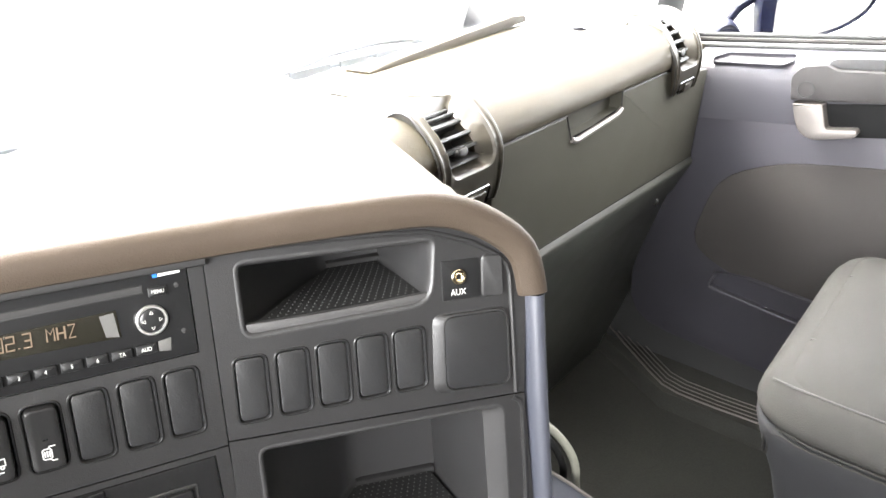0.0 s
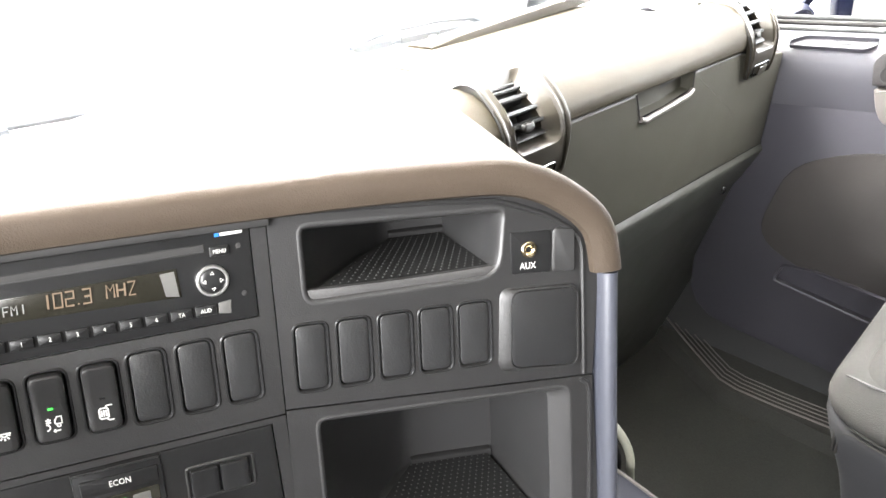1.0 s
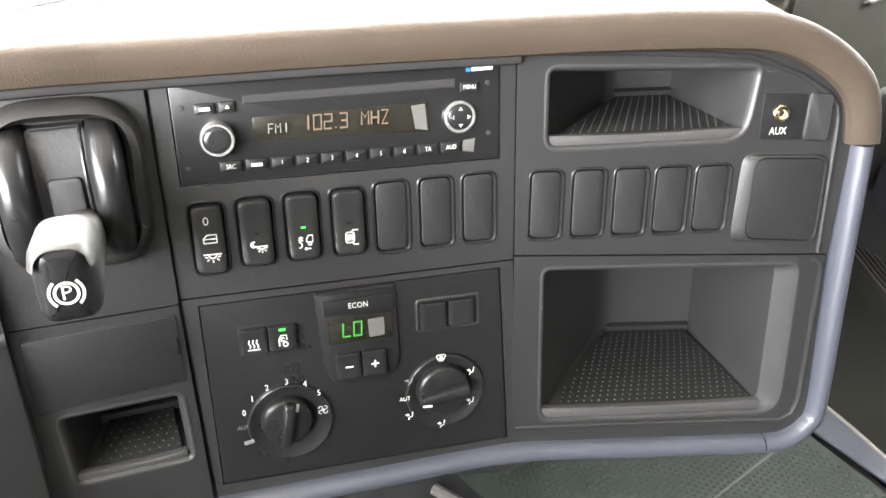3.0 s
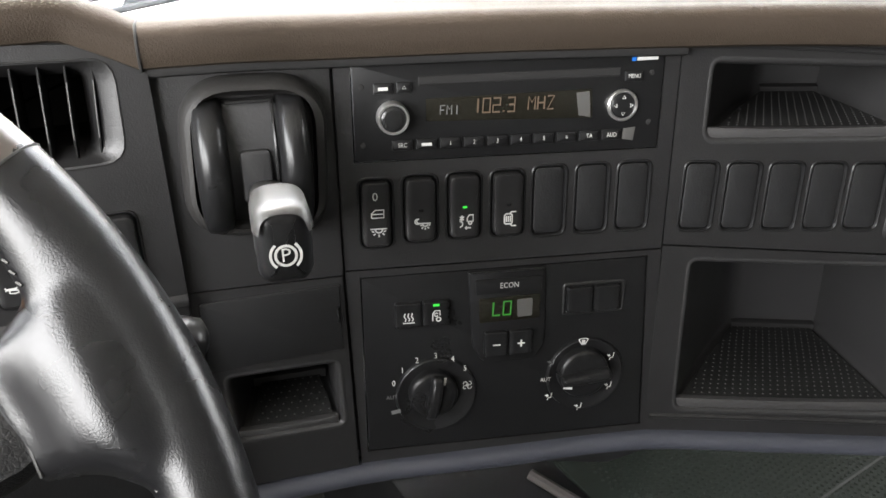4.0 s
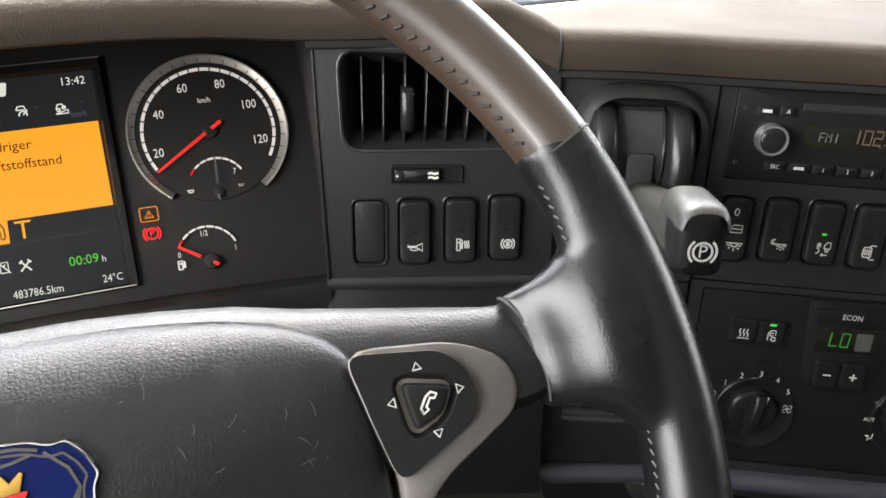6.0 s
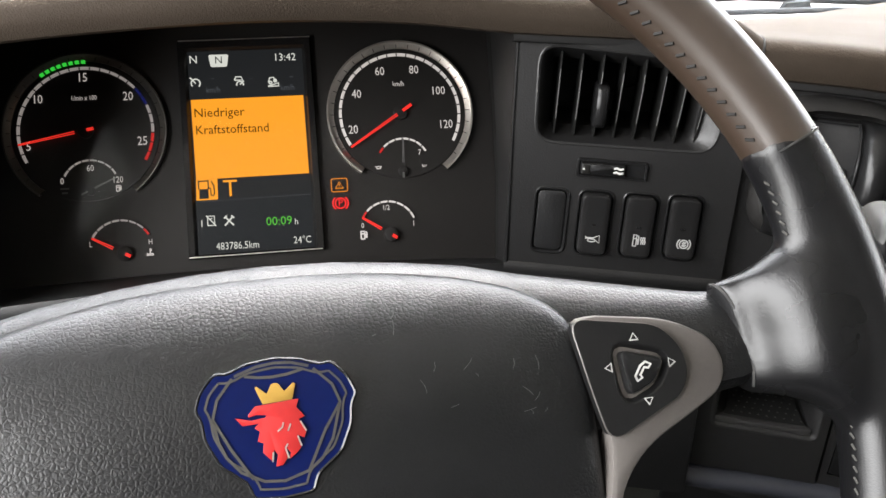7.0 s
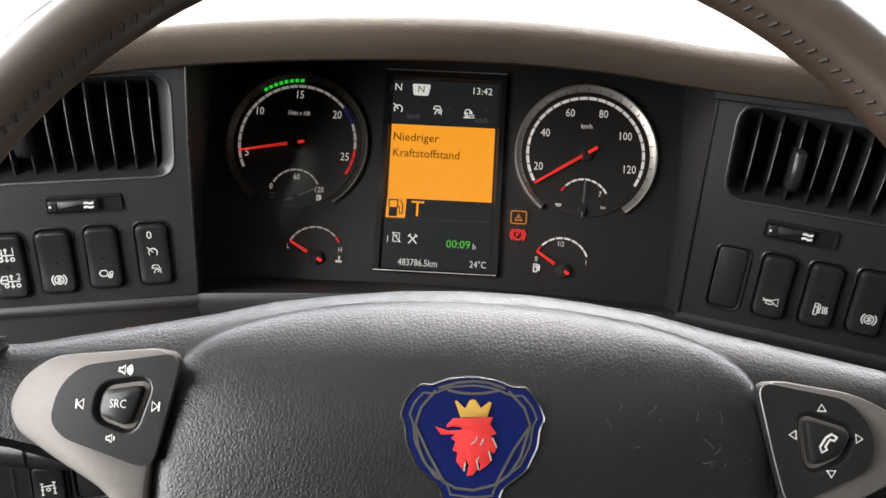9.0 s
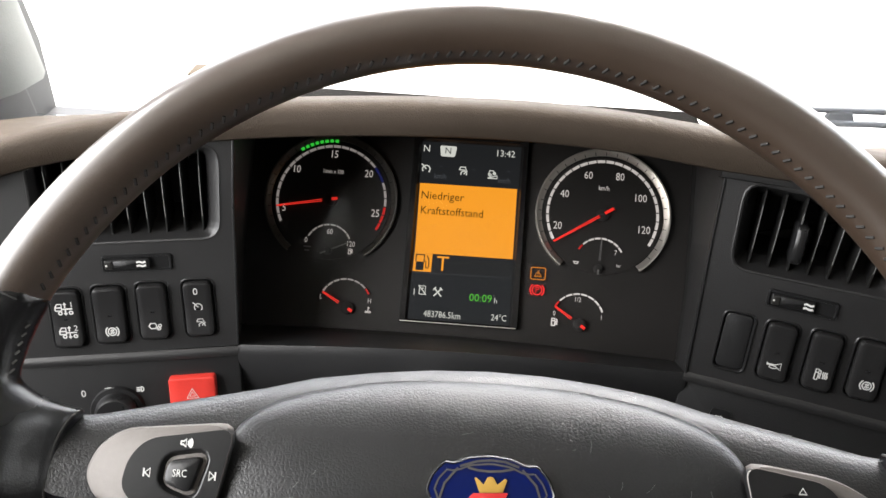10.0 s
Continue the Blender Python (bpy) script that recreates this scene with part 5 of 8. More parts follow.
pictogram("legend", "pump", 76.2, -67.3, 7, 0.0016, DIALWHITE, fue, 0.2)
needle(fue, 96, -68, 147, 24, 2.0, 8, 5)

bm = B_()
stroke(bm, rect(55 * K, -34.5 * K, 66.5 * K, -25 * K, 1.2 * K), 0.0007, 0.0012, closed=True)
icon(bm, "warn", 60.7, -29.8, 7.5, 0.0012, 0.15)
part("warning_lamp", bm, AMBERLAMP, cluster, "lit amber warning triangle")
bm = B_()
icon(bm, "parked", 60.8, -43, 12.5, 0.0012, 0.1)
lettering(bm, "P", 60.8, -43, 5.0, 0.0016)
part("parking_lamp", bm, REDLAMP, cluster, "lit red parking brake lamp")

lcd = thing("display", PA, "lit portrait colour display with orange fuel warning", "display")
bm = B_()
o, i = mm([(-48, -77.5), (48, -76), (46.5, 80.5), (-48.5, 79)]), mm([(-41, -74.5), (40.5, -73.5), (40, 72.5), (-41.5, 72)])
skin(bm, [[(x, y, 0) for x, y in o], [(x, y, 0.0035) for x, y in inset(o, 0.001)], [(x, y, 0.0035) for x, y in inset(i, -0.002)], [(x, y, 0.0008) for x, y in i]], True)
part("bezel", bm, GLOSS, lcd, "glossy black display frame")
for y in (79.2, -76.2):
    bm = B_()
    stroke(bm, [(-47 * K, y * K), (46 * K, (y + 1) * K)], 0.0007, 0.0036)
    part("bright_edge", bm, SILVERDIAL, lcd)
bm = B_()
prism(bm, i, 0, 0.0009)
scr = part("screen", bm, DISPLAY, lcd, "dark lit screen")
bm = B_()
prism(bm, mm([(-39.8, -20.6), (39.6, -19.8), (38.9, 37.6), (-40.6, 37.0)]), 0.0009, 0.0011)
part("message_field", bm, ORANGE, scr, "glowing orange message field")
bm = B_()
lettering(bm, "Niedriger", -21.3, 27.0, 6.4, 0.0016, 1.0)
part("message_line", bm, BROWNINK, scr)
bm = B_()
lettering(bm, "Kraftstoffstand", -12.6, 14.6, 6.4, 0.0016, 0.95)
part("message_line", bm, BROWNINK, scr)
bm = B_()
prism(bm, mm([(-40.4, -35.6), (-25.5, -35.4), (-25.2, -20.6), (-40.0, -20.7)]), 0.0009, 0.0011)
part("fuel_symbol", bm, ORANGE, scr, "orange fuel pump symbol")
bm = B_()
for pts in ([(-38.2, -34.6), (-31.8, -34.5), (-31.7, -27.6), (-38.1, -27.6)], [(-38.1, -22.4), (-31.6, -22.3), (-31.6, -21.4), (-38.1, -21.5)], [(-38.8, -27.6), (-37.9, -27.6), (-37.9, -21.4), (-38.8, -21.4)], [(-32.2, -27.6), (-31.3, -27.6), (-31.2, -21.3), (-32.1, -21.3)]):
    prism(bm, mm(pts), 0.0011, 0.0013)
stroke(bm, mm([(-31.5, -27.0), (-30.2, -27.2), (-30.0, -32.2), (-28.4, -32.6), (-27.6, -31.0), (-27.8, -25.6), (-29.6, -22.2)]), 0.0009, 0.0013)
part("fuel_symbol_lines", bm, DISPLAY, scr)
bm = B_()
prism(bm, mm([(-40.6, -73.8), (39.4, -72.8), (39.5, -36.6), (-40.2, -37.8)]), 0.0009, 0.001)
part("lower_field", bm, DISPLAYBAND, scr, "slightly lighter lower display field")
bm = B_()
lettering(bm, "T", -16.5, -28.5, 12, 0.0013, 1.0)
part("tank_letter", bm, ORANGE, scr)
for y in (-36.6,):
    bm = B_()
    stroke(bm, [(-40 * K, y * K), (39.7 * K, (y + 1.5) * K)], 0.0003, 0.0011)
    part("divider", bm, LCDDIM, scr)
for wd, x, y, h, mt, sq in (("N", -37.4, 66, 5.6, LCDWHITE, 1.0), ("13:42", 27.2, 66, 5.4, LCDWHITE, 0.95), ("00:09", 16.3, -53.5, 6.2, LCDGREEN, 0.95), ("h", 28.5, -54.5, 4.5, LCDWHITE, 0.9),
                            ("483786.5km", -13.5, -69.3, 5.2, LCDWHITE, 0.82), ("24°C", 32, -68, 5.0, LCDWHITE, 0.85), ("km/h", -24.5, 43.6, 4.4, LCDDIM, 0.8), ("km/h", 28, 43.6, 4.4, LCDDIM, 0.8), ("1", -37.5, -52.5, 5.2, LCDWHITE, 0.9)):
    words("readout", wd, x, y, h, 0.0013, mt, scr, sq)
bm = B_()
prism(bm, rounded(mm([(-25.5, 60.5), (-14, 60.5), (-12.6, 69.5), (-26.8, 69.5)]), 0.0015), 0.0009, 0.0011)
bx = part("gear_field", bm, LCDWHITE, scr)
words("gear_letter", "N", -19.7, 65.2, 5.2, 0.0013, DISPLAY, scr)
for kind, x, y in (("cruise", -36.5, 49.3), ("carcruise", -6, 48.8), ("descent", 18, 47.8)):
    pictogram("symbol", kind, x, y, 9.5, 0.0013, LCDWHITE, scr, 0.13)
for x, y in ((-24.5, 52), (2.5, 51), (31, 51.5)):
    bm = B_()
    stroke(bm, [((x - 1.2) * K, y * K), ((x + 1.2) * K, y * K)], 0.0004, 0.0012)
    part("dash_mark", bm, LCDDIM, scr)
pictogram("symbol", "nokey", -31.5, -50.5, 9.5, 0.0013, LCDWHITE, scr, 0.11)
pictogram("symbol", "hammers", -18.5, -51, 9.0, 0.0013, LCDWHITE, scr, 0.16)

# ---- radio ----
PR = PE @ pose(0, 0, -0.0012)
radio = thing("radio", PR, "black car radio with amber display and chrome knob", "radio")
bm = B_()
prism(bm, rounded(mm([(-74.3, 17), (108.3, 18), (108.5, 75.8), (-74.5, 72.4)]), 0.001), -0.01, 0.0008, 0.0006)
part("face_plate", bm, SATIN, radio)
bm = B_()
skin(bm, [[(x, y, 0.00095) for x, y in mm([(-37, 59.5), (82, 61.2), (82, 66.4), (-37, 64.6)])], [(x, y, 0.0014) for x, y in mm([(-36.6, 60), (81.6, 61.7), (81.6, 65.9), (-36.6, 64.1)])]], True, False, True)
part("disc_slot", bm, DIAL, radio, "dark disc slot")
bm = B_()
stroke(bm, [(-36 * K, 60.6 * K), (81 * K, 62.3 * K)], 0.0006, 0.0015)
part("slot_lip", bm, PANEL, radio)
bm = B_()
prism(bm, mm([(-33, 39.2), (66, 37.5), (65, 54.5), (-33, 52)]), 0.0008, 0.0013, 0.0003)
scr = part("display_window", bm, SCREEN, radio, "dark amber-lit display window")
bm = B_()
prism(bm, mm([(57.5, 39.2), (64.8, 38), (63.5, 53.2), (55.5, 52.6)]), 0.0013, 0.0015)
part("display_corner", bm, PATCH, scr, "pale matt corner of the display")
for wd, x, y, h, sq in (("FM1", -19.2, 45.4, 5.2, 0.9), ("102.3", 7.0, 47.2, 8.0, 0.82), ("MHZ", 35.0, 47.6, 7.6, 0.75)):
    segments("readout", wd, x, y, h, 0.0017, AMBER if wd != "FM1" else GREYINK, scr)


def knob_ring(ob, cx, cy, r, h, cap):
    b = B_()
    rings = []
    for rr, z in ((r, 0), (r, h * 0.75), (r - 0.7, h), (r - 1.5, h), (r - 1.9, h - 0.8)):
        rings.append([(x, y, z * K) for x, y in disc(cx * K, cy * K, rr * K, 40)])
    k = part("knob", skin(b, rings, True), CHROME, ob, "chrome ringed knob")
    b = B_()
    rings = []
    for rr, z in ((r - 1.7, h - 1.2), (r - 2.4, h - 0.5), (r - 5, h - 0.1)):
        rings.append([(x, y, z * K) for x, y in disc(cx * K, cy * K, rr * K, 40)])
    skin(b, rings, True, False, True)
    part("cap", b, cap, k)
    return k


knob_ring(radio, -52.3, 42.4, 9.2, 9.0, GLOSS)
k = knob_ring(radio, 84.2, 44.3, 9.4, 3.2, SATIN)
for kind, x, y in (("up", 84.2, 49.2), ("down", 84.2, 39.4), ("left", 79.3, 44.3), ("right", 89.1, 44.3)):
    pictogram("arrow", kind, x, y, 3, 0.0033, WHITE, k, 0.2)


def key(ob, name, x, y, w, h, text="", proud=1.6, bars=False, tall=2.6, material=None):
    b = B_()
    prism(b, rect((x - w / 2) * K, (y - h / 2) * K, (x + w / 2) * K, (y + h / 2) * K, 0.7 * K, 3), 0.0006, (0.8 + proud) * K, 0.0006)
    p = part(name, b, material or SATIN, ob)
    if bars:
        b = B_()
        stroke(b, [((x - w * 0.25) * K, y * K), ((x + w * 0.25) * K, y * K)], 0.0018, (0.85 + proud) * K)
        part("legend_bar", b, WHITE, p)
    elif text:
        words("legend", text, x, y, tall, (1.05 + proud) * K, WHITE, p, 0.8)
    return p


key(radio, "button", -57.2, 58.4, 11, 6, bars=True)
k = key(radio, "button", -45.4, 58.8, 8.5, 6)
pictogram("legend", "up", -45.4, 59, 3, 0.0027, WHITE, k, 0.2)
key(radio, "button", 90, 61.2, 11, 6, "MENU", tall=2.4)
for i, wd in enumerate(["SRC", "", "1", "2", "3", "4", "5", "6", "TA", "AUD"]):
    key(radio, "button", -46.9 + i * 13.92, 26.1 + i * 0.1, 12, 6.2, wd, bars=not wd)
bm = B_()
prism(bm, mm([(85.5, 24), (92.5, 22.8), (93.5, 31), (86, 30.2)]), 0.0008, 0.0014, 0.0002)
part("button_corner", bm, PATCH, radio)
bm = B_()
prism(bm, mm([(88.4, 69.6), (91, 69.6), (91, 72.6), (88.4, 72.6)]), 0.0008, 0.001)
part("maker_mark", bm, BLUEINK, radio, "small blue printed mark")
bm = B_()
prism(bm, mm([(91.6, 69.8), (104.5, 70.2), (104.5, 72.6), (91.6, 72.2)]), 0.0008, 0.001)
part("maker_bar", bm, WHITE, radio)
for x, y in ((-69.2, 59.5), (-69.2, 26.5), (101.5, 62.8), (101.8, 33.5)):
    bm = B_()
    prism(bm, disc(x * K, y * K, 1.7 * K, 14), 0.0008, 0.0012, 0.0002)
    part("release_hole", bm, DIAL, radio)

# ---- heater controls ----
PH = PE @ pose(0, 0, -0.001)
heat = thing("heater_control", PH, "black heater panel with two rotary knobs and green display", "heater control")
bm = B_()
prism(bm, rounded(mm([(-73.2, -176.2), (113.4, -176.6), (108.2, -53.4), (-73.6, -54.9)]), 0.001), -0.01, 0.0008, 0.0006)
part("face_plate", bm, SATIN, heat)
bm = B_()
o = rounded(mm([(1, -118), (36.5, -118), (42.5, -106), (41, -54.2), (-8.2, -54.8), (-5, -106)]), [0.008, 0.008, 0.004, 0.001, 0.001, 0.004])
prism(bm, o, 0.0006, 0.0032, 0.0014)
part("display_block", bm, SATIN, heat, "raised display block")
bm = B_()
prism(bm, rounded(mm([(-3.5, -70), (38.5, -69), (39, -59.5), (-4, -60)]), 0.0012), 0.0032, 0.0045, 0.0007)
ek = part("econ_button", bm, SATIN, heat)
words("legend", "ECON", 17.6, -64.4, 3.6, 0.0048, WHITE, ek, 0.85)
bm = B_()
prism(bm, rounded(mm([(-1, -89.5), (38, -88.5), (38.2, -72), (-1.5, -72.8)]), 0.001), 0.0032, 0.0037, 0.0003)
sc = part("display_window", bm, SCREEN, heat)
segments("readout", "LO", 14.0, -80, 9.0, 0.0041, DIMGREEN, sc)
bm = B_()
prism(bm, rounded(mm([(23.5, -87), (33, -86.5), (33, -74.5), (23, -75)]), 0.001), 0.0037, 0.004)
part("display_corner", bm, PATCH, sc, "pale matt corner of the display")
for x, wd in ((9.6, "-"), (25.6, "+")):
    bm = B_()
    bulge(bm, rect((x - 7.6) * K, -112.5 * K, (x + 7.6) * K, -95.5 * K, 0.002, 5), 0.0032, 0.0062, 0.001, 0.0006)
    bk = part("button", bm, SATIN, heat)
    bm = B_()
    stroke(bm, [((x - 2.4) * K, -104 * K), ((x + 2.4) * K, -104 * K)], 0.0011, 0.0068)
    if wd == "+":
        stroke(bm, [(x * K, -106.4 * K), (x * K, -101.6 * K)], 0.0011, 0.00685)
    part("legend", bm, WHITE, bk)
for x, kind, lamp in ((-45.8, "heat", None), (-28.6, "recirc", GREEN)):
    bm = B_()
    bulge(bm, rect((x - 8.4) * K, -88.2 * K, (x + 8.4) * K, -72 * K, 0.0016, 5), 0.0006, 0.0042, 0.001, 0.0006)
    bk = part("button", bm, SATIN, heat)
    pictogram("legend", kind, x, -81.3, 9, 0.0049, WHITE, bk, 0.1)
    if lamp:
        bm = B_()
        prism(bm, rect((x - 2) * K, -74.8 * K, (x + 2) * K, -73.4 * K), 0.0046, 0.005)
        part("lamp", bm, lamp, bk, "small lit green lamp")
bm = B_()
o = rect(53.5 * K, -90 * K, 95.5 * K, -67.5 * K, 3 * K)
skin(bm, [[(x, y, 0.0008) for x, y in o], [(x, y, 0.0016) for x, y in inset(o, 0.0008)], [(x, y, 0.0016) for x, y in inset(o, 0.0014)], [(x, y, 0.0006) for x, y in inset(o, 0.0022)]], True)
part("blank_surround", bm, PANEL, heat)
for x in (64.6, 82.6):
    bm = B_()
    bulge(bm, rect((x - 8.4) * K, -87.6 * K, (x + 8.4) * K, -70 * K, 0.002, 5), 0.0006, 0.0036, 0.001, 0.0005)
    part("blank_button", bm, SATIN, heat)


def rotary(cx, cy, r, ang, skirt, legends):
    """A turning knob with a raised grip across it and a dished skirt with legends round it."""
    b = B_()
    rings = []
    for rr, z in ((skirt + 4.5, 0.8), (skirt + 4, 2.6), (skirt + 3.2, 3.0), (skirt + 1, 2.4), (r + 3, 1.1), (r + 0.5, 0.9)):
        rings.append([(x, y, z * K) for x, y in disc((cx + 2.5) * K, (cy - 3) * K, rr * K, 48)])
    sk = part("skirt", skin(b, rings, True), SATIN, heat, "dished knob surround")
    b = B_()
    rings = []
    for rr, z in ((r, 0.8), (r, 7), (r - 0.8, 8.4), (r - 2, 9), (r - 6, 9.2)):
        rings.append([(x, y, z * K) for x, y in disc(cx * K, cy * K, rr * K, 40)])
    skin(b, rings, True, False, True)
    kn = part("knob", b, SATIN, heat)
    b = B_()
    c, s = math.cos(radians(ang)), math.sin(radians(ang))
    bulge(b, [(cx * K + x * c - y * s, cy * K + x * s + y * c) for x, y in rect(-3.6 * K, -(r - 0.6) * K, 3.6 * K, (r - 0.6) * K, 0.0022, 4)], 0.009, 0.0165, 0.002, -0.003)
    part("grip", b, SATIN, kn)
    return kn


kn = rotary(-31, -135.6, 15.6, -10, 22, [])
bm = B_()
stroke(bm, [(-24.6 * K, -128 * K), (-23.8 * K, -122.6 * K)], 0.0016, 0.0094)
part("pointer", bm, WHITE, kn)
for wd, x, y in (("AUT", -57.5, -137), ("0", -56, -127), ("1", -50.3, -118.2), ("2", -41, -112), ("3", -29, -109.8), ("4", -18, -113), ("5", -10, -120.5)):
    words("legend", wd, x, y, 3.0 if wd == "AUT" else 4.0, 0.0034, GREYINK if wd == "AUT" else WHITE, heat, 0.85)
pictogram("legend", "fan", -8.4, -132.8, 7, 0.0034, WHITE, heat, 0.1)
bm = B_()
stroke(bm, [(-58 * K, -148 * K), (-52 * K, -147 * K)], 0.0028, 0.0034)
part("legend_bar", bm, GREYINK, heat)
kn = rotary(68.8, -130.6, 17.0, 98, 22, [])
bm = B_()
stroke(bm, [(54.4 * K, -138.2 * K), (60.5 * K, -139 * K)], 0.0018, 0.0094)
part("pointer", bm, WHITE, kn)
for kind, x, y, mt in (("demist", 68.5, -108.5, WHITE), ("airflow", 88.4, -121, WHITE), ("airflow", 88, -143, WHITE), ("airflow", 68, -157, WHITE), ("airflow", 47, -147, WHITE), ("airflow", 47.6, -122, GREYINK)):
    pictogram("legend", kind, x, y, 7, 0.0034, mt, heat, 0.13)
words("legend", "AUT", 44, -134.5, 3.0, 0.0034, WHITE, heat, 0.85)

# ---- aux socket ----
aux = thing("aux_socket", PG, "black auxiliary socket plate with brass jack", "socket")
bm = B_()
prism(bm, rounded(mm([(157.6, 24.5), (186, 23.5), (186.2, 52), (157.4, 52.8)]), 0.001), 0, 0.0012, 0.0005)
plate = part("plate", bm, SATIN, aux)
bm = B_()
rings = [[(x, y, z * K) for x, y in disc(170 * K, 40.5 * K, rr * K, 28)] for rr, z in ((5.6, 1.2), (5.6, 2.6), (4.9, 3.2), (3.6, 3.2), (2.2, 2.2), (1.7, 0.5))]
skin(bm, rings, True, False, True)
part("jack", bm, BRASS, aux, "brass jack ring")
words("legend", "AUX", 169.3, 29.3, 4.6, 0.0015, WHITE, plate, 0.85)
bm = B_()
o = rounded(mm([(187.5, 22.5), (204, 22), (204, 53), (188.5, 53.5)]), 0.004)
skin(bm, [[(x, y, 0.0002) for x, y in o], [(x, y, 0.0005 + 0.2 * (x - 187.5 * K)) for x, y in inset(o, 0.0012)]], True, False, True)
part("thumb_relief", bm, PANEL, aux)

# ---- parking brake ----
brake = thing("parking_brake", PD, "black parking brake lever with silver grip in a rounded surround", "parking brake")
bm = B_()
o = rounded(mm([(-89, -27), (-10, -34), (-6, 58), (-85, 60)]), [0.026, 0.026, 0.03, 0.03], 8)
i = rounded(mm([(-78.5, -19), (-17, -22), (-14.5, 46.5), (-76.5, 48)]), [0.017, 0.017, 0.017, 0.017], 8)
rings = [[(x, y, 0.0004) for x, y in o], [(x, y, 0.0065) for x, y in inset(o, 0.001)], [(x, y, 0.0115) for x, y in inset(o, 0.004)], [(x, y, 0.0135) for x, y in inset(o, 0.007)], [(x, y, 0.0125) for x, y in inset(i, -0.005)], [(x, y, 0.008) for x, y in inset(i, -0.0015)], [(x, y, -0.002) for x, y in i], [(x, y, -0.03) for x, y in inset(i, 0.002)]]
skin(bm, rings, True, False, True)
part("surround", bm, COWL, brake, "rounded black lever surround", 60)
for cx, half in ((-70.0, 9.3), (-27.0, 9.2)):
    bm = B_()
    rings = []
    for k in range(13):
        q = math.pi * k / 12
        y, d, w = 11.0 - 37 * math.cos(q), 31 * math.sin(q) ** 0.75, 0.55 + 0.45 * math.sin(q) ** 0.6
        rings.append([((cx + a * half * w) * K, y * K, z * K) for a, z in ((-1, -6), (-0.97, d * 0.55), (-0.8, d * 0.85), (-0.4, d * 0.98), (0, d), (0.4, d * 0.98), (0.8, d * 0.85), (0.97, d * 0.55), (1, -6))])
    skin(bm, rings, True, True, True)
    part("cheek", bm, SATIN, brake, "smooth dark cheek beside the lever slot", 60)
bm = B_()
skin(bm, [[(x * K, y * K, n * K) for y, n in ((-22, 2), (0, 11), (20, 14), (36, 12), (45, 7), (47, -2))] for x in (-62, -48, -35)], False)
part("slot_cover", bm, DARK, brake)
bm = B_()
tube(bm, [(-36.6 * K, y * K, n * K) for y, n in ((-4, 16), (14, 21), (30, 20), (42, 14), (45.5, 9))], 0.0011, 8)
tube(bm, [(x * K, 45.6 * K, 9 * K) for x in (-60, -48, -36.6)], 0.0009, 8)
part("slot_edge", bm, SATIN, brake, "thin bright edge of the lever slot")
bm = B_()
prism(bm, rounded(mm([(-56, -8), (-39.5, -8), (-39.5, 21), (-56, 21)]), 0.003), 0.006, 0.0165, 0.002)
part("slot_block", bm, DARK, brake)
bm = B_()
rings = []
for n, y, w, h in ((-10, -8, 9.6, 9), (30, -5, 10.4, 11), (70, -1, 11.2, 13), (98, 3, 11.8, 15.5), (112, 5, 11.6, 16.5)):
    rings.append([((-43.5 + n * 0.012) * K + x, y * K + q, n * K) for x, q in rect(-w * K, -h * K, w * K, h * K, 0.0085, 6)])
skin(bm, rings, True, True, True)
lever = part("lever", bm, LEVERGREY, brake, "grey painted lever arm", 60)
bm = B_()
o = rounded(mm([(-53.6, -12.5), (-30.4, -12.5), (-29.6, 22.8), (-54.4, 22.8)]), [0.0075, 0.0075, 0.0105, 0.0105], 7)
rings = [[(x, y, z) for x, y in inset(o, d)] for z, d in ((0.1, 0.0012), (0.107, 0), (0.119, 0.0), (0.1235, 0.0012), (0.1262, 0.0038), (0.1272, 0.0075))]
skin(bm, rings, True, True, True)
cap = part("grip_cap", bm, SATIN, brake, "black grip with white parking symbol", 60)
bm = B_()
icon(bm, "parked", -42, 1.5, 14.4, 0.1275, 0.1)
lettering(bm, "P", -42, 1.5, 6.0, 0.1278)
part("parking_symbol", bm, WHITE, cap)
# bright saddle over the top of the grip
bm = B_()
arch = [p for p in inset(o, -0.0005) if p[1] > 0.011]
cx, cy = -0.042, 0.006
rings = [[(x, y, z) for x, y in arch] for z in (0.094, 0.112, 0.1195)]
for f, z in ((0.955, 0.1238), (0.87, 0.1266), (0.78, 0.1279)):
    rings.append([(cx + (x - cx) * (f + 0.04 if y < 0.014 else f), cy + (y - cy) * (0.5 + f / 2 if y < 0.012 else f), z) for x, y in arch])
skin(bm, rings, False)
part("top_plate", bm, SADDLE, cap, "bright silver top of the grip", 60)

# ---- lower controls under the left switch panel ----
PL2 = PC @ pose(0, 0, -0.004, -4, 0, 0)
haz = thing("hazard_button", PL2, "red hazard button with white triangle", "button")
bm = B_()
bulge(bm, rect(1 * K, -103 * K, 33 * K, -82 * K, 0.0025, 5), -0.001, 0.006, 0.0015, 0.0006)
part("key", bm, HAZARD, haz)
bm = B_()
stroke(bm, [(13 * K, -97 * K), (21 * K, -97 * K), (17 * K, -90 * K)], 0.0008, 0.0066, closed=True)
stroke(bm, [(15 * K, -95.6 * K), (19 * K, -95.6 * K), (17 * K, -92.2 * K)], 0.0006, 0.0066, closed=True)
part("triangle", bm, WHITE, haz)
lsw = thing("light_switch", PL2, "black rotary light switch with printed symbols", "switch")
bm = B_()
rings = [[(x, y, z * K) for x, y in disc(-36 * K, -106 * K, rr * K, 36)] for rr, z in ((19, 0), (18, 2), (15, 2.4), (14, 9), (12, 11))]
skin(bm, rings, True, False, True)
part("knob", bm, SATIN, lsw)
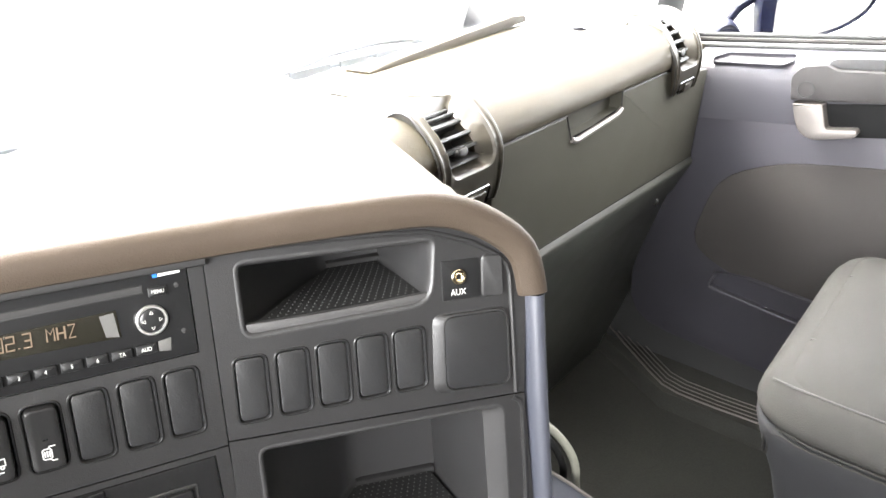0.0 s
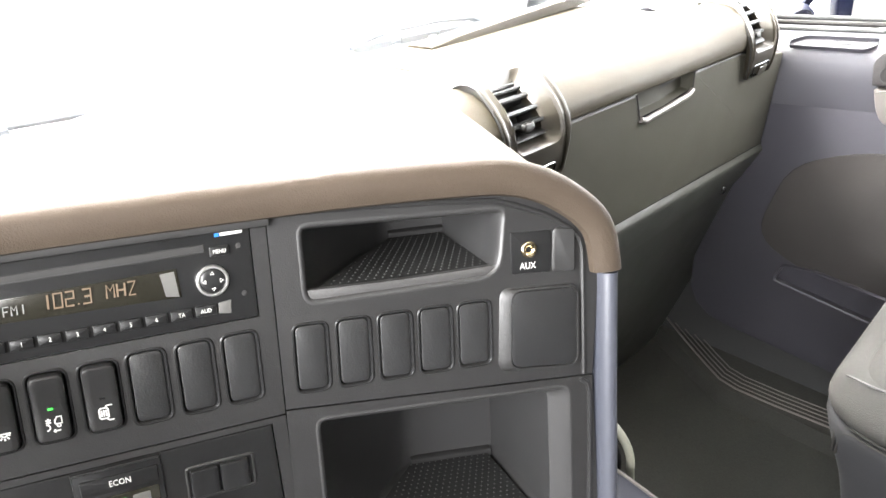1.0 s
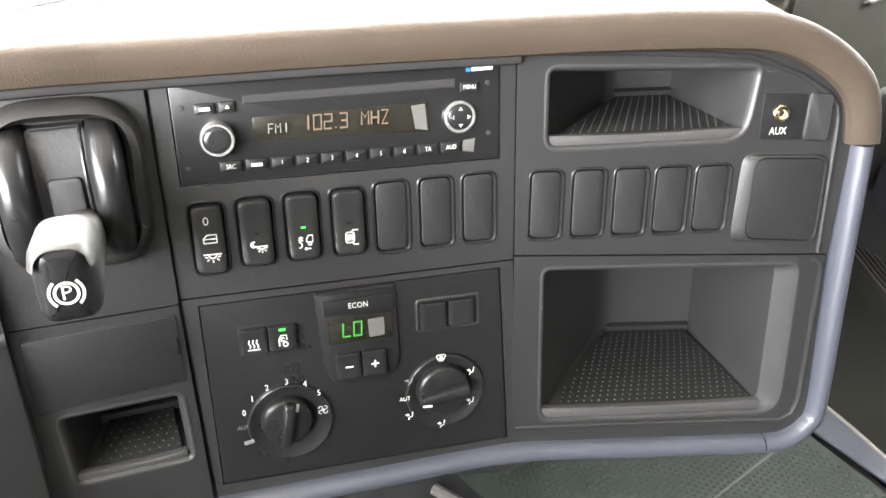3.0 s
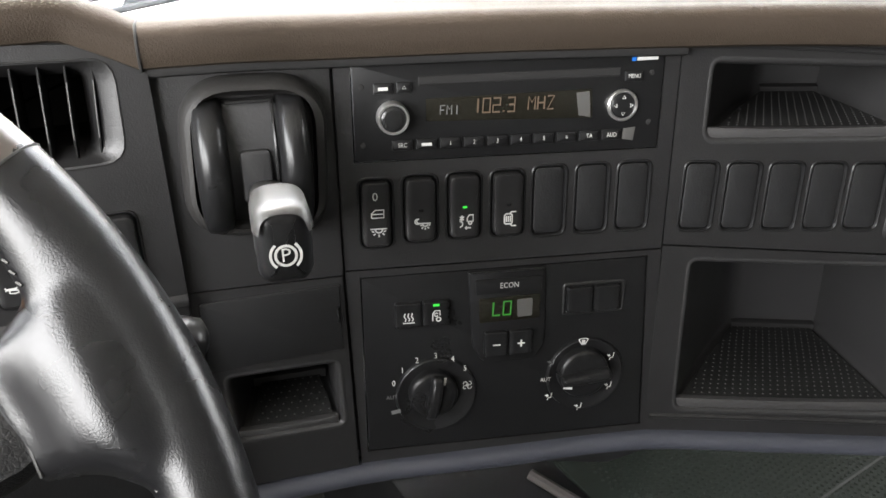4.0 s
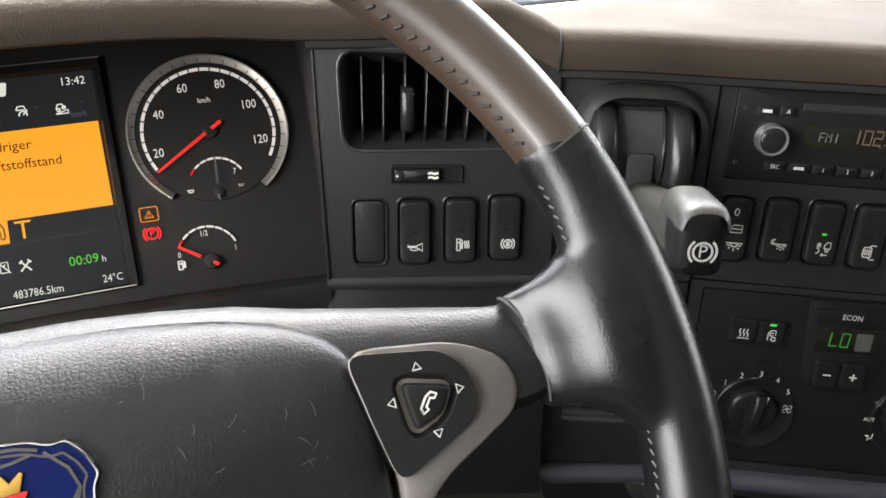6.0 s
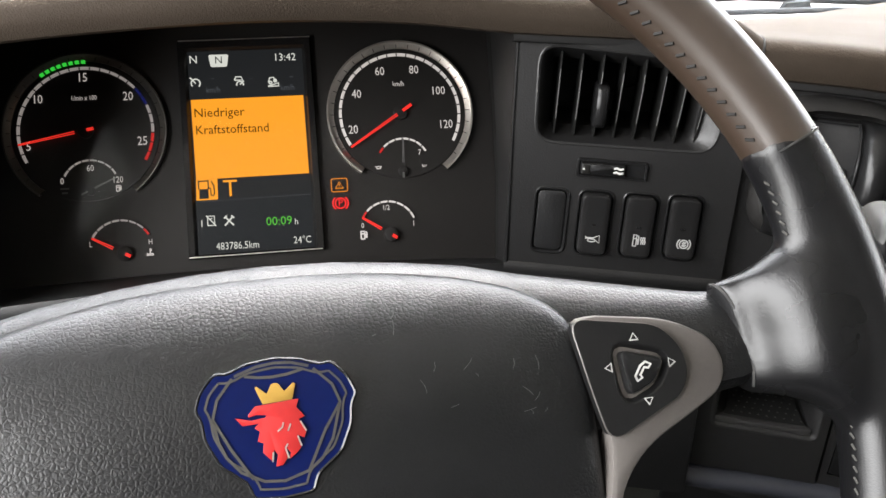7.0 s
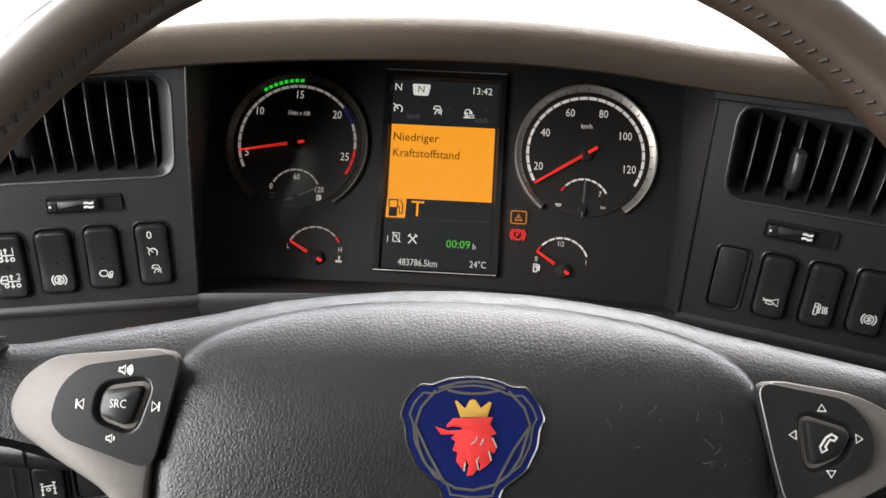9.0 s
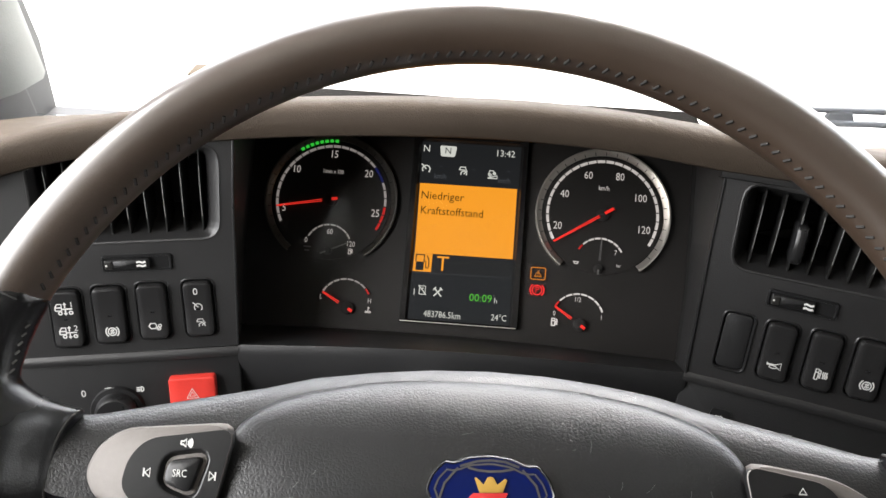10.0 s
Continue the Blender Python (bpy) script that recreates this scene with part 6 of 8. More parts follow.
pictogram("legend", "beam", -19, -90, 7, 0.001, WHITE, lsw, 0.14)
pictogram("legend", "sidelamps", -40, -88.5, 7, 0.001, WHITE, lsw, 0.1)
words("legend", "0", -57.5, -91, 5, 0.001, WHITE, lsw)
rocker(PL2, -59, -187, 20, 26, [("difflock", 0, -2, 11)], "black switch with differential lock pictogram", "", proud=3)
blank_switch(PL2, -32, -187, 20, 26, "")
bm = B_()
stroke(bm, mm([(-82, -212), (4, -212), (4, -168), (-82, -168)]), 0.0009, 0.0002, closed=True)
bmesh.ops.transform(bm, matrix=PL2, verts=bm.verts)
part("panel_joint", bm, DIAL, dash)
PR2 = PB @ pose(0, 0, -0.004, -4, 0, 0)
ob = thing("symbol_plate", PR2, "white printed lamp and book symbols on the knee panel", "symbols")
bm = B_()
prism(bm, rounded(mm([(-18, -88), (-3, -88), (-4, -76), (-17, -76)]), 0.003), -0.001, 0.0008, 0.0004)
part("lamp_recess", bm, SATIN, ob)
pictogram("legend", "beam", -11, -82, 7, 0.0012, WHITE, ob, 0.14)
pictogram("legend", "book", 32, -84, 9, 0.0006, WHITE, ob, 0.14)


# ---- steering wheel ----
wheel = thing("steering_wheel", PW, "black leather truck steering wheel with grey brown upper grip", "steering wheel")
RIM, TUBE = 209, 14.2


def rim_arc(a0, a1, n, swell=0.0, squash=1.0):
    b = B_()
    rings = []
    for i in range(n + 1):
        t = i / n
        a = radians(a0 + (a1 - a0) * t)
        r = TUBE * (1 + swell * math.sin(math.pi * t))
        c, s = math.cos(a), math.sin(a)
        ring = []
        for k in range(28):
            q = 2 * math.pi * k / 28
            rr = RIM + r * math.cos(q) * 0.94 * squash
            ring.append((rr * c * K, rr * s * K, r * math.sin(q) * K))
        rings.append(ring)
    return skin(b, rings, True, True, True)


def t_shape(a):
    """How far the side section broadens towards its spoke, 0 to 1, at an angle in degrees."""
    return math.exp(-((a - 8) / 11) ** 2.5) if a > 8 else math.exp(-((8 - a) / 8) ** 4)


part("upper_grip", rim_arc(24.6, 155.4, 60), GRIP, wheel, "worn dark brown leather grip")
part("lower_grip", rim_arc(205, 335, 50), GRIP, wheel)
for s in (1, -1):
    # side sections, which broaden into the spokes
    b = B_()
    rings = []
    for i in range(53):
        t = i / 52
        a = 25.8 - 52.4 * t
        wide = t_shape(a)
        inner = 14.2 + 7 * wide
        ar = radians(a)
        c, sn = math.cos(ar), math.sin(ar)
        ring = []
        for k in range(30):
            q = 2 * math.pi * k / 30
            ex = math.cos(q)
            rr = RIM + (13.6 * ex if ex > 0 else inner * ex)
            z = 14.4 * math.sin(q) * (1 if ex > -0.2 else 1 - 0.35 * wide * min(1, -ex))
            ring.append((s * rr * c * K, rr * sn * K, z * K))
        rings.append(ring)
    skin(b, rings, True, True, True)
    # the leather flares from the rim into the spoke
    rings = []
    for u, v0, v1, z0, z1, bow in ((162, 1.5, 42.6, -26, -8.4, 8), (164, 1.5, 42.6, -26, -7.6, 7.6), (168, 1, 43.4, -24.5, -4, 6.4), (172, 0.4, 44.6, -22.5, 0.6, 5.2), (177, -0.8, 47.2, -20, 5.4, 4), (183, -3, 51.8, -17, 9.4, 2.4), (189, -7, 58.8, -14, 11.8, 0.8), (194, -12, 67, -12, 12.6, 0), (199, -18, 76, -10, 12.8, 0)):
        vc, hv, zc, hz = (v0 + v1) / 2, (v1 - v0) / 2, (z0 + z1) / 2, (z1 - z0) / 2
        ring = []
        for k in range(28):
            q = 2 * math.pi * k / 28
            c, sn = math.cos(q), math.sin(q)
            f = math.copysign(abs(c) ** 0.6, c)
            ring.append((s * (u + bow * (1 - max(0.0, f + 0.3) ** 2 / 1.69)) * K, (vc + hv * f) * K, (zc + hz * math.copysign(abs(sn) ** (0.6 + 0.35 * min(1, (u - 162) / 20)), sn)) * K))
        rings.append(ring)
    skin(b, rings, True, True, True)
    side_grip = part("side_grip", b, WHEEL, wheel, "smooth black leather side section")
    blend = side_grip.modifiers.new("blend", 'REMESH')
    blend.mode, blend.voxel_size, blend.use_smooth_shade = 'VOXEL', 0.0016, True
    ease = side_grip.modifiers.new("ease", 'SMOOTH')
    ease.factor, ease.iterations = 0.5, 14
    # seam lines where the leathers meet
    for a in (24.5, -25.2):
        b = B_()
        ar = radians(a)
        c, sn = math.cos(ar), math.sin(ar)
        tube(b, [(s * (RIM + 13.5 * math.cos(q)) * c * K, (RIM + 13.5 * math.cos(q)) * sn * K, 14.35 * math.sin(q) * K) for q in [2 * math.pi * k / 20 for k in range(20)]], 0.00045, 5, True)
        part("seam", b, SEAM, side_grip)
    b = B_()
    for i in range(44):
        a = 22.5 - 46 * i / 43
        wide = t_shape(a)
        if wide > 0.55:
            continue
        rr = RIM - (14.2 + 7 * wide) * 0.982
        ar, br = radians(a), radians(a - 0.55)
        tube(b, [(s * rr * math.cos(ar) * K, rr * math.sin(ar) * K, 0.0032), (s * (rr + 0.4) * math.cos(br) * K, (rr + 0.4) * math.sin(br) * K, 0.0044)], 0.00045, 5)
    tagged(part("stitching", b, THREAD, side_grip), kind="stuff")
stitch = B_()
for i in range(80):
    a = 27 + 126 * i / 79
    ends = []
    for q, d in ((2.64, -0.24), (2.84, 0.24)):
        rr = RIM + 14.3 * 0.94 * math.cos(q)
        ends.append((rr * math.cos(radians(a + d)) * K, rr * math.sin(radians(a + d)) * K, 14.3 * math.sin(q) * K))
    tube(stitch, ends, 0.0007, 5)
tagged(part("stitching", stitch, GRIPTHREAD, wheel), kind="stuff")

# hub pad: a crowned shield
HUBX = 4.5
top = [(-90, 48), (-70, 55), (-45, 60.5), (-15, 63.5), (15, 63.8), (45, 61), (75, 55.5), (96, 48)]
hub = [(-102.5, 36), (-105, 0), (-104, -35), (-96, -75), (-70, -100), (0, -106), (75, -100), (104, -75), (112, -35), (112.5, 0), (110, 36)]
hub_pts = rounded(mm(hub + top[::-1]), 0.01, 4)


b = B_()
cx, cy = HUBX * K, -0.015
edge = inset(hub_pts, 0.0045)
rings = []
# a broad crown that falls away over the upper third, tight edges at the sides


def crown_drop(y):
    return 0.0215 * max(0.0, min(1.05, (y - 0.01) / 0.052)) ** 2


for d, z in ((0.0, -0.026), (0.0, -0.0165), (0.0006, -0.0139), (0.002, -0.0121), (0.0045, -0.0108)):
    rings.append([(x, y, z - crown_drop(y)) for x, y in inset(hub_pts, d)])
for f, z in ((0.97, -0.0101), (0.93, -0.0095), (0.88, -0.009), (0.82, -0.0085), (0.75, -0.008), (0.66, -0.0076), (0.56, -0.0071), (0.44, -0.0067), (0.3, -0.0064), (0.12, -0.0062)):
    ring = []
    for x, y in edge:
        u, v = cx + (x - cx) * f, cy + (y - cy) * f
        ring.append((u, v, z - crown_drop(v)))
    rings.append(ring)
skin(b, rings, True, False, True)
pad = part("hub_pad", b, HUB, wheel, "scuffed black grained hub pad")
# crossbar behind the pad, reaching out to the rim
for s in (1, -1):
    b = B_()
    rings = []
    for u, v0, v1, z0, z1 in ((0, -20, 67.5, -42, -20), (25, -20, 66.7, -42, -20), (50, -20, 64.2, -42, -20), (75, -20, 60.4, -41, -19), (95, -16, 55, -38, -17), (120, -8, 49.4, -34, -13.5), (140, -2, 44.8, -29, -11.5), (158, 3, 40.6, -25, -10), (166, 4, 39.6, -23, -9.4), (176, 8, 38, -20, -9)):
        x = s * u + HUBX * (1 - abs(u) / 190)
        h = (v1 - v0)
        ring = []
        for fy, fz in ((0.0, 0.3), (0.03, 0.75), (0.12, 1), (0.35, 1.01), (0.48, 0.98), (0.58, 0.92), (0.68, 0.83), (0.77, 0.71), (0.85, 0.57), (0.92, 0.41), (0.97, 0.25), (1.0, 0.05), (0.95, 0), (0.1, 0)):
            ring.append((x * K, (v0 + h * fy) * K, (z0 + (z1 - z0) * fz) * K))
        rings.append(ring)
    skin(b, rings, True, True, True)
    spoke = part("spoke", b, HUB, wheel, "black leather spoke")
    b = B_()
    edge_line = []
    for k in range(25):
        q = math.pi * (0.02 + 0.8 * k / 24)
        f = math.copysign(abs(math.cos(q)) ** 0.6, math.cos(q))
        edge_line.append((s * (162.6 + 8 * (1 - max(0.0, f + 0.3) ** 2 / 1.69)) * K, (22 + 19.8 * f) * K, (-17.3 + 8.3 * math.sin(q) ** 0.55) * K))
    tube(b, edge_line, 0.0006, 5)
    part("seam", b, SEAM, spoke)
    # silver inlay with the button pod
    if s > 0:
        inlay = [(106.5, 36.5), (142, 31.5), (157, 23), (160.5, 13), (157, 4.5), (145, -2), (127, -11), (116, -24), (111, -50), (106, -50), (115, -8)]
        pod = [(104.8, 34.8), (136, 29.6), (143.2, 21), (144.6, 12.4), (141, 5.2), (113.6, -7.6), (109.5, 10)]
        core = [(120.2, 22.6), (136, 18.2), (131.5, 10.5), (121.8, 6.6)]
        marks = [("up", 126.4, 26.4, 4.2), ("right", 138.8, 16.4, 4.2), ("down", 128.6, 4.4, 4.2), ("left", 116, 17, 4.2)]
    else:
        inlay = [(-98.5, 40.4), (-106, -8), (-99, -50), (-104, -50), (-108, -24), (-118, -10), (-138, 1), (-152, 10), (-155.5, 18), (-152, 28), (-142, 36)]
        pod = [(-96.3, 38.2), (-103.3, -1.8), (-134, 8), (-139, 13.5), (-137.5, 24.5), (-130.5, 32.6)]
        core = [(-107.5, 26.8), (-111.5, 12.4), (-122, 16), (-121, 24.5)]
        marks = [("speaker", -114.5, 31.6, 5), ("skip", -103.2, 19.5, 4.6), ("quiet", -117.5, 8.4, 4.4), ("back", -129, 19.6, 4.6)]
    pts = mm(inlay)
    if sum(a[0] * c[1] - c[0] * a[1] for a, c in zip(pts, pts[1:] + pts[:1])) < 0:
        pts = pts[::-1]
    pts = rounded(pts, 0.009, 4)
    b = B_()
    prism(b, pts, -0.03, -0.0085, 0.002)
    part("inlay", b, TRIM, wheel, "warm silver spoke inlay")
    pts = mm(pod)
    if sum(a[0] * c[1] - c[0] * a[1] for a, c in zip(pts, pts[1:] + pts[:1])) < 0:
        pts = pts[::-1]
    pts = rounded(pts, 0.006, 5)
    cpts = mm(core)
    if sum(a[0] * c[1] - c[0] * a[1] for a, c in zip(cpts, cpts[1:] + cpts[:1])) < 0:
        cpts = cpts[::-1]
    cpts = rounded(cpts, 0.003, 4)
    b = B_()
    sheet(b, pts, [inset(cpts, -0.0032)], -0.012, -0.0062)
    podo = part("button_pod", b, SATIN, wheel, "black wheel button pod")
    b = B_()
    tube(b, [(x, y, -0.0072) for x, y in inset(pts, 0.0002)], 0.0005, 5, True)
    part("bright_edge", b, TRIM, podo)
    pts = cpts
    b = B_()
    skin(b, [[(x, y, -0.0061) for x, y in inset(pts, -0.0035)], [(x, y, -0.0063) for x, y in inset(pts, -0.0029)], [(x, y, -0.0094) for x, y in inset(pts, -0.001)], [(x, y, -0.0096) for x, y in inset(pts, 0.001)]], True)
    part("button_rim", b, SATIN, podo, "dished surround of the centre button")
    b = B_()
    prism(b, pts, -0.0096, -0.0046, 0.0012)
    cb = part("centre_button", b, SATIN, podo)
    cx, cy = sum(p[0] for p in core) / 4, sum(p[1] for p in core) / 4
    if s > 0:
        pictogram("legend", "phone", cx, cy, 8, -0.0044, WHITE, cb, 0.13)
    else:
        words("legend", "SRC", cx, cy, 2.9, -0.0042, WHITE, cb, 0.8)
    for kind, x, y, sz in marks:
        pictogram("legend", kind, x, y, sz, -0.006, WHITE, podo, 0.17)

# emblem on the hub pad: plain coloured shapes in a blue shield
b = B_()
SH = [(-3.8, -9.5), (-5.2, -4.5), (-13, 1.5), (-17.2, 10), (-17.8, 16.2), (-19.6, 19.3), (-17.5, 25.5), (-12.5, 31), (-8.8, 30.2), (-3.5, 32.6), (6, 33.7), (14.5, 32.6), (20, 30.2), (24, 31), (29, 25.5), (31.6, 19.3), (29.6, 16.2), (29, 10), (25, 1.5), (17, -4.5), (15.6, -9.5), (6, -10.5)]
SH = [(6 + (x - 6) * 1.0, y) for x, y in SH]
shield = rounded(mm(SH[::-1]), 0.002, 3)
emb = part("emblem", skin(b, [[(x, y, -0.0109) for x, y in shield], [(x, y, -0.0059) for x, y in shield], [(x, y, -0.0050) for x, y in inset(shield, 0.0006)], [(x, y, -0.0054) for x, y in inset(shield, 0.0013)]], True), GLOSS, pad, "dark-edged blue shield emblem")
b = B_()
prism(b, inset(shield, 0.0008), -0.0074, -0.0053)
part("enamel", b, ENAMEL, emb, "deep blue enamel field")
b = B_()
stroke(b, inset(shield, 0.0034), 0.0007, -0.0052, closed=True)
part("shield_line", b, DIALGREY, emb)
LINES = [[(-6.4, 28.8), (0.4, 31.0), (5.8, 31.6), (11.2, 31.2), (16.7, 29.5)], [(-3.3, 28.4), (0.6, 27.6), (5.1, 27.3), (10, 27.7), (15.0, 28.8)], [(-7.1, 28.2), (-12.1, 22.1), (-13.8, 16.3), (-9.1, 6.9), (-3.0, -3.0)], [(18.0, 28.6), (23.5, 22.9), (25.5, 17.2), (20.1, 9.2), (14.0, -2.6)],
         [(-13.8, 16.3), (-12.6, 9.5), (-10.5, 4.4), (-6.4, -0.6), (0.4, -4.1), (6.5, -4.7), (14.0, -2.6), (18.4, 0.6), (22.2, 6.2), (25.5, 17.2)]]
for line in LINES:
    b = B_()
    stroke(b, mm(line), 0.0009, -0.0051)
    part("shield_line", b, DIALGREY, emb)
b = B_()
blob = [(1.4, 19.0), (-0.8, 18.9), (-3.0, 16.6), (-3.1, 15.7), (-0.6, 16.2), (2.4, 15.8), (2.1, 15.1), (-2.3, 14.7), (-7.1, 16.0), (-5.0, 13.3), (0.1, 13.5), (-1.5, 12.3), (0.1, 11.0), (-0.8, 8.2), (0.9, 7.4), (0.5, 4.6), (3.0, 1.7), (3.9, 5.1), (4.9, 3.4), (4.1, -0.1), (6.2, 0.1), (8.0, 2.4), (7.2, 5.8), (8.9, 3.6), (8.4, 1.6), (11.0, 3.5), (12.6, 5.3), (11.2, 8.7), (13.4, 7.6), (14.4, 9.9), (12.1, 13.4), (14.1, 14.1), (11.7, 17.2), (12.7, 19.6), (10.9, 19.6)]
prism(b, mm(blob), -0.0054, -0.0046, 0.0001)
part("red_shape", b, REDENAMEL, emb, "plain red enamel shape")
for line in ([(3.2, 1.4), (3.6, 4.4)], [(8.2, 2.0), (7.4, 5.2), (8.2, 6.4)], [(12.4, 5.2), (11.4, 8.4)], [(14.2, 9.6), (12.6, 12.8)], [(5.4, 10.4), (7, 11.6), (7.4, 13)], [(8.6, 10.2), (9.6, 12.4)]):
    b = B_()
    stroke(b, mm(line), 0.0005, -0.00455)
    part("bright_line", b, SILVERDIAL, emb)
b = B_()
crown = [(1.6, 19.2), (-0.5, 24.6), (0.1, 24.9), (3.1, 22.3), (4.6, 25.1), (5.7, 25.4), (6.8, 25.1), (8.5, 22.5), (11.4, 24.9), (12.2, 24.4), (10.7, 19.7)]
prism(b, mm(crown[::-1]), -0.0054, -0.0045, 0.0001)
part("gold_shape", b, GOLD, emb, "plain gold enamel shape")
# scuffs on the pad
b = B_()
random.seed(5)
for cx, cy, n in ((62, 22, 5), (88, 8, 7), (-75, 22, 4), (30, 47, 3), (-10, 50, 2), (40, 34, 3)):
    for _ in range(n):
        x, y, a, l = cx + random.gauss(0, 7), cy + random.gauss(0, 5), random.uniform(0.2, 2.4), random.uniform(1, 5)
        z = -0.0061 - 0.003 * ((x - 4.5) / 105) ** 2 - crown_drop(y * K)
        stroke(b, [(x * K, y * K), ((x + l * 0.5 * math.cos(a) + 0.4) * K, (y + l * 0.5 * math.sin(a)) * K), ((x + l * math.cos(a)) * K, (y + l * math.sin(a)) * K)], 0.00013, z)
tagged(part("scuff_marks", b, SCUFF, pad), kind="stuff")

# column and stalk
col = thing("steering_column", Matrix(), "black steering column housing behind the wheel", "steering column")
b = B_()
o = PW @ Vector((0, -0.005, -0.04))
ax = PW.to_3x3() @ Vector((0, 0, -1))
rings = []
for d, r in ((0.0, 0.045), (0.03, 0.06), (0.1, 0.065), (0.25, 0.07)):
    c = o + ax * d
    rings.append([c + PW.to_3x3() @ Vector((r * math.cos(q), r * 0.85 * math.sin(q), 0)) for q in [2 * math.pi * k / 20 for k in range(20)]])
skin(b, rings, True, True, True)
part("housing", b, PLASTIC, col)
b = B_()
path = [(0.09, -0.285, 0.985), (0.17, -0.268, 1.008), (0.2, -0.264, 1.02), (0.222, -0.2625, 1.032), (0.24, -0.262, 1.0385), (0.2575, -0.262, 1.0395)]
tube(b, path, [0.006, 0.007, 0.0085, 0.0105, 0.0115, 0.0115], 14, False, 0.8)
st = part("stalk", b, KEY, col, "black control stalk with white symbol", 60)
b = B_()
tube(b, [(0.2583, -0.262, 1.0395), (0.262, -0.262, 1.039), (0.266, -0.262, 1.0375), (0.2685, -0.262, 1.0355)], [0.0117, 0.0117, 0.0105, 0.006], 14, False, 0.85)
part("stalk_end", b, SATIN, st, "", 60)
b = B_()
icon(b, "demist", 0, 0, 8, 0.0, 0.1)
bmesh.ops.transform(b, matrix=basis((0.241, -0.2722, 1.0452), -12, 42) @ pose(0, 0, 0.0, 0, 0, -40), verts=b.verts)
part("legend", b, WHITE, st)

b = B_()
tube(b, [(-0.02, -0.275, 0.99), (-0.12, -0.256, 0.962), (-0.17, -0.251, 0.953), (-0.2, -0.25, 0.951), (-0.26, -0.25, 0.953), (-0.3, -0.25, 0.953)], [0.007, 0.008, 0.0095, 0.0105, 0.011, 0.009], 14, False, 0.85)
lst = part("stalk", b, KEY, col, "dark ribbed turn signal stalk", 60)
for x in (-0.209, -0.243):
    b = B_()
    tube(b, [(x, -0.25 + 0.0098 * math.cos(q), 0.9515 + 0.0108 * math.sin(q)) for q in [2 * math.pi * k / 16 for k in range(16)]], 0.0007, 5, True)
    part("ring", b, DIAL, lst)

# ---- passenger side of the dash ----
pdash = thing("passenger_dash", Matrix(), "passenger side dashboard with soft taupe top and grey front", "dashboard")
PROF = [(-0.14, 1.0195), (-0.1455, 1.0235), (-0.1462, 1.029), (-0.143, 1.038), (-0.131, 1.049), (-0.115, 1.058), (-0.095, 1.0625), (-0.07, 1.062), (-0.03, 1.052), (0.05, 1.03), (0.15, 1.003), (0.2, 0.995)]


def roll_x(name, x0, x1, prof, material, label="", s0=0.0, s1=0.0, n=10, rise=0.0):
    """A pad along x; s0 and s1 slant its ends, in metres of x for each metre of y."""
    rings = []
    for i in range(n + 1):
        t = i / n
        rings.append([(x0 + s0 * (y + 0.155) + (x1 + s1 * (y + 0.155) - x0 - s0 * (y + 0.155)) * t, y, z + rise * max(0.0, (t - 0.55) / 0.45) ** 2 * max(0.0, min(1.0, (z - 1.02) / 0.03))) for y, z in prof])
    return part(name, skin(B_(), rings, False), material, pdash, label)


SHELF = [(0.2, 0.995), (0.235, 0.994), (0.31, 0.986), (0.44, 0.872)]
FAR = 0.85
roll_x("top_pad", 1.066, 1.577, PROF, LEATHER_PASS, "soft taupe roll over the glovebox", 0.25, FAR, 20, 0.014)
roll_x("top_pad", 0.84, 0.949, [(-0.15, 1.0)] + PROF, LEATHER_PASS, "", 0.25, 0.25)
roll_x("top_pad", 0.86, 1.06, [(-0.058, 1.03), (-0.05, 1.055), (-0.03, 1.052)] + PROF[9:], LEATHER_PASS, "", 0.0, 0.25)
roll_x("top_pad", 1.577, 1.89, [(-0.012, 1.03), (-0.002, 1.058), (0.03, 1.05), (0.15, 1.01), (0.2, 0.995)], LEATHER_PASS, "", FAR, 0.0)
roll_x("end_pad", 1.706, 1.89, [(-0.098, 0.96), (-0.104, 0.984), (-0.102, 0.998), (-0.092, 1.012), (-0.07, 1.02), (-0.04, 1.026), (-0.01, 1.03), (0.06, 1.03)], LEATHER_PASS, "soft pad between the end vent and the door", FAR, 0.0)
roll_x("rear_shelf", 0.9, 1.89, SHELF, LEATHER_PASS, "pad sloping down to the windscreen")
b = B_()
path = [(1.28 + 0.061 * k, 0.236 + 0.0075 * k, (0.0015, 0.006, 0.0075, 0.0085, 0.0095, 0.0105, 0.0115, 0.0125, 0.0135, 0.0135, 0.008)[k]) for k in range(11)]
rings = [[(x, y - 0.002, 0.99), (x, y, 0.994 + h * 0.8), (x, y + 0.002, 0.995 + h), (x, y + 0.006, 0.9955 + h), (x, y + 0.05, 0.992 + h * 0.2), (x, y + 0.06, 0.98)] for x, y, h in path]
skin(b, rings, False, True, True)
part("defroster_lip", b, LEATHER_PASS, pdash, "raised taupe lip of the defroster outlet")
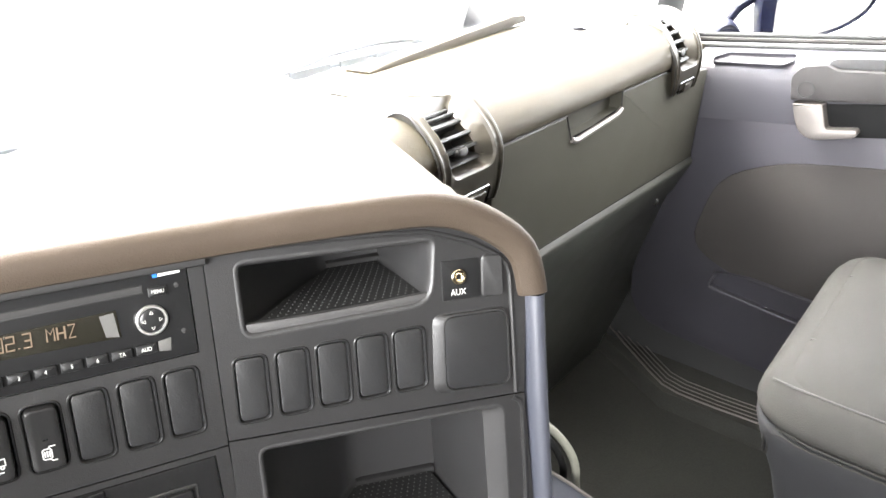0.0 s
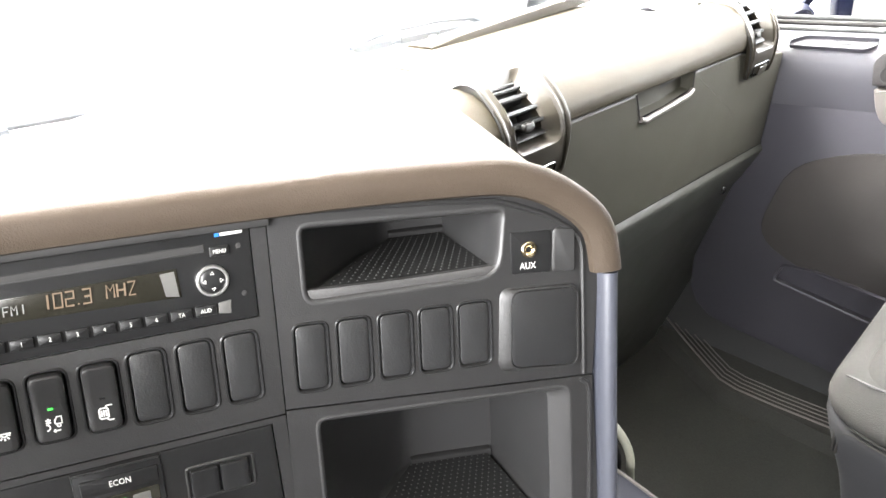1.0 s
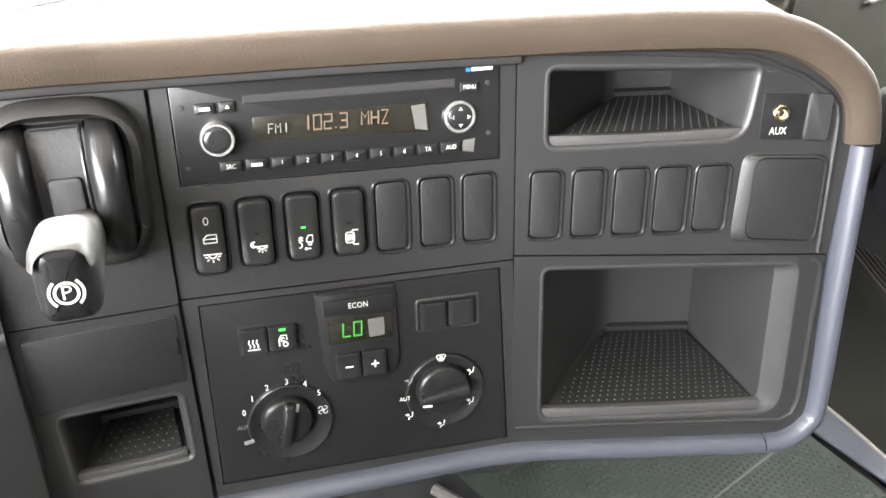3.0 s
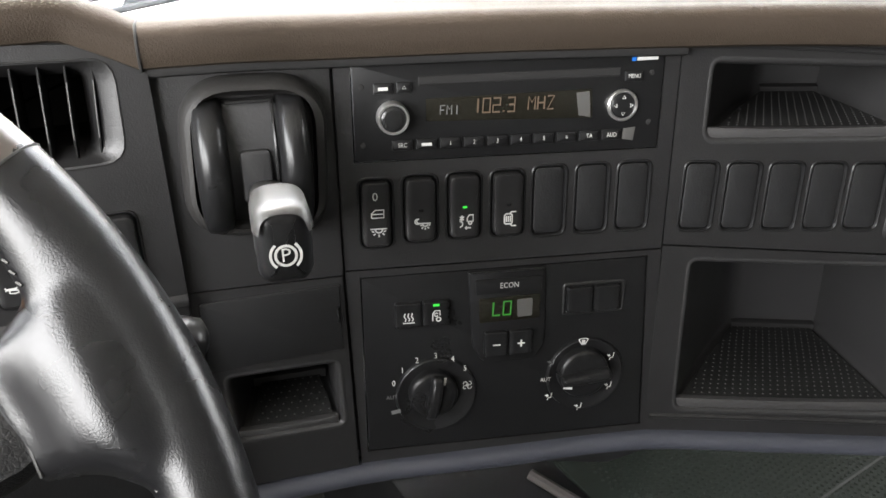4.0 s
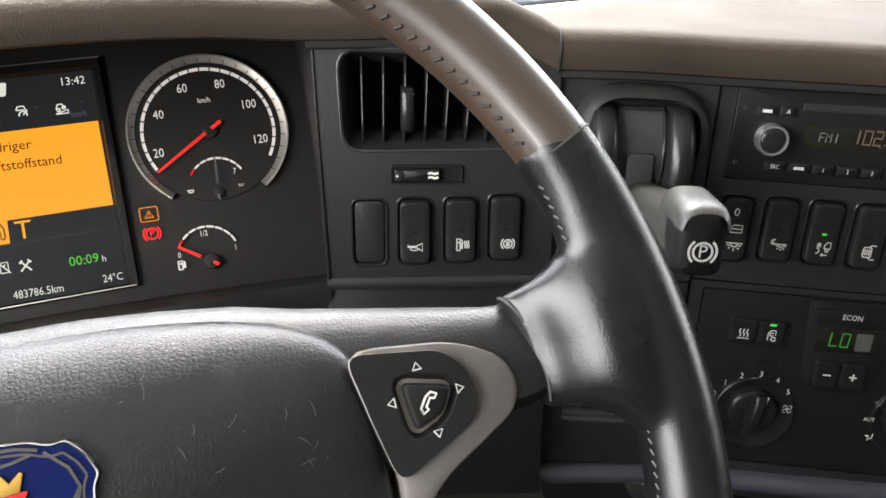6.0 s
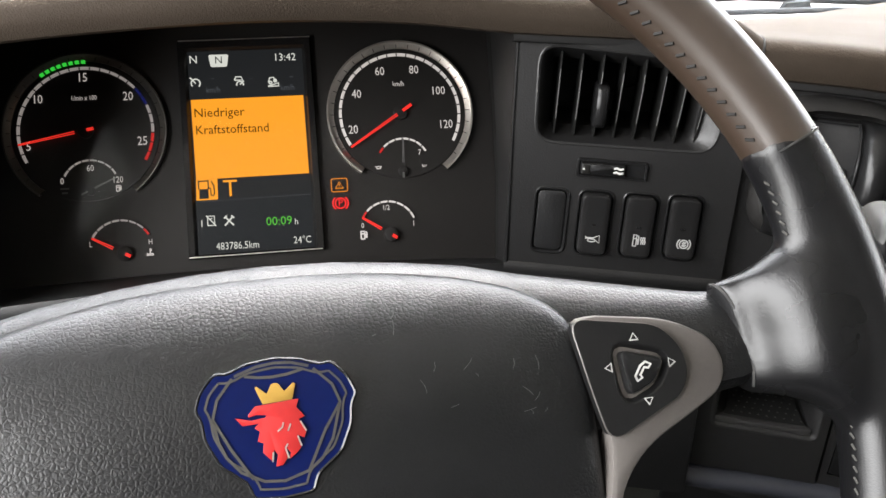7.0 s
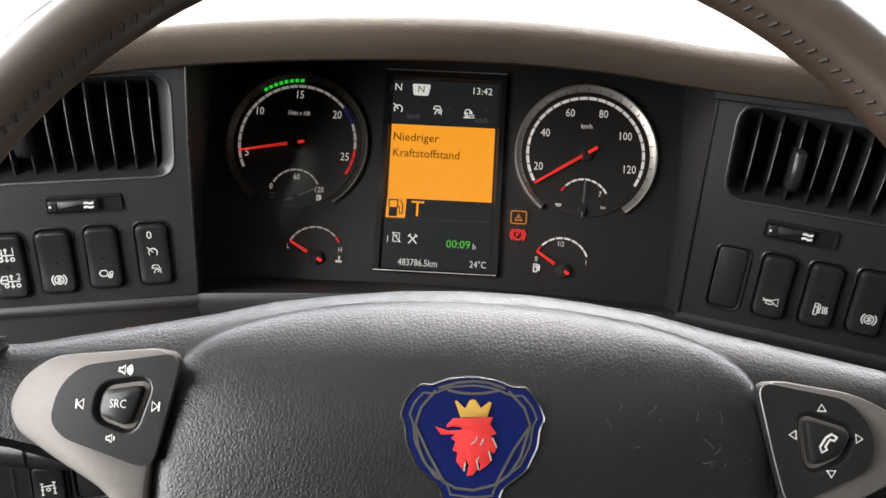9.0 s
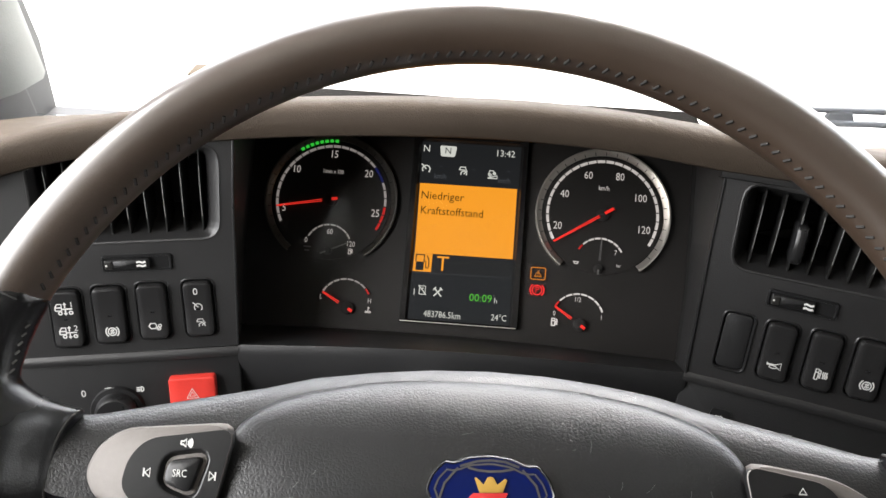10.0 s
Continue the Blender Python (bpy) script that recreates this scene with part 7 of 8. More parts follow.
# face below the pad, beyond the lid
b = B_()
box(b, (1.625, -0.138, 0.8), (1.8, -0.1, 0.985))
part("end_panel", b, GLOVE, pdash)
b = B_()
skin(b, [[(x, -0.137, 0.83 + d), (x, -0.139, 0.827 + d), (x, -0.1445, 0.821 + d), (x, -0.145, 0.817 + d), (x, -0.1415, 0.808 + d), (x, -0.118, 0.74), (x, -0.108, 0.725), (x, -0.05, 0.5), (x, 0.02, 0.26)] for x, d in ((0.98, 0.006), (1.2, 0.003), (1.5, -0.005), (1.9, -0.015))], False)
part("kick_panel", b, KICK, pdash, "grey sloping panel under the glovebox")
b = B_()
rings = [[(x, y, z + d) for y, z in ((-0.134, 0.836), (-0.1395, 0.834), (-0.1395, 0.829), (-0.134, 0.828))] for x, d in ((1.0, 0.006), (1.3, 0.0), (1.6, -0.0085), (1.82, -0.0135))]
part("shelf_edge", skin(B_(), rings, False), DIAL, pdash, "dark joint under the glovebox lid")
b = B_()
rings = [[(1.67 + x, -0.134, 0.757 + y) for x, y in disc(0, 0, 0.008, 16)], [(1.67 + x, -0.137, 0.757 + y) for x, y in disc(0, 0, 0.006, 16)]]
part("screw_cap", skin(B_(), rings, True, False, True), GLOSS, pdash)

glove = thing("glovebox", Matrix(), "closed grey glovebox lid with recessed bright handle", "glovebox")


def face_y(bm, y):
    """Turns a plate built in x, z out of the wall towards the seats at that y."""
    bmesh.ops.transform(bm, matrix=Matrix(((1, 0, 0, 0), (0, 0, -1, y), (0, 1, 0, 0), (0, 0, 0, 1))), verts=bm.verts)
    return bm


b = B_()
lid = [(1.069, 0.8375), (1.79, 0.819), (1.79, 0.988), (1.7, 0.998), (1.59, 1.0165), (1.575, 1.0185), (1.4125, 1.0185), (1.4175, 0.99), (1.405, 0.986), (1.275, 0.976), (1.262, 0.98), (1.241, 1.0185), (1.068, 1.0175)]
prism(b, rounded(lid, 0.003, 3), 0, 0.006, 0.0022)
part("lid", face_y(b, -0.136), GLOVE, glove, "", 3)
for line in ([(1.068, -0.1425, 1.0188), (1.241, -0.1425, 1.0195)], [(1.4125, -0.1425, 1.0195), (1.578, -0.1425, 1.0178)], [(1.241, -0.1425, 1.019), (1.262, -0.1425, 0.981)], [(1.4125, -0.1425, 1.019), (1.4175, -0.1425, 0.991)]):
    b = B_()
    tube(b, line, 0.0011, 6)
    part("lid_joint", b, DIAL, glove)
b = B_()
skin(b, [[(1.241, -0.137, 1.019), (1.262, -0.137, 0.981), (1.34, -0.137, 0.983), (1.416, -0.137, 0.992), (1.4125, -0.137, 1.019)], [(1.246, -0.112, 1.019), (1.266, -0.112, 0.984), (1.34, -0.112, 0.988), (1.412, -0.112, 0.995), (1.408, -0.112, 1.019)]], False)
part("handle_recess", b, GLOVE, glove)
b = B_()
prism(b, [(1.24, 0.975), (1.42, 0.985), (1.42, 1.021), (1.236, 1.021)], 0, 0.002)
part("recess_back", face_y(b, -0.122), GLOVE, glove)
b = B_()
tube(b, [(1.262, -0.143, 0.9815), (1.275, -0.144, 0.9775), (1.34, -0.1445, 0.9825), (1.4, -0.144, 0.987), (1.416, -0.143, 0.9925)], 0.0042, 10)
part("handle", b, TRIM, glove, "bright silver handle lip")
b = B_()
stroke(b, [(1.345, 1.006), (1.392, 1.0095)], 0.0055, 0)
part("marking_bar", face_y(b, -0.1245), DARK, glove)


VP = [(-0.139, 0.925), (-0.149, 0.932), (-0.153, 0.955), (-0.1555, 0.985), (-0.154, 1.008), (-0.147, 1.028), (-0.131, 1.044), (-0.108, 1.055), (-0.08, 1.061), (-0.05, 1.06), (-0.022, 1.052), (0.005, 1.038)]


def on_profile(t, sink=0.0, reach=1.0):
    """A point of the vent's side profile, t from 0 (front foot) to 1 (rear foot), sunk below its skin."""
    q = t * (len(VP) - 1)
    k = min(int(q), len(VP) - 2)
    f = q - k
    y, z = VP[k][0] + (VP[k + 1][0] - VP[k][0]) * f, VP[k][1] + (VP[k + 1][1] - VP[k][1]) * f
    a, c = VP[max(k - 1, 0)], VP[min(k + 2, len(VP) - 1)]
    d = Vector((c[0] - a[0], c[1] - a[1])).normalized()
    if y > -0.11:
        y = -0.11 + (y + 0.11) * reach
    return y + d.y * sink, z - d.x * sink


def vent_at(x, q, sink, slant, reach, squash, lift, length=0.25):
    """A point of a vent's skin: q runs from its foot over the edge to the rear."""
    t = max(0.0, min(1.0, q / length))
    y, z = on_profile(t, sink, reach)
    z += lift * max(0.0, min(1.0, (t - 0.3) / 0.35))
    z = 1.064 - (1.061 - z) * (squash if y < -0.1 else 1.0 - (1.0 - squash) * max(0.0, min(1.0, (0.0 - y) / 0.1)))
    return (x + slant * (y + 0.155), y, z)


def between(p, q, f):
    return [(a[0] + (b[0] - a[0]) * f, a[1] + (b[1] - a[1]) * f) for a, b in zip(p, q)]


def sided(x0, x1, y0, y1, r, n=12):
    """A rounded rectangle with n points along every side, so that two of them can be joined ring to ring."""
    out = []
    for (ax, ay), (bx, by), (sx, sy) in (((x0 + r, y0), (x1 - r, y0), (1, 0)), ((x1, y0 + r), (x1, y1 - r), (0, 1)), ((x1 - r, y1), (x0 + r, y1), (-1, 0)), ((x0, y1 - r), (x0, y0 + r), (0, -1))):
        out += [(ax + (bx - ax) * k / n, ay + (by - ay) * k / n) for k in range(n + 1)]
        cx, cy = bx - sy * r, by + sx * r
        for k in range(1, 5):
            q = math.atan2(sy, sx) - math.pi / 2 + math.pi / 2 * k / 5
            out.append((cx + r * math.cos(q), cy + r * math.sin(q)))
    return out


def wrap_vent(x0, x1, label, slant, reach, squash, wall, lift, proud, taper):
    """A vent that wraps from the dash front over its top edge: a rounded frame round a deep opening with broad slats."""
    ob = thing("wrap_vent", Matrix(), label, "air vent", "passenger air vents")
    length = 0.25

    def at(x, q, sink):
        ramp = max(0.0, min(1.0, (q / length - 0.45) / 0.3))
        if sink < 0.006:
            sink -= proud * ramp * ramp * (3 - 2 * ramp)
        foot = max(0.0, 1 - q / (0.5 * length))
        return vent_at(x + taper * foot * (x1 - x) / (x1 - x0), q, sink, slant, reach, squash, lift)
    outer = sided(x0, x1, 0.0, length, 0.02)
    hx0, hx1, h0, h1 = x0 + 0.018, x1 - 0.018, length * 0.31, length * 0.87
    hole = sided(hx0, hx1, h0, h1, 0.016)
    deep = sided(hx0 + 0.002, hx1 - wall, h0 + 0.004, h1 - 0.012, 0.012)
    well = sided(hx0 + 0.003, hx1 - wall - 0.002, h0 + 0.006, h1 - 0.016, 0.01)
    b = B_()
    rings = []
    for poly, sink in ((outer, 0.012), (inset(outer, 0.0004), 0.002), (inset(outer, 0.0018), -0.001), (inset(outer, 0.004), -0.0018), (inset(outer, 0.0062), -0.001), (inset(outer, 0.0072), 0.0012), (between(inset(outer, 0.0084), hole, 0.0), 0.0014), (between(inset(outer, 0.0084), hole, 0.35), 0.0006), (between(inset(outer, 0.0084), hole, 0.7), -0.0008), (inset(hole, -0.0016), -0.0012), (hole, 0.0002), (inset(hole, 0.001), 0.003), (between(inset(hole, 0.001), deep, 0.5), 0.009), (deep, 0.017), (well, 0.026)):
        rings.append([at(x, q, sink) for x, q in poly])
    part("frame", skin(b, rings, True), VENTFRAME, ob, "satin olive moulded vent frame")
    b = B_()
    skin(b, [[at(x, q, 0.0255) for x, q in inset(well, -0.0004)], [at(x, q, 0.05) for x, q in inset(well, 0.004)]], True, False, True)
    part("duct", b, DIAL, ob, "dark duct behind the slats")
    b = B_()
    tube(b, [at(x, q, 0.0016) for x, q in inset(outer, -0.0006)], 0.0012, 6, True)
    part("frame_joint", b, DIAL, ob)
    xl, xr = hx0 + 0.002, hx1 - wall
    for k in range(6):
        q = h0 + 0.012 + (h1 - h0 - 0.03) * k / 5
        b = B_()
        rings = []
        for x in (xl, (xl + xr) / 2, xr):
            rings.append([at(x, q + d, e) for d, e in ((-0.004, 0.0135), (-0.0025, 0.0112), (0.0015, 0.0108), (0.0048, 0.0128), (0.0085, 0.019), (0.0105, 0.03), (0.007, 0.031), (0.002, 0.02))])
        skin(b, rings, True, True, True)
        part("slat", b, FIN, ob)
    b = B_()
    q = h0 + 0.03
    xm = (xl + xr) / 2
    rings = []
    for f, sink in ((1.0, 0.02), (1.0, 0.009), (0.85, 0.0068), (0.5, 0.006)):
        rings.append([at(xm + 0.011 * f * math.cos(a), q + 0.008 * f * math.sin(a), sink) for a in [2 * math.pi * k / 20 for k in range(20)]])
    skin(b, rings, True, False, True)
    part("tab", b, DIAL, ob, "smooth grey thumb tab", 60)
    b = B_()
    w = x1 - x0
    so = sided(x0 + w * 0.2, x1 - w * 0.2, length * 0.08, length * 0.2, 0.005, 4)
    skin(b, [[at(x, q, -0.0004) for x, q in inset(so, -0.002)], [at(x, q, -0.0016) for x, q in inset(so, -0.001)], [at(x, q, -0.0012) for x, q in so], [at(x, q, 0.005) for x, q in inset(so, 0.0012)]], True, False, True)
    fr = part("slider_frame", b, GLOSS, ob, "dark slider recess")
    b = B_()
    si = sided(x0 + w * 0.42, x1 - w * 0.26, length * 0.098, length * 0.182, 0.003, 4)
    skin(b, [[at(x, q, 0.005) for x, q in si], [at(x, q, -0.002) for x, q in si], [at(x, q, -0.003) for x, q in inset(si, 0.001)]], True, False, True)
    part("slider_thumb", b, VENTFRAME, fr)
    return ob


wrap_vent(0.945, 1.067, "olive grey framed air vent wrapping over the dash edge", 0.25, 0.5, 0.8, 0.02, 0.004, 0.006, 0.0)
wrap_vent(1.577, 1.706, "olive grey framed air vent at the passenger's door", 0.85, 0.95, 0.7, 0.03, 0.022, 0.006, 0.035)
# ---- passenger door ----
door = thing("door", Matrix(), "closed passenger door with grey panels, silver handle and cloth insert", "door")


def face_x(bm, x):
    """Turns a plate built in y (running back), z so that it faces the seats at that x."""
    bmesh.ops.transform(bm, matrix=Matrix(((0, 0, -1, x), (-1, 0, 0, 0), (0, 1, 0, 0), (0, 0, 0, 1))), verts=bm.verts)
    return bm


b = B_()
o = rounded([(0.06, 0.42), (1.4, 0.36), (1.4, 1.03), (0.42, 1.028), (0.06, 0.975)], [0.1, 0.02, 0.01, 0.05, 0.01])
prism(b, o, -0.09, 0.0, 0.012)
part("door_panel", face_x(b, 1.8), DOORGREY, door, "violet-grey moulded door panel")
b = B_()
rings = []
for y in (0.1, -0.12, -0.42, -0.7, -1.0, -1.4):
    d = -0.147 * max(0.0, y + 0.42)
    rings.append([(1.8006, y, 0.925 + d), (1.7998, y, 0.938 + d), (1.7985, y, 0.965 + d), (1.7978, y, 0.99 + d), (1.7988, y, 1.008 + d), (1.801, y, 1.021 + d), (1.8045, y, 1.03 + d), (1.81, y, 1.036 + d), (1.835, y, 1.045 + d), (1.865, y, 1.05 + d), (1.9, y, 1.053 + d)])
part("sill_top", skin(B_(), rings, False), DOORGREY, door, "rounded door shoulder below the window", 80)
for z, x, mt in ((1.052, 1.9, CABGREY), (1.062, 1.912, DOORARM), (1.07, 1.92, CABGREY)):
    b = B_()
    tube(b, [(x, 0.2, z - 0.088), (x, -0.4, z), (x, -1.1, z + 0.06)], 0.005, 8)
    part("window_channel", b, mt, door)
# control plate lying on the shoulder: x runs back along the door, y up the slope
e1, e2 = Vector((0, -1, 0.147)).normalized(), Vector((0.026, 0, 0.0125)).normalized()
SLOPE = Matrix((e1, e2, -e1.cross(e2))).transposed().to_4x4()
SLOPE.translation = Vector((1.811, -0.143, 0.9985))
b = B_()
o = rounded([(0.0, -0.005), (0.125, -0.008), (0.14, 0.006), (0.138, 0.026), (0.02, 0.026), (-0.002, 0.01)], 0.005)
prism(b, o, -0.004, 0.0022, 0.0012)
bmesh.ops.transform(b, matrix=SLOPE, verts=b.verts)
pod = part("window_control", b, DOORGREY, door, "oval door control plate")
b = B_()
prism(b, rounded([(0.072, 0.012), (0.121, 0.012), (0.121, 0.024), (0.075, 0.024)], 0.003), 0.001, 0.009, 0.003)
bmesh.ops.transform(b, matrix=SLOPE, verts=b.verts)
part("rocker_key", b, VENTGREY, pod)
b = B_()
stroke(b, [(0.066, 0.002), (0.07, 0.008), (0.116, 0.006), (0.122, -0.002)], 0.0009, 0.0024)
bmesh.ops.transform(b, matrix=SLOPE, verts=b.verts)
part("key_joint", b, DARK, pod)
b = B_()
o = rounded([(0.299, 0.967), (0.46, 0.993), (1.1, 1.0), (1.1, 1.05), (0.433, 1.04), (0.36, 1.03), (0.344, 1.036), (0.306, 1.027), (0.291, 1.007)], [0.003, 0.02, 0.02, 0.01, 0.02, 0.005, 0.004, 0.008, 0.01])
prism(b, o, -0.01, 0.022, 0.003)
arm = part("armrest", face_x(b, 1.795), DOORARM, door, "warm grey armrest with finger tray")
b = B_()
prism(b, rounded([(0.345, 1.029), (0.362, 1.028), (1.0, 1.05), (1.0, 1.075), (0.428, 1.058), (0.354, 1.046), (0.343, 1.039)], 0.004), 0, 0.002, 0.0008)
part("finger_tray", face_x(b, 1.792), DARK, arm, "dark finger tray behind the armrest edge")
b = B_()
ringsec(b, 0.32, 0.99, 0.0128, 0.0142, 0, 360, 0, 0.001, 30)
part("cap_ring", face_x(b, 1.7729), DARK, arm)
b = B_()
o = rounded([(0.304, 0.963), (0.314, 0.934), (0.326, 0.914), (0.347, 0.906), (0.412, 0.924), (0.419, 0.933), (0.414, 0.94), (0.368, 0.93), (0.353, 0.971)], [0.003, 0.01, 0.01, 0.01, 0.005, 0.004, 0.004, 0.006, 0.003])
prism(b, o, -0.01, 0.02, 0.004)
part("door_handle", face_x(b, 1.79), TRIM, door, "silver grey inner door handle")
b = B_()
prism(b, rounded([(0.335, 0.908), (0.372, 0.912), (0.46, 0.931), (0.8, 0.95), (0.8, 1.0), (0.444, 0.985), (0.335, 0.964)], 0.006), 0, 0.003, 0.001)
part("handle_cup", face_x(b, 1.797), BLACKRUB, door, "dark cup behind the handle")
b = B_()
o = rounded([(0.17, 0.64), (0.26, 0.6), (1.2, 0.56), (1.2, 0.9), (0.5, 0.885), (0.3, 0.845), (0.2, 0.79)], [0.05, 0.05, 0, 0, 0.1, 0.06, 0.05])
prism(b, o, -0.004, 0.004, 0.003)
part("cloth_insert", face_x(b, 1.798), DOORCLOTH, door, "grey-brown cloth door insert")
b = B_()
o = rounded([(0.225, 0.56), (0.9, 0.5), (0.9, 0.575), (0.3, 0.61), (0.235, 0.6)], [0.012, 0.01, 0.01, 0.02, 0.012])
i = inset(o, 0.006)
skin(b, [[(x, y, 0.002) for x, y in o], [(x, y, 0.01) for x, y in inset(o, 0.002)], [(x, y, 0.009) for x, y in i], [(x, y, -0.02) for x, y in inset(i, 0.002)]], True, False, True)
part("map_pocket", face_x(b, 1.797), DOORGREY, door, "long open door pocket")
b = B_()
skin(b, [[(1.9, 0.05, 0.42), (1.83, 0.0, 0.5), (1.8, -0.06, 0.6), (1.8, -0.06, 1.0)], [(1.9, 0.2, 0.36), (1.9, 0.2, 0.5), (1.9, 0.2, 0.7), (1.9, 0.2, 1.0)]], False)
part("front_return", b, DOORGREY, door)

# ribbed sill strips at the door
sill = thing("sill_strip", Matrix(), "ribbed bright metal strips along the door sill", "sill strip")
for k in range(5):
    b = B_()
    d = k * 0.014
    pts = [(1.93 + d, 0.06, 0.33), (1.865 + d, -0.06, 0.305), (1.818 + d, -0.136, 0.297), (1.788 + d, -0.18, 0.297), (1.779 + d, -0.22, 0.297), (1.781 + d, -0.3, 0.297), (1.79 + d, -0.4, 0.297), (1.79 + d, -0.9, 0.297)]
    sm = []
    for j in range(len(pts) - 1):
        for t in (0, 0.33, 0.66):
            sm.append(tuple(a + (c - a) * t for a, c in zip(pts[j], pts[j + 1])))
    sm.append(pts[-1])
    sm = [(x, y, z + 0.002) for x, y, z in sm]
    tube(b, sm, 0.0022 if k == 0 else 0.0013, 6)
    part("rib", b, TRIM, sill)
b = B_()
prism(b, [(1.93, 0.08), (1.8, -0.14), (1.772, -0.19), (1.77, -1.2), (1.9, -1.2), (1.99, -1.2), (1.99, 0.08)][::-1], 0.25, 0.296, 0.004)
part("sill_base", b, CARPET, sill)

# ---- passenger seat ----
seat = thing("truck_seat", Matrix(), "grey cloth passenger seat with stitched cushion", "seat")


def cushion(x0, x1, y0, y1, z0, z1, r, dome, nx=18, ny=18):
    """A soft block: a rounded box with a gently domed top."""
    b = B_()
    pts = rect(x0, y0, x1, y1, r, 7)
    cx, cy = (x0 + x1) / 2, (y0 + y1) / 2
    rings = []
    for d, z in ((0.01, z0), (-0.004, z0 + 0.03), (-0.006, (z0 + z1) / 2), (0.0, z1 - 0.045), (0.01, z1 - 0.022), (0.026, z1 - 0.008), (0.05, z1)):
        rings.append([(x, y, z) for x, y in inset(pts, d)])
    base = inset(pts, 0.05)
    for f in (0.75, 0.5, 0.25):
        rings.append([(cx + (x - cx) * f, cy + (y - cy) * f, z1 + dome * (1 - f * f)) for x, y in base])
    skin(b, rings, True, True, True)
    return b


SEATPLAN = rect(1.184, -1.0, 1.726, -0.455, 0.095, 9)
b = B_()
rings = [[(x, y, z) for x, y in inset(SEATPLAN, d)] for d, z in ((0.07, 0.5), (0.058, 0.56), (0.04, 0.615), (0.022, 0.655), (0.01, 0.684), (0.004, 0.7), (0.003, 0.71), (0.006, 0.7135))]
skin(b, rings, True, True, False)
part("cushion_border", b, CLOTHSIDE, seat, "darker stitched cushion border", 60)
b = B_()
rings = [[(x, y, z) for x, y in inset(SEATPLAN, d)] for d, z in ((0.008, 0.713), (0.003, 0.7165), (0.0, 0.724), (0.001, 0.733), (0.006, 0.744), (0.015, 0.756), (0.028, 0.764), (0.034, 0.765))]
skin(b, rings, True)
part("bolster", b, CLOTH, seat, "rounded grey cloth bolster", 60)
b = B_()
base = inset(SEATPLAN, 0.034)
cx, cy = 1.455, -0.73
rings = [[(x, y, 0.7648) for x, y in base]]
for f, z in ((0.985, 0.7675), (0.955, 0.7715), (0.9, 0.776), (0.8, 0.7815), (0.6, 0.787), (0.3, 0.79)):
    rings.append([(cx + (x - cx) * f, cy + (y - cy) * f, z) for x, y in base])
skin(b, rings, True, False, True)
part("cushion", b, CLOTH, seat, "grey cloth seat cushion", 60)
b = B_()
tube(b, [(1.232, -0.475, 0.7585), (1.225, -0.482, 0.7625), (1.219, -0.5, 0.765), (1.2165, -0.55, 0.7655), (1.2165, -0.7, 0.7655), (1.2165, -0.92, 0.7655)], 0.0015, 6)
part("seam", b, SEAM, seat)
# double piping along the side, turning down in an arc at the front corner
def flank(y, d):
    """The side of the cushion's plan at y, d inside it."""
    return 1.184 + d + (0.095 - math.sqrt(max(0.0, 0.095 ** 2 - max(0.0, y + 0.55) ** 2)))


for off, r, mt in ((0.0, 0.0017, CLOTH), (0.0034, 0.0013, BLACKRUB), (0.0068, 0.0017, CLOTH)):
    rail_pts = [(y, 0.7085 + off) for y in (-0.96, -0.8, -0.65, -0.58, -0.545, -0.52)]
    rail_pts += [(-0.512 + (0.02 + off) * math.sin(q), 0.6885 + (0.02 + off) * math.cos(q)) for q in [math.pi / 2 * k / 8 for k in range(9)]] + [(-0.492 + off, 0.675), (-0.492 + off, 0.655)]
    b = B_()
    tube(b, [(flank(y, 0.0005 if z > 0.7 else 0.001 + (0.7 - z) * 0.42), y, z) for y, z in rail_pts], r, 6)
    part("piping" if mt == CLOTH else "seam", b, mt, seat)
b = B_()
tube(b, [(1.345, -0.49, 0.7665), (1.34, -0.53, 0.778), (1.335, -0.58, 0.783), (1.33, -0.75, 0.788), (1.33, -0.95, 0.782)], 0.0014, 6)
part("seam", b, SEAM, seat)
b = B_()
tube(b, [(1.58, -0.49, 0.7665), (1.575, -0.56, 0.781), (1.57, -0.75, 0.788), (1.57, -0.95, 0.782)], 0.0014, 6)
part("seam", b, SEAM, seat)
b = cushion(1.17, 1.69, -0.12, 0.12, 0.0, 0.78, 0.08, 0.01)
bmesh.ops.transform(b, matrix=pose(0, -1.02, 0.72, 14, 0, 0), verts=b.verts)
part("backrest", b, CLOTH, seat)
b = B_()
box(b, (1.24, -0.92, 0.25), (1.62, -0.56, 0.51))
part("pedestal", b, DARK, seat)

badge = thing("mat_badge", pose(1.815, -0.372, 0.2515, 0, 0, -78), "small dark woven badge on the floor carpet", "badge")
b = B_()
prism(b, rounded(mm([(-48, -14), (48, -14), (48, 14), (-48, 14)]), 0.003), -0.001, 0.0012, 0.0005)
part("patch", b, DOORARM, badge)
for k in range(6):
    b = B_()
    prism(b, mm([(-40 + k * 14, -6), (-32 + k * 14, -6), (-30 + k * 14, 6), (-38 + k * 14, 6)]), 0.0012, 0.0018)
    part("legend_bar", b, BLACKRUB, badge)

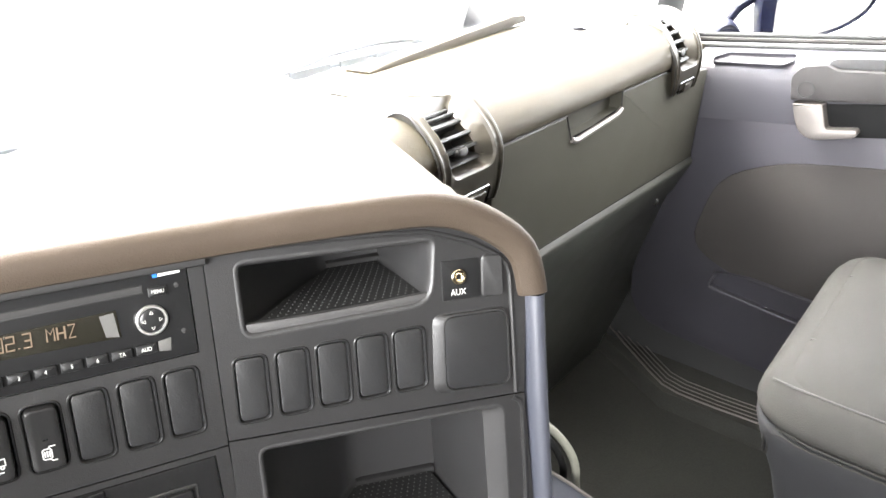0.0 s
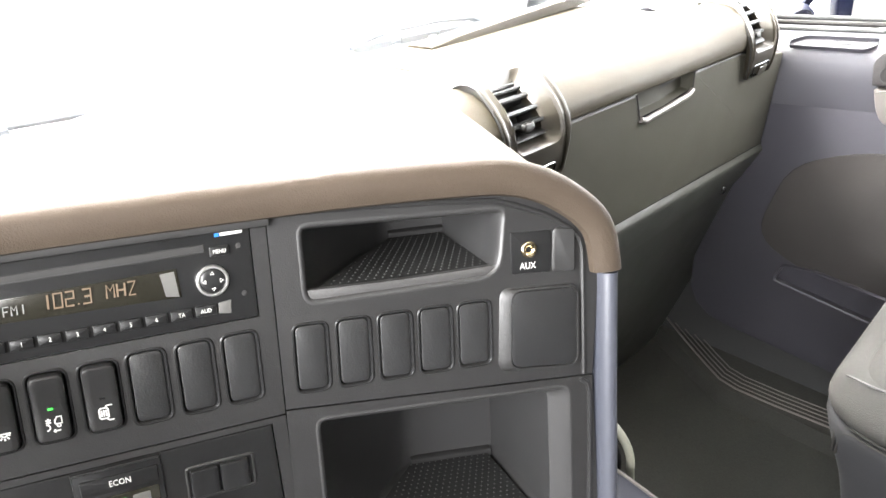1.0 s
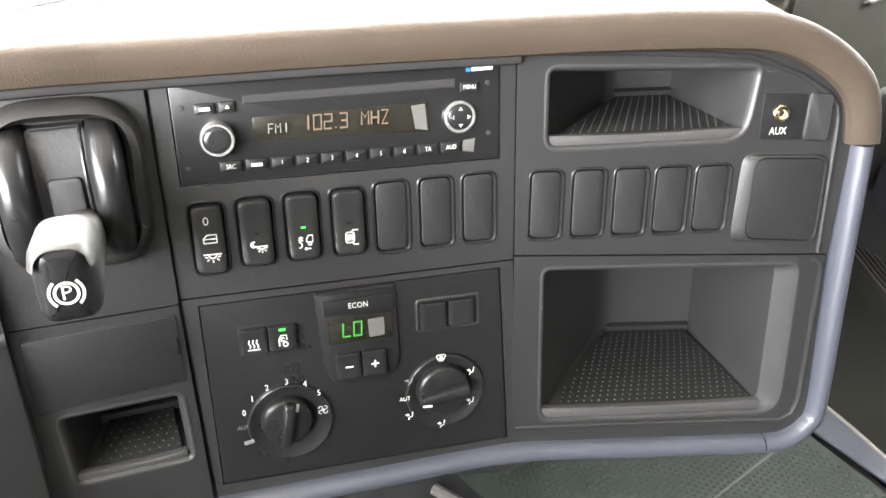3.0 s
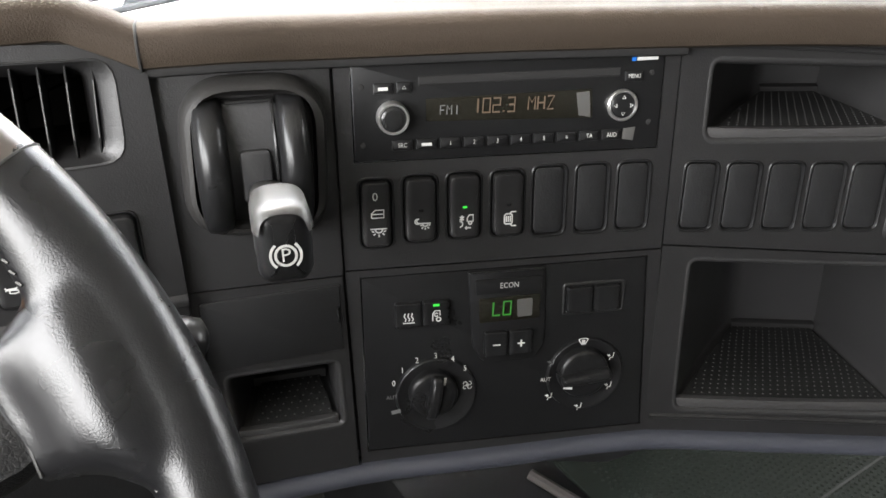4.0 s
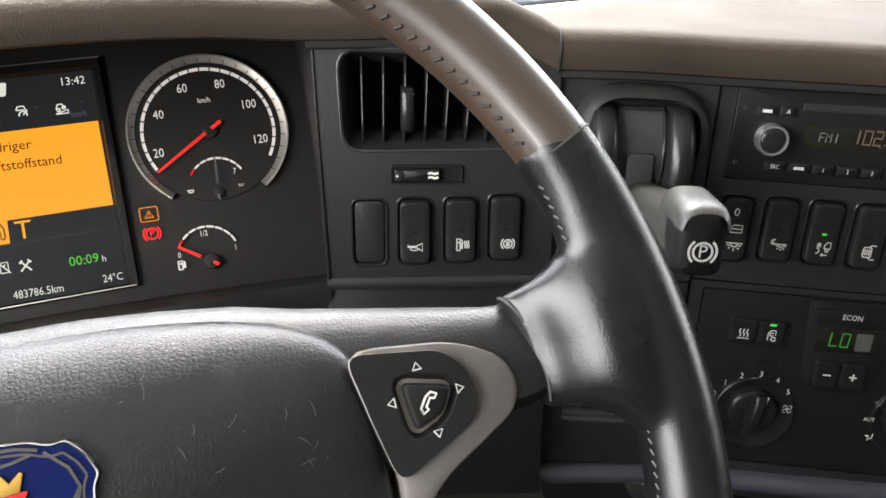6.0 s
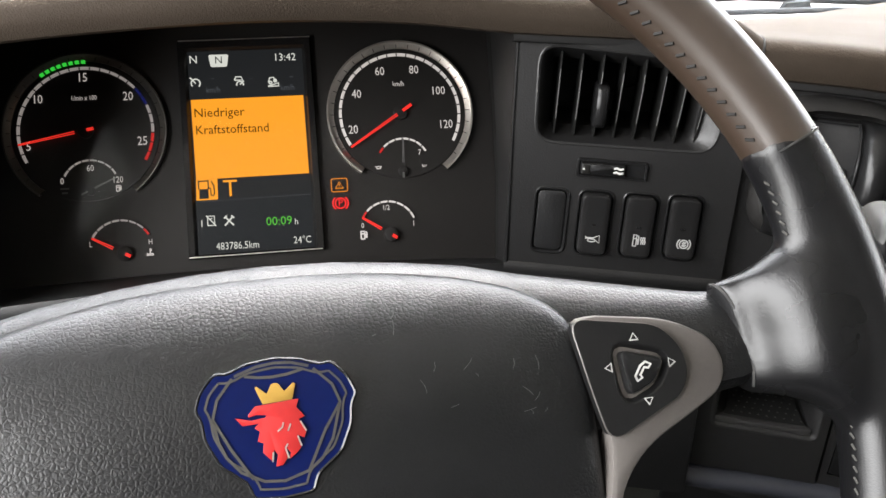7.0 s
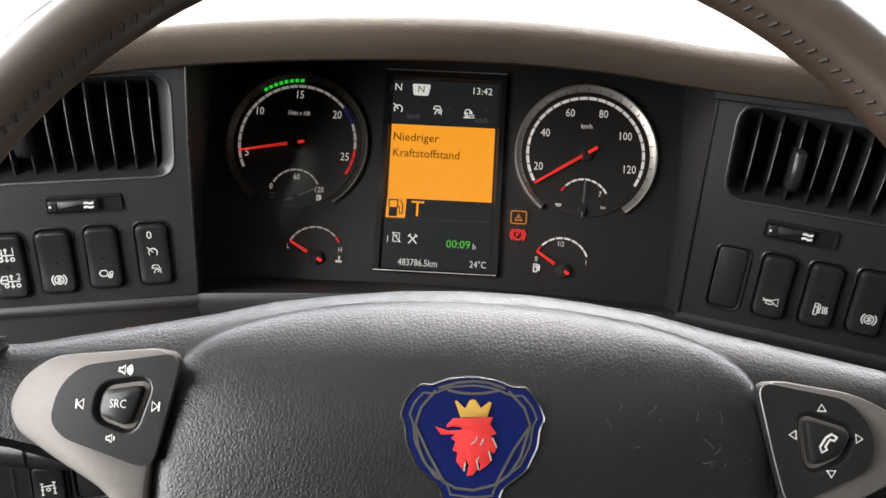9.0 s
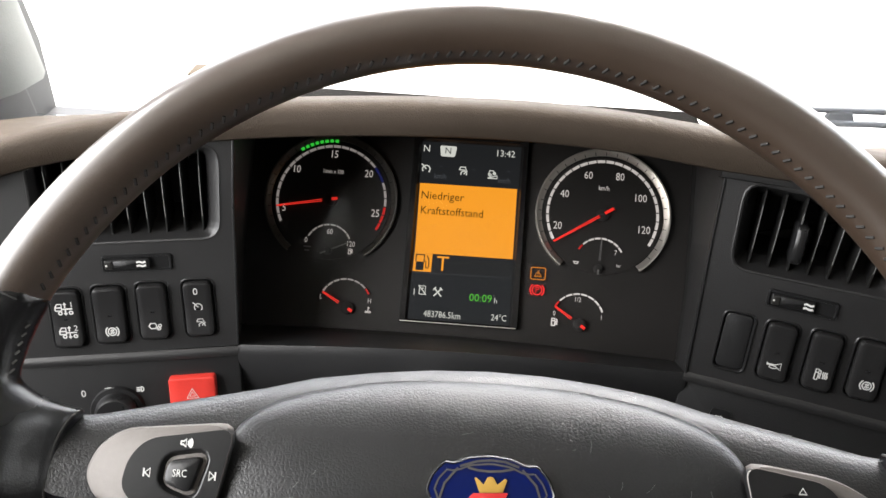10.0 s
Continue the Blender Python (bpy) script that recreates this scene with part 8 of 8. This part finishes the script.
# driver's seat, behind the camera
dseat = thing("truck_seat", Matrix(), "grey cloth driver's seat facing the wheel", "seat")
part("cushion", cushion(-0.26, 0.28, -1.25, -0.72, 0.55, 0.74, 0.07, 0.012), CLOTH, dseat)
b = cushion(-0.26, 0.28, -0.12, 0.12, 0.0, 0.85, 0.08, 0.01)
bmesh.ops.transform(b, matrix=pose(0, -1.32, 0.68, 12, 0, 0), verts=b.verts)
part("backrest", b, CLOTH, dseat)
b = B_()
box(b, (-0.16, -1.2, 0.25), (0.18, -0.8, 0.56))
part("pedestal", b, DARK, dseat)

# ---- tunnel between the seats ----
tun = thing("engine_tunnel", Matrix(), "engine tunnel cover with dark ribbed rubber mat and grey edge", "engine tunnel")
b = B_()
prism(b, rounded([(0.52, -1.3), (0.96, -1.3), (1.105, -0.44), (1.135, -0.3), (1.155, 0.2), (0.52, 0.2)], 0.03), 0.25, 0.492, 0.006)
part("cover", b, PLASTIC, tun)
b = B_()
prism(b, rounded([(0.7, -1.2), (0.94, -1.2), (1.09, -0.44), (1.107, -0.29), (1.13, 0.1), (0.7, 0.1)], 0.012), 0.49, 0.497, 0.002)
matp = part("rubber_mat", b, RUBBER, tun, "dark grey-green rubber mat")
b = B_()
for i in range(92):
    for j in range(50):
        x, y = 0.73 + j * 0.0082 + (0.0041 if i % 2 else 0), -0.72 + i * 0.0071
        if x > 1.086 + min(0, y + 0.44) * 0.2:
            continue
        v = [b.verts.new(p) for p in ((x - 0.0034, y, 0.497), (x, y - 0.0026, 0.497), (x + 0.0034, y, 0.497), (x, y + 0.0026, 0.497), (x - 0.0018, y, 0.4978), (x, y - 0.0013, 0.4978), (x + 0.0018, y, 0.4978), (x, y + 0.0013, 0.4978))]
        b.faces.new(v[4:])
        for k in range(4):
            b.faces.new((v[k], v[(k + 1) % 4], v[4 + (k + 1) % 4], v[4 + k]))
tagged(part("tread_studs", b, RUBBER, matp), kind="stuff")
b = B_()
rings = []
for x, y, w in ((1.18, 0.1, 0.05), (1.166, -0.16, 0.05), (1.154, -0.263, 0.044), (1.138, -0.35, 0.03), (1.118, -0.434, 0.014), (1.1, -0.51, 0.01)):
    rings.append([(x - w, y - 0.02, 0.4965), (x - w, y - 0.02, 0.4995), (x - w * 0.55, y - 0.012, 0.504), (x - 0.004, y, 0.513), (x, y, 0.515), (x + 0.005, y, 0.512), (x + 0.007, y, 0.5), (x + 0.007, y, 0.3)])
skin(b, rings, False)
part("edge_trim", b, RAIL, tun, "blue-grey stepped edge of the tunnel")
b = B_()
tube(b, [(1.181, 0.1, 0.515), (1.167, -0.16, 0.515), (1.155, -0.263, 0.515), (1.139, -0.35, 0.515), (1.119, -0.434, 0.515), (1.101, -0.51, 0.515)], 0.0028, 8)
part("edge_line", b, TRIM, tun, "bright worn edge line")
b = B_()
tube(b, [(0.66, -0.1, 0.5), (0.7, -0.22, 0.5), (0.74, -0.6, 0.5)], 0.007, 8)
part("edge_trim", b, TRIM, tun)
b = B_()
stroke(b, [(0.72, -0.305), (1.085, -0.318)], 0.003, 0.4981)
part("mat_joint", b, DARK, tun)
hold = thing("foot_loop", Matrix(), "pale grey plastic loop beside the tunnel", "loop")
b = B_()
tube(b, [(1.2, -0.17 - 0.082 * math.sin(q), 0.49 + 0.07 * math.cos(q)) for q in [math.pi / 2 * k / 10 for k in range(11)]] + [(1.2, -0.258, 0.46), (1.198, -0.26, 0.3)], 0.0065, 10)
part("loop", b, LOOP, hold)
b = B_()
tube(b, [(1.2, -0.16 - 0.072 * math.sin(q), 0.482 + 0.06 * math.cos(q)) for q in [math.pi / 2 * k / 10 for k in range(11)]] + [(1.2, -0.236, 0.45)], 0.006, 10)
part("inner_loop", b, BLACKRUB, hold)

# ---- outside: wiper and mirrors ----
wip = thing("wiper", Matrix(), "black windscreen wiper resting outside the glass", "wiper")
b = B_()
tube(b, [(1.02, 0.47, 0.884), (1.056, 0.472, 0.894), (1.165, 0.474, 0.909), (1.3, 0.475, 0.925), (1.454, 0.475, 0.937), (1.6, 0.475, 0.94), (1.77, 0.474, 0.934)], 0.0055, 8)
part("blade", b, WIPER, wip)
b = B_()
tube(b, [(1.8, 0.49, 0.91), (1.7, 0.495, 0.95), (1.6, 0.495, 0.957), (1.45, 0.488, 0.956), (1.3, 0.48, 0.938), (1.18, 0.478, 0.917)], [0.012, 0.01, 0.009, 0.007, 0.005, 0.004], 8)
part("arm", b, WIPER, wip)
for x, w in ((1.38, 0.05), (1.5, 0.04), (1.6, 0.03)):
    b = B_()
    box(b, (x - w, 0.468, 0.93), (x + w, 0.48, 0.944))
    part("bracket", b, WIPER, wip)
wip = thing("wiper", Matrix(), "black windscreen wiper resting outside the glass before the driver", "wiper")
b = B_()
tube(b, [(0.36, 0.466, 0.913), (0.5, 0.467, 0.919), (0.75, 0.467, 0.92), (0.98, 0.465, 0.905)], 0.0045, 8)
part("blade", b, WIPER, wip)
b = B_()
tube(b, [(0.4, 0.474, 0.931), (0.46, 0.476, 0.932), (0.62, 0.48, 0.936), (0.85, 0.486, 0.925), (0.98, 0.49, 0.9)], [0.0035, 0.0045, 0.006, 0.009, 0.012], 8)
part("arm", b, WIPER, wip)
for x, w in ((0.46, 0.022), (0.56, 0.03), (0.7, 0.026)):
    b = B_()
    prism(b, rounded([(x - w, 0.912), (x + w, 0.914), (x + w * 0.6, 0.932), (x - w * 0.7, 0.93)], 0.003), 0, 0.008, 0.002, True)
    face_y(b, 0.478)
    part("bracket", b, WIPER, wip)
mir = thing("side_mirror", Matrix(), "dark blue truck side mirror with bright glass", "mirror")
MF = basis((2.488, -0.142, 1.1), -62, 0)
o = rounded([(-0.118, -0.1), (-0.1, -0.186), (-0.05, -0.182), (0.09, -0.128), (0.152, -0.07), (0.165, 0.3), (-0.13, 0.3)], [0.03, 0.02, 0.03, 0.05, 0.04, 0.04, 0.04])
g = rounded([(-0.078, -0.1), (-0.07, -0.172), (-0.05, -0.17), (0.085, -0.119), (0.14, -0.065), (0.152, 0.286), (-0.09, 0.286)], [0.02, 0.012, 0.02, 0.04, 0.03, 0.03, 0.03])
b = B_()
skin(b, [[(x, y, z) for x, y in q] for q, z in ((g, -0.004), (inset(g, -0.003), 0.005), (inset(o, 0.004), 0.004), (o, -0.004), (inset(o, -0.006), -0.05), (inset(o, 0.03), -0.11))], True, False, True)
bmesh.ops.transform(b, matrix=MF, verts=b.verts)
part("housing", b, PAINT, mir, "dark blue painted mirror housing")
b = B_()
prism(b, g, -0.006, -0.002)
bmesh.ops.transform(b, matrix=MF, verts=b.verts)
part("mirror_glass", b, MIRROR, mir, "bright mirror glass")
b = B_()
tube(b, [(2.0, 0.16, 1.34), (2.2, 0.12, 1.34), (2.45, 0.0, 1.32)], 0.02, 8)
part("arm", b, PAINT, mir)
b = B_()
rings = []
for z, f in ((0.02, 0.8), (0.028, 0.92), (0.02, 1.0), (-0.05, 1.02), (-0.1, 0.8)):
    rings.append([(-0.185 + 0.044 * f * math.cos(q), -0.2 + 0.075 * f * math.sin(q), z) for q in [2 * math.pi * k / 24 for k in range(24)]])
skin(b, rings, True, True, True)
bmesh.ops.transform(b, matrix=MF, verts=b.verts)
part("lower_cover", b, PAINT, mir, "small rounded blue kerb mirror cover")
b = B_()
tube(b, [MF @ Vector(p) for p in ((-0.185, -0.14, -0.03), (-0.16, -0.1, -0.04), (-0.11, -0.06, -0.05))], 0.012, 8)
part("cover_bracket", b, PAINT, mir)
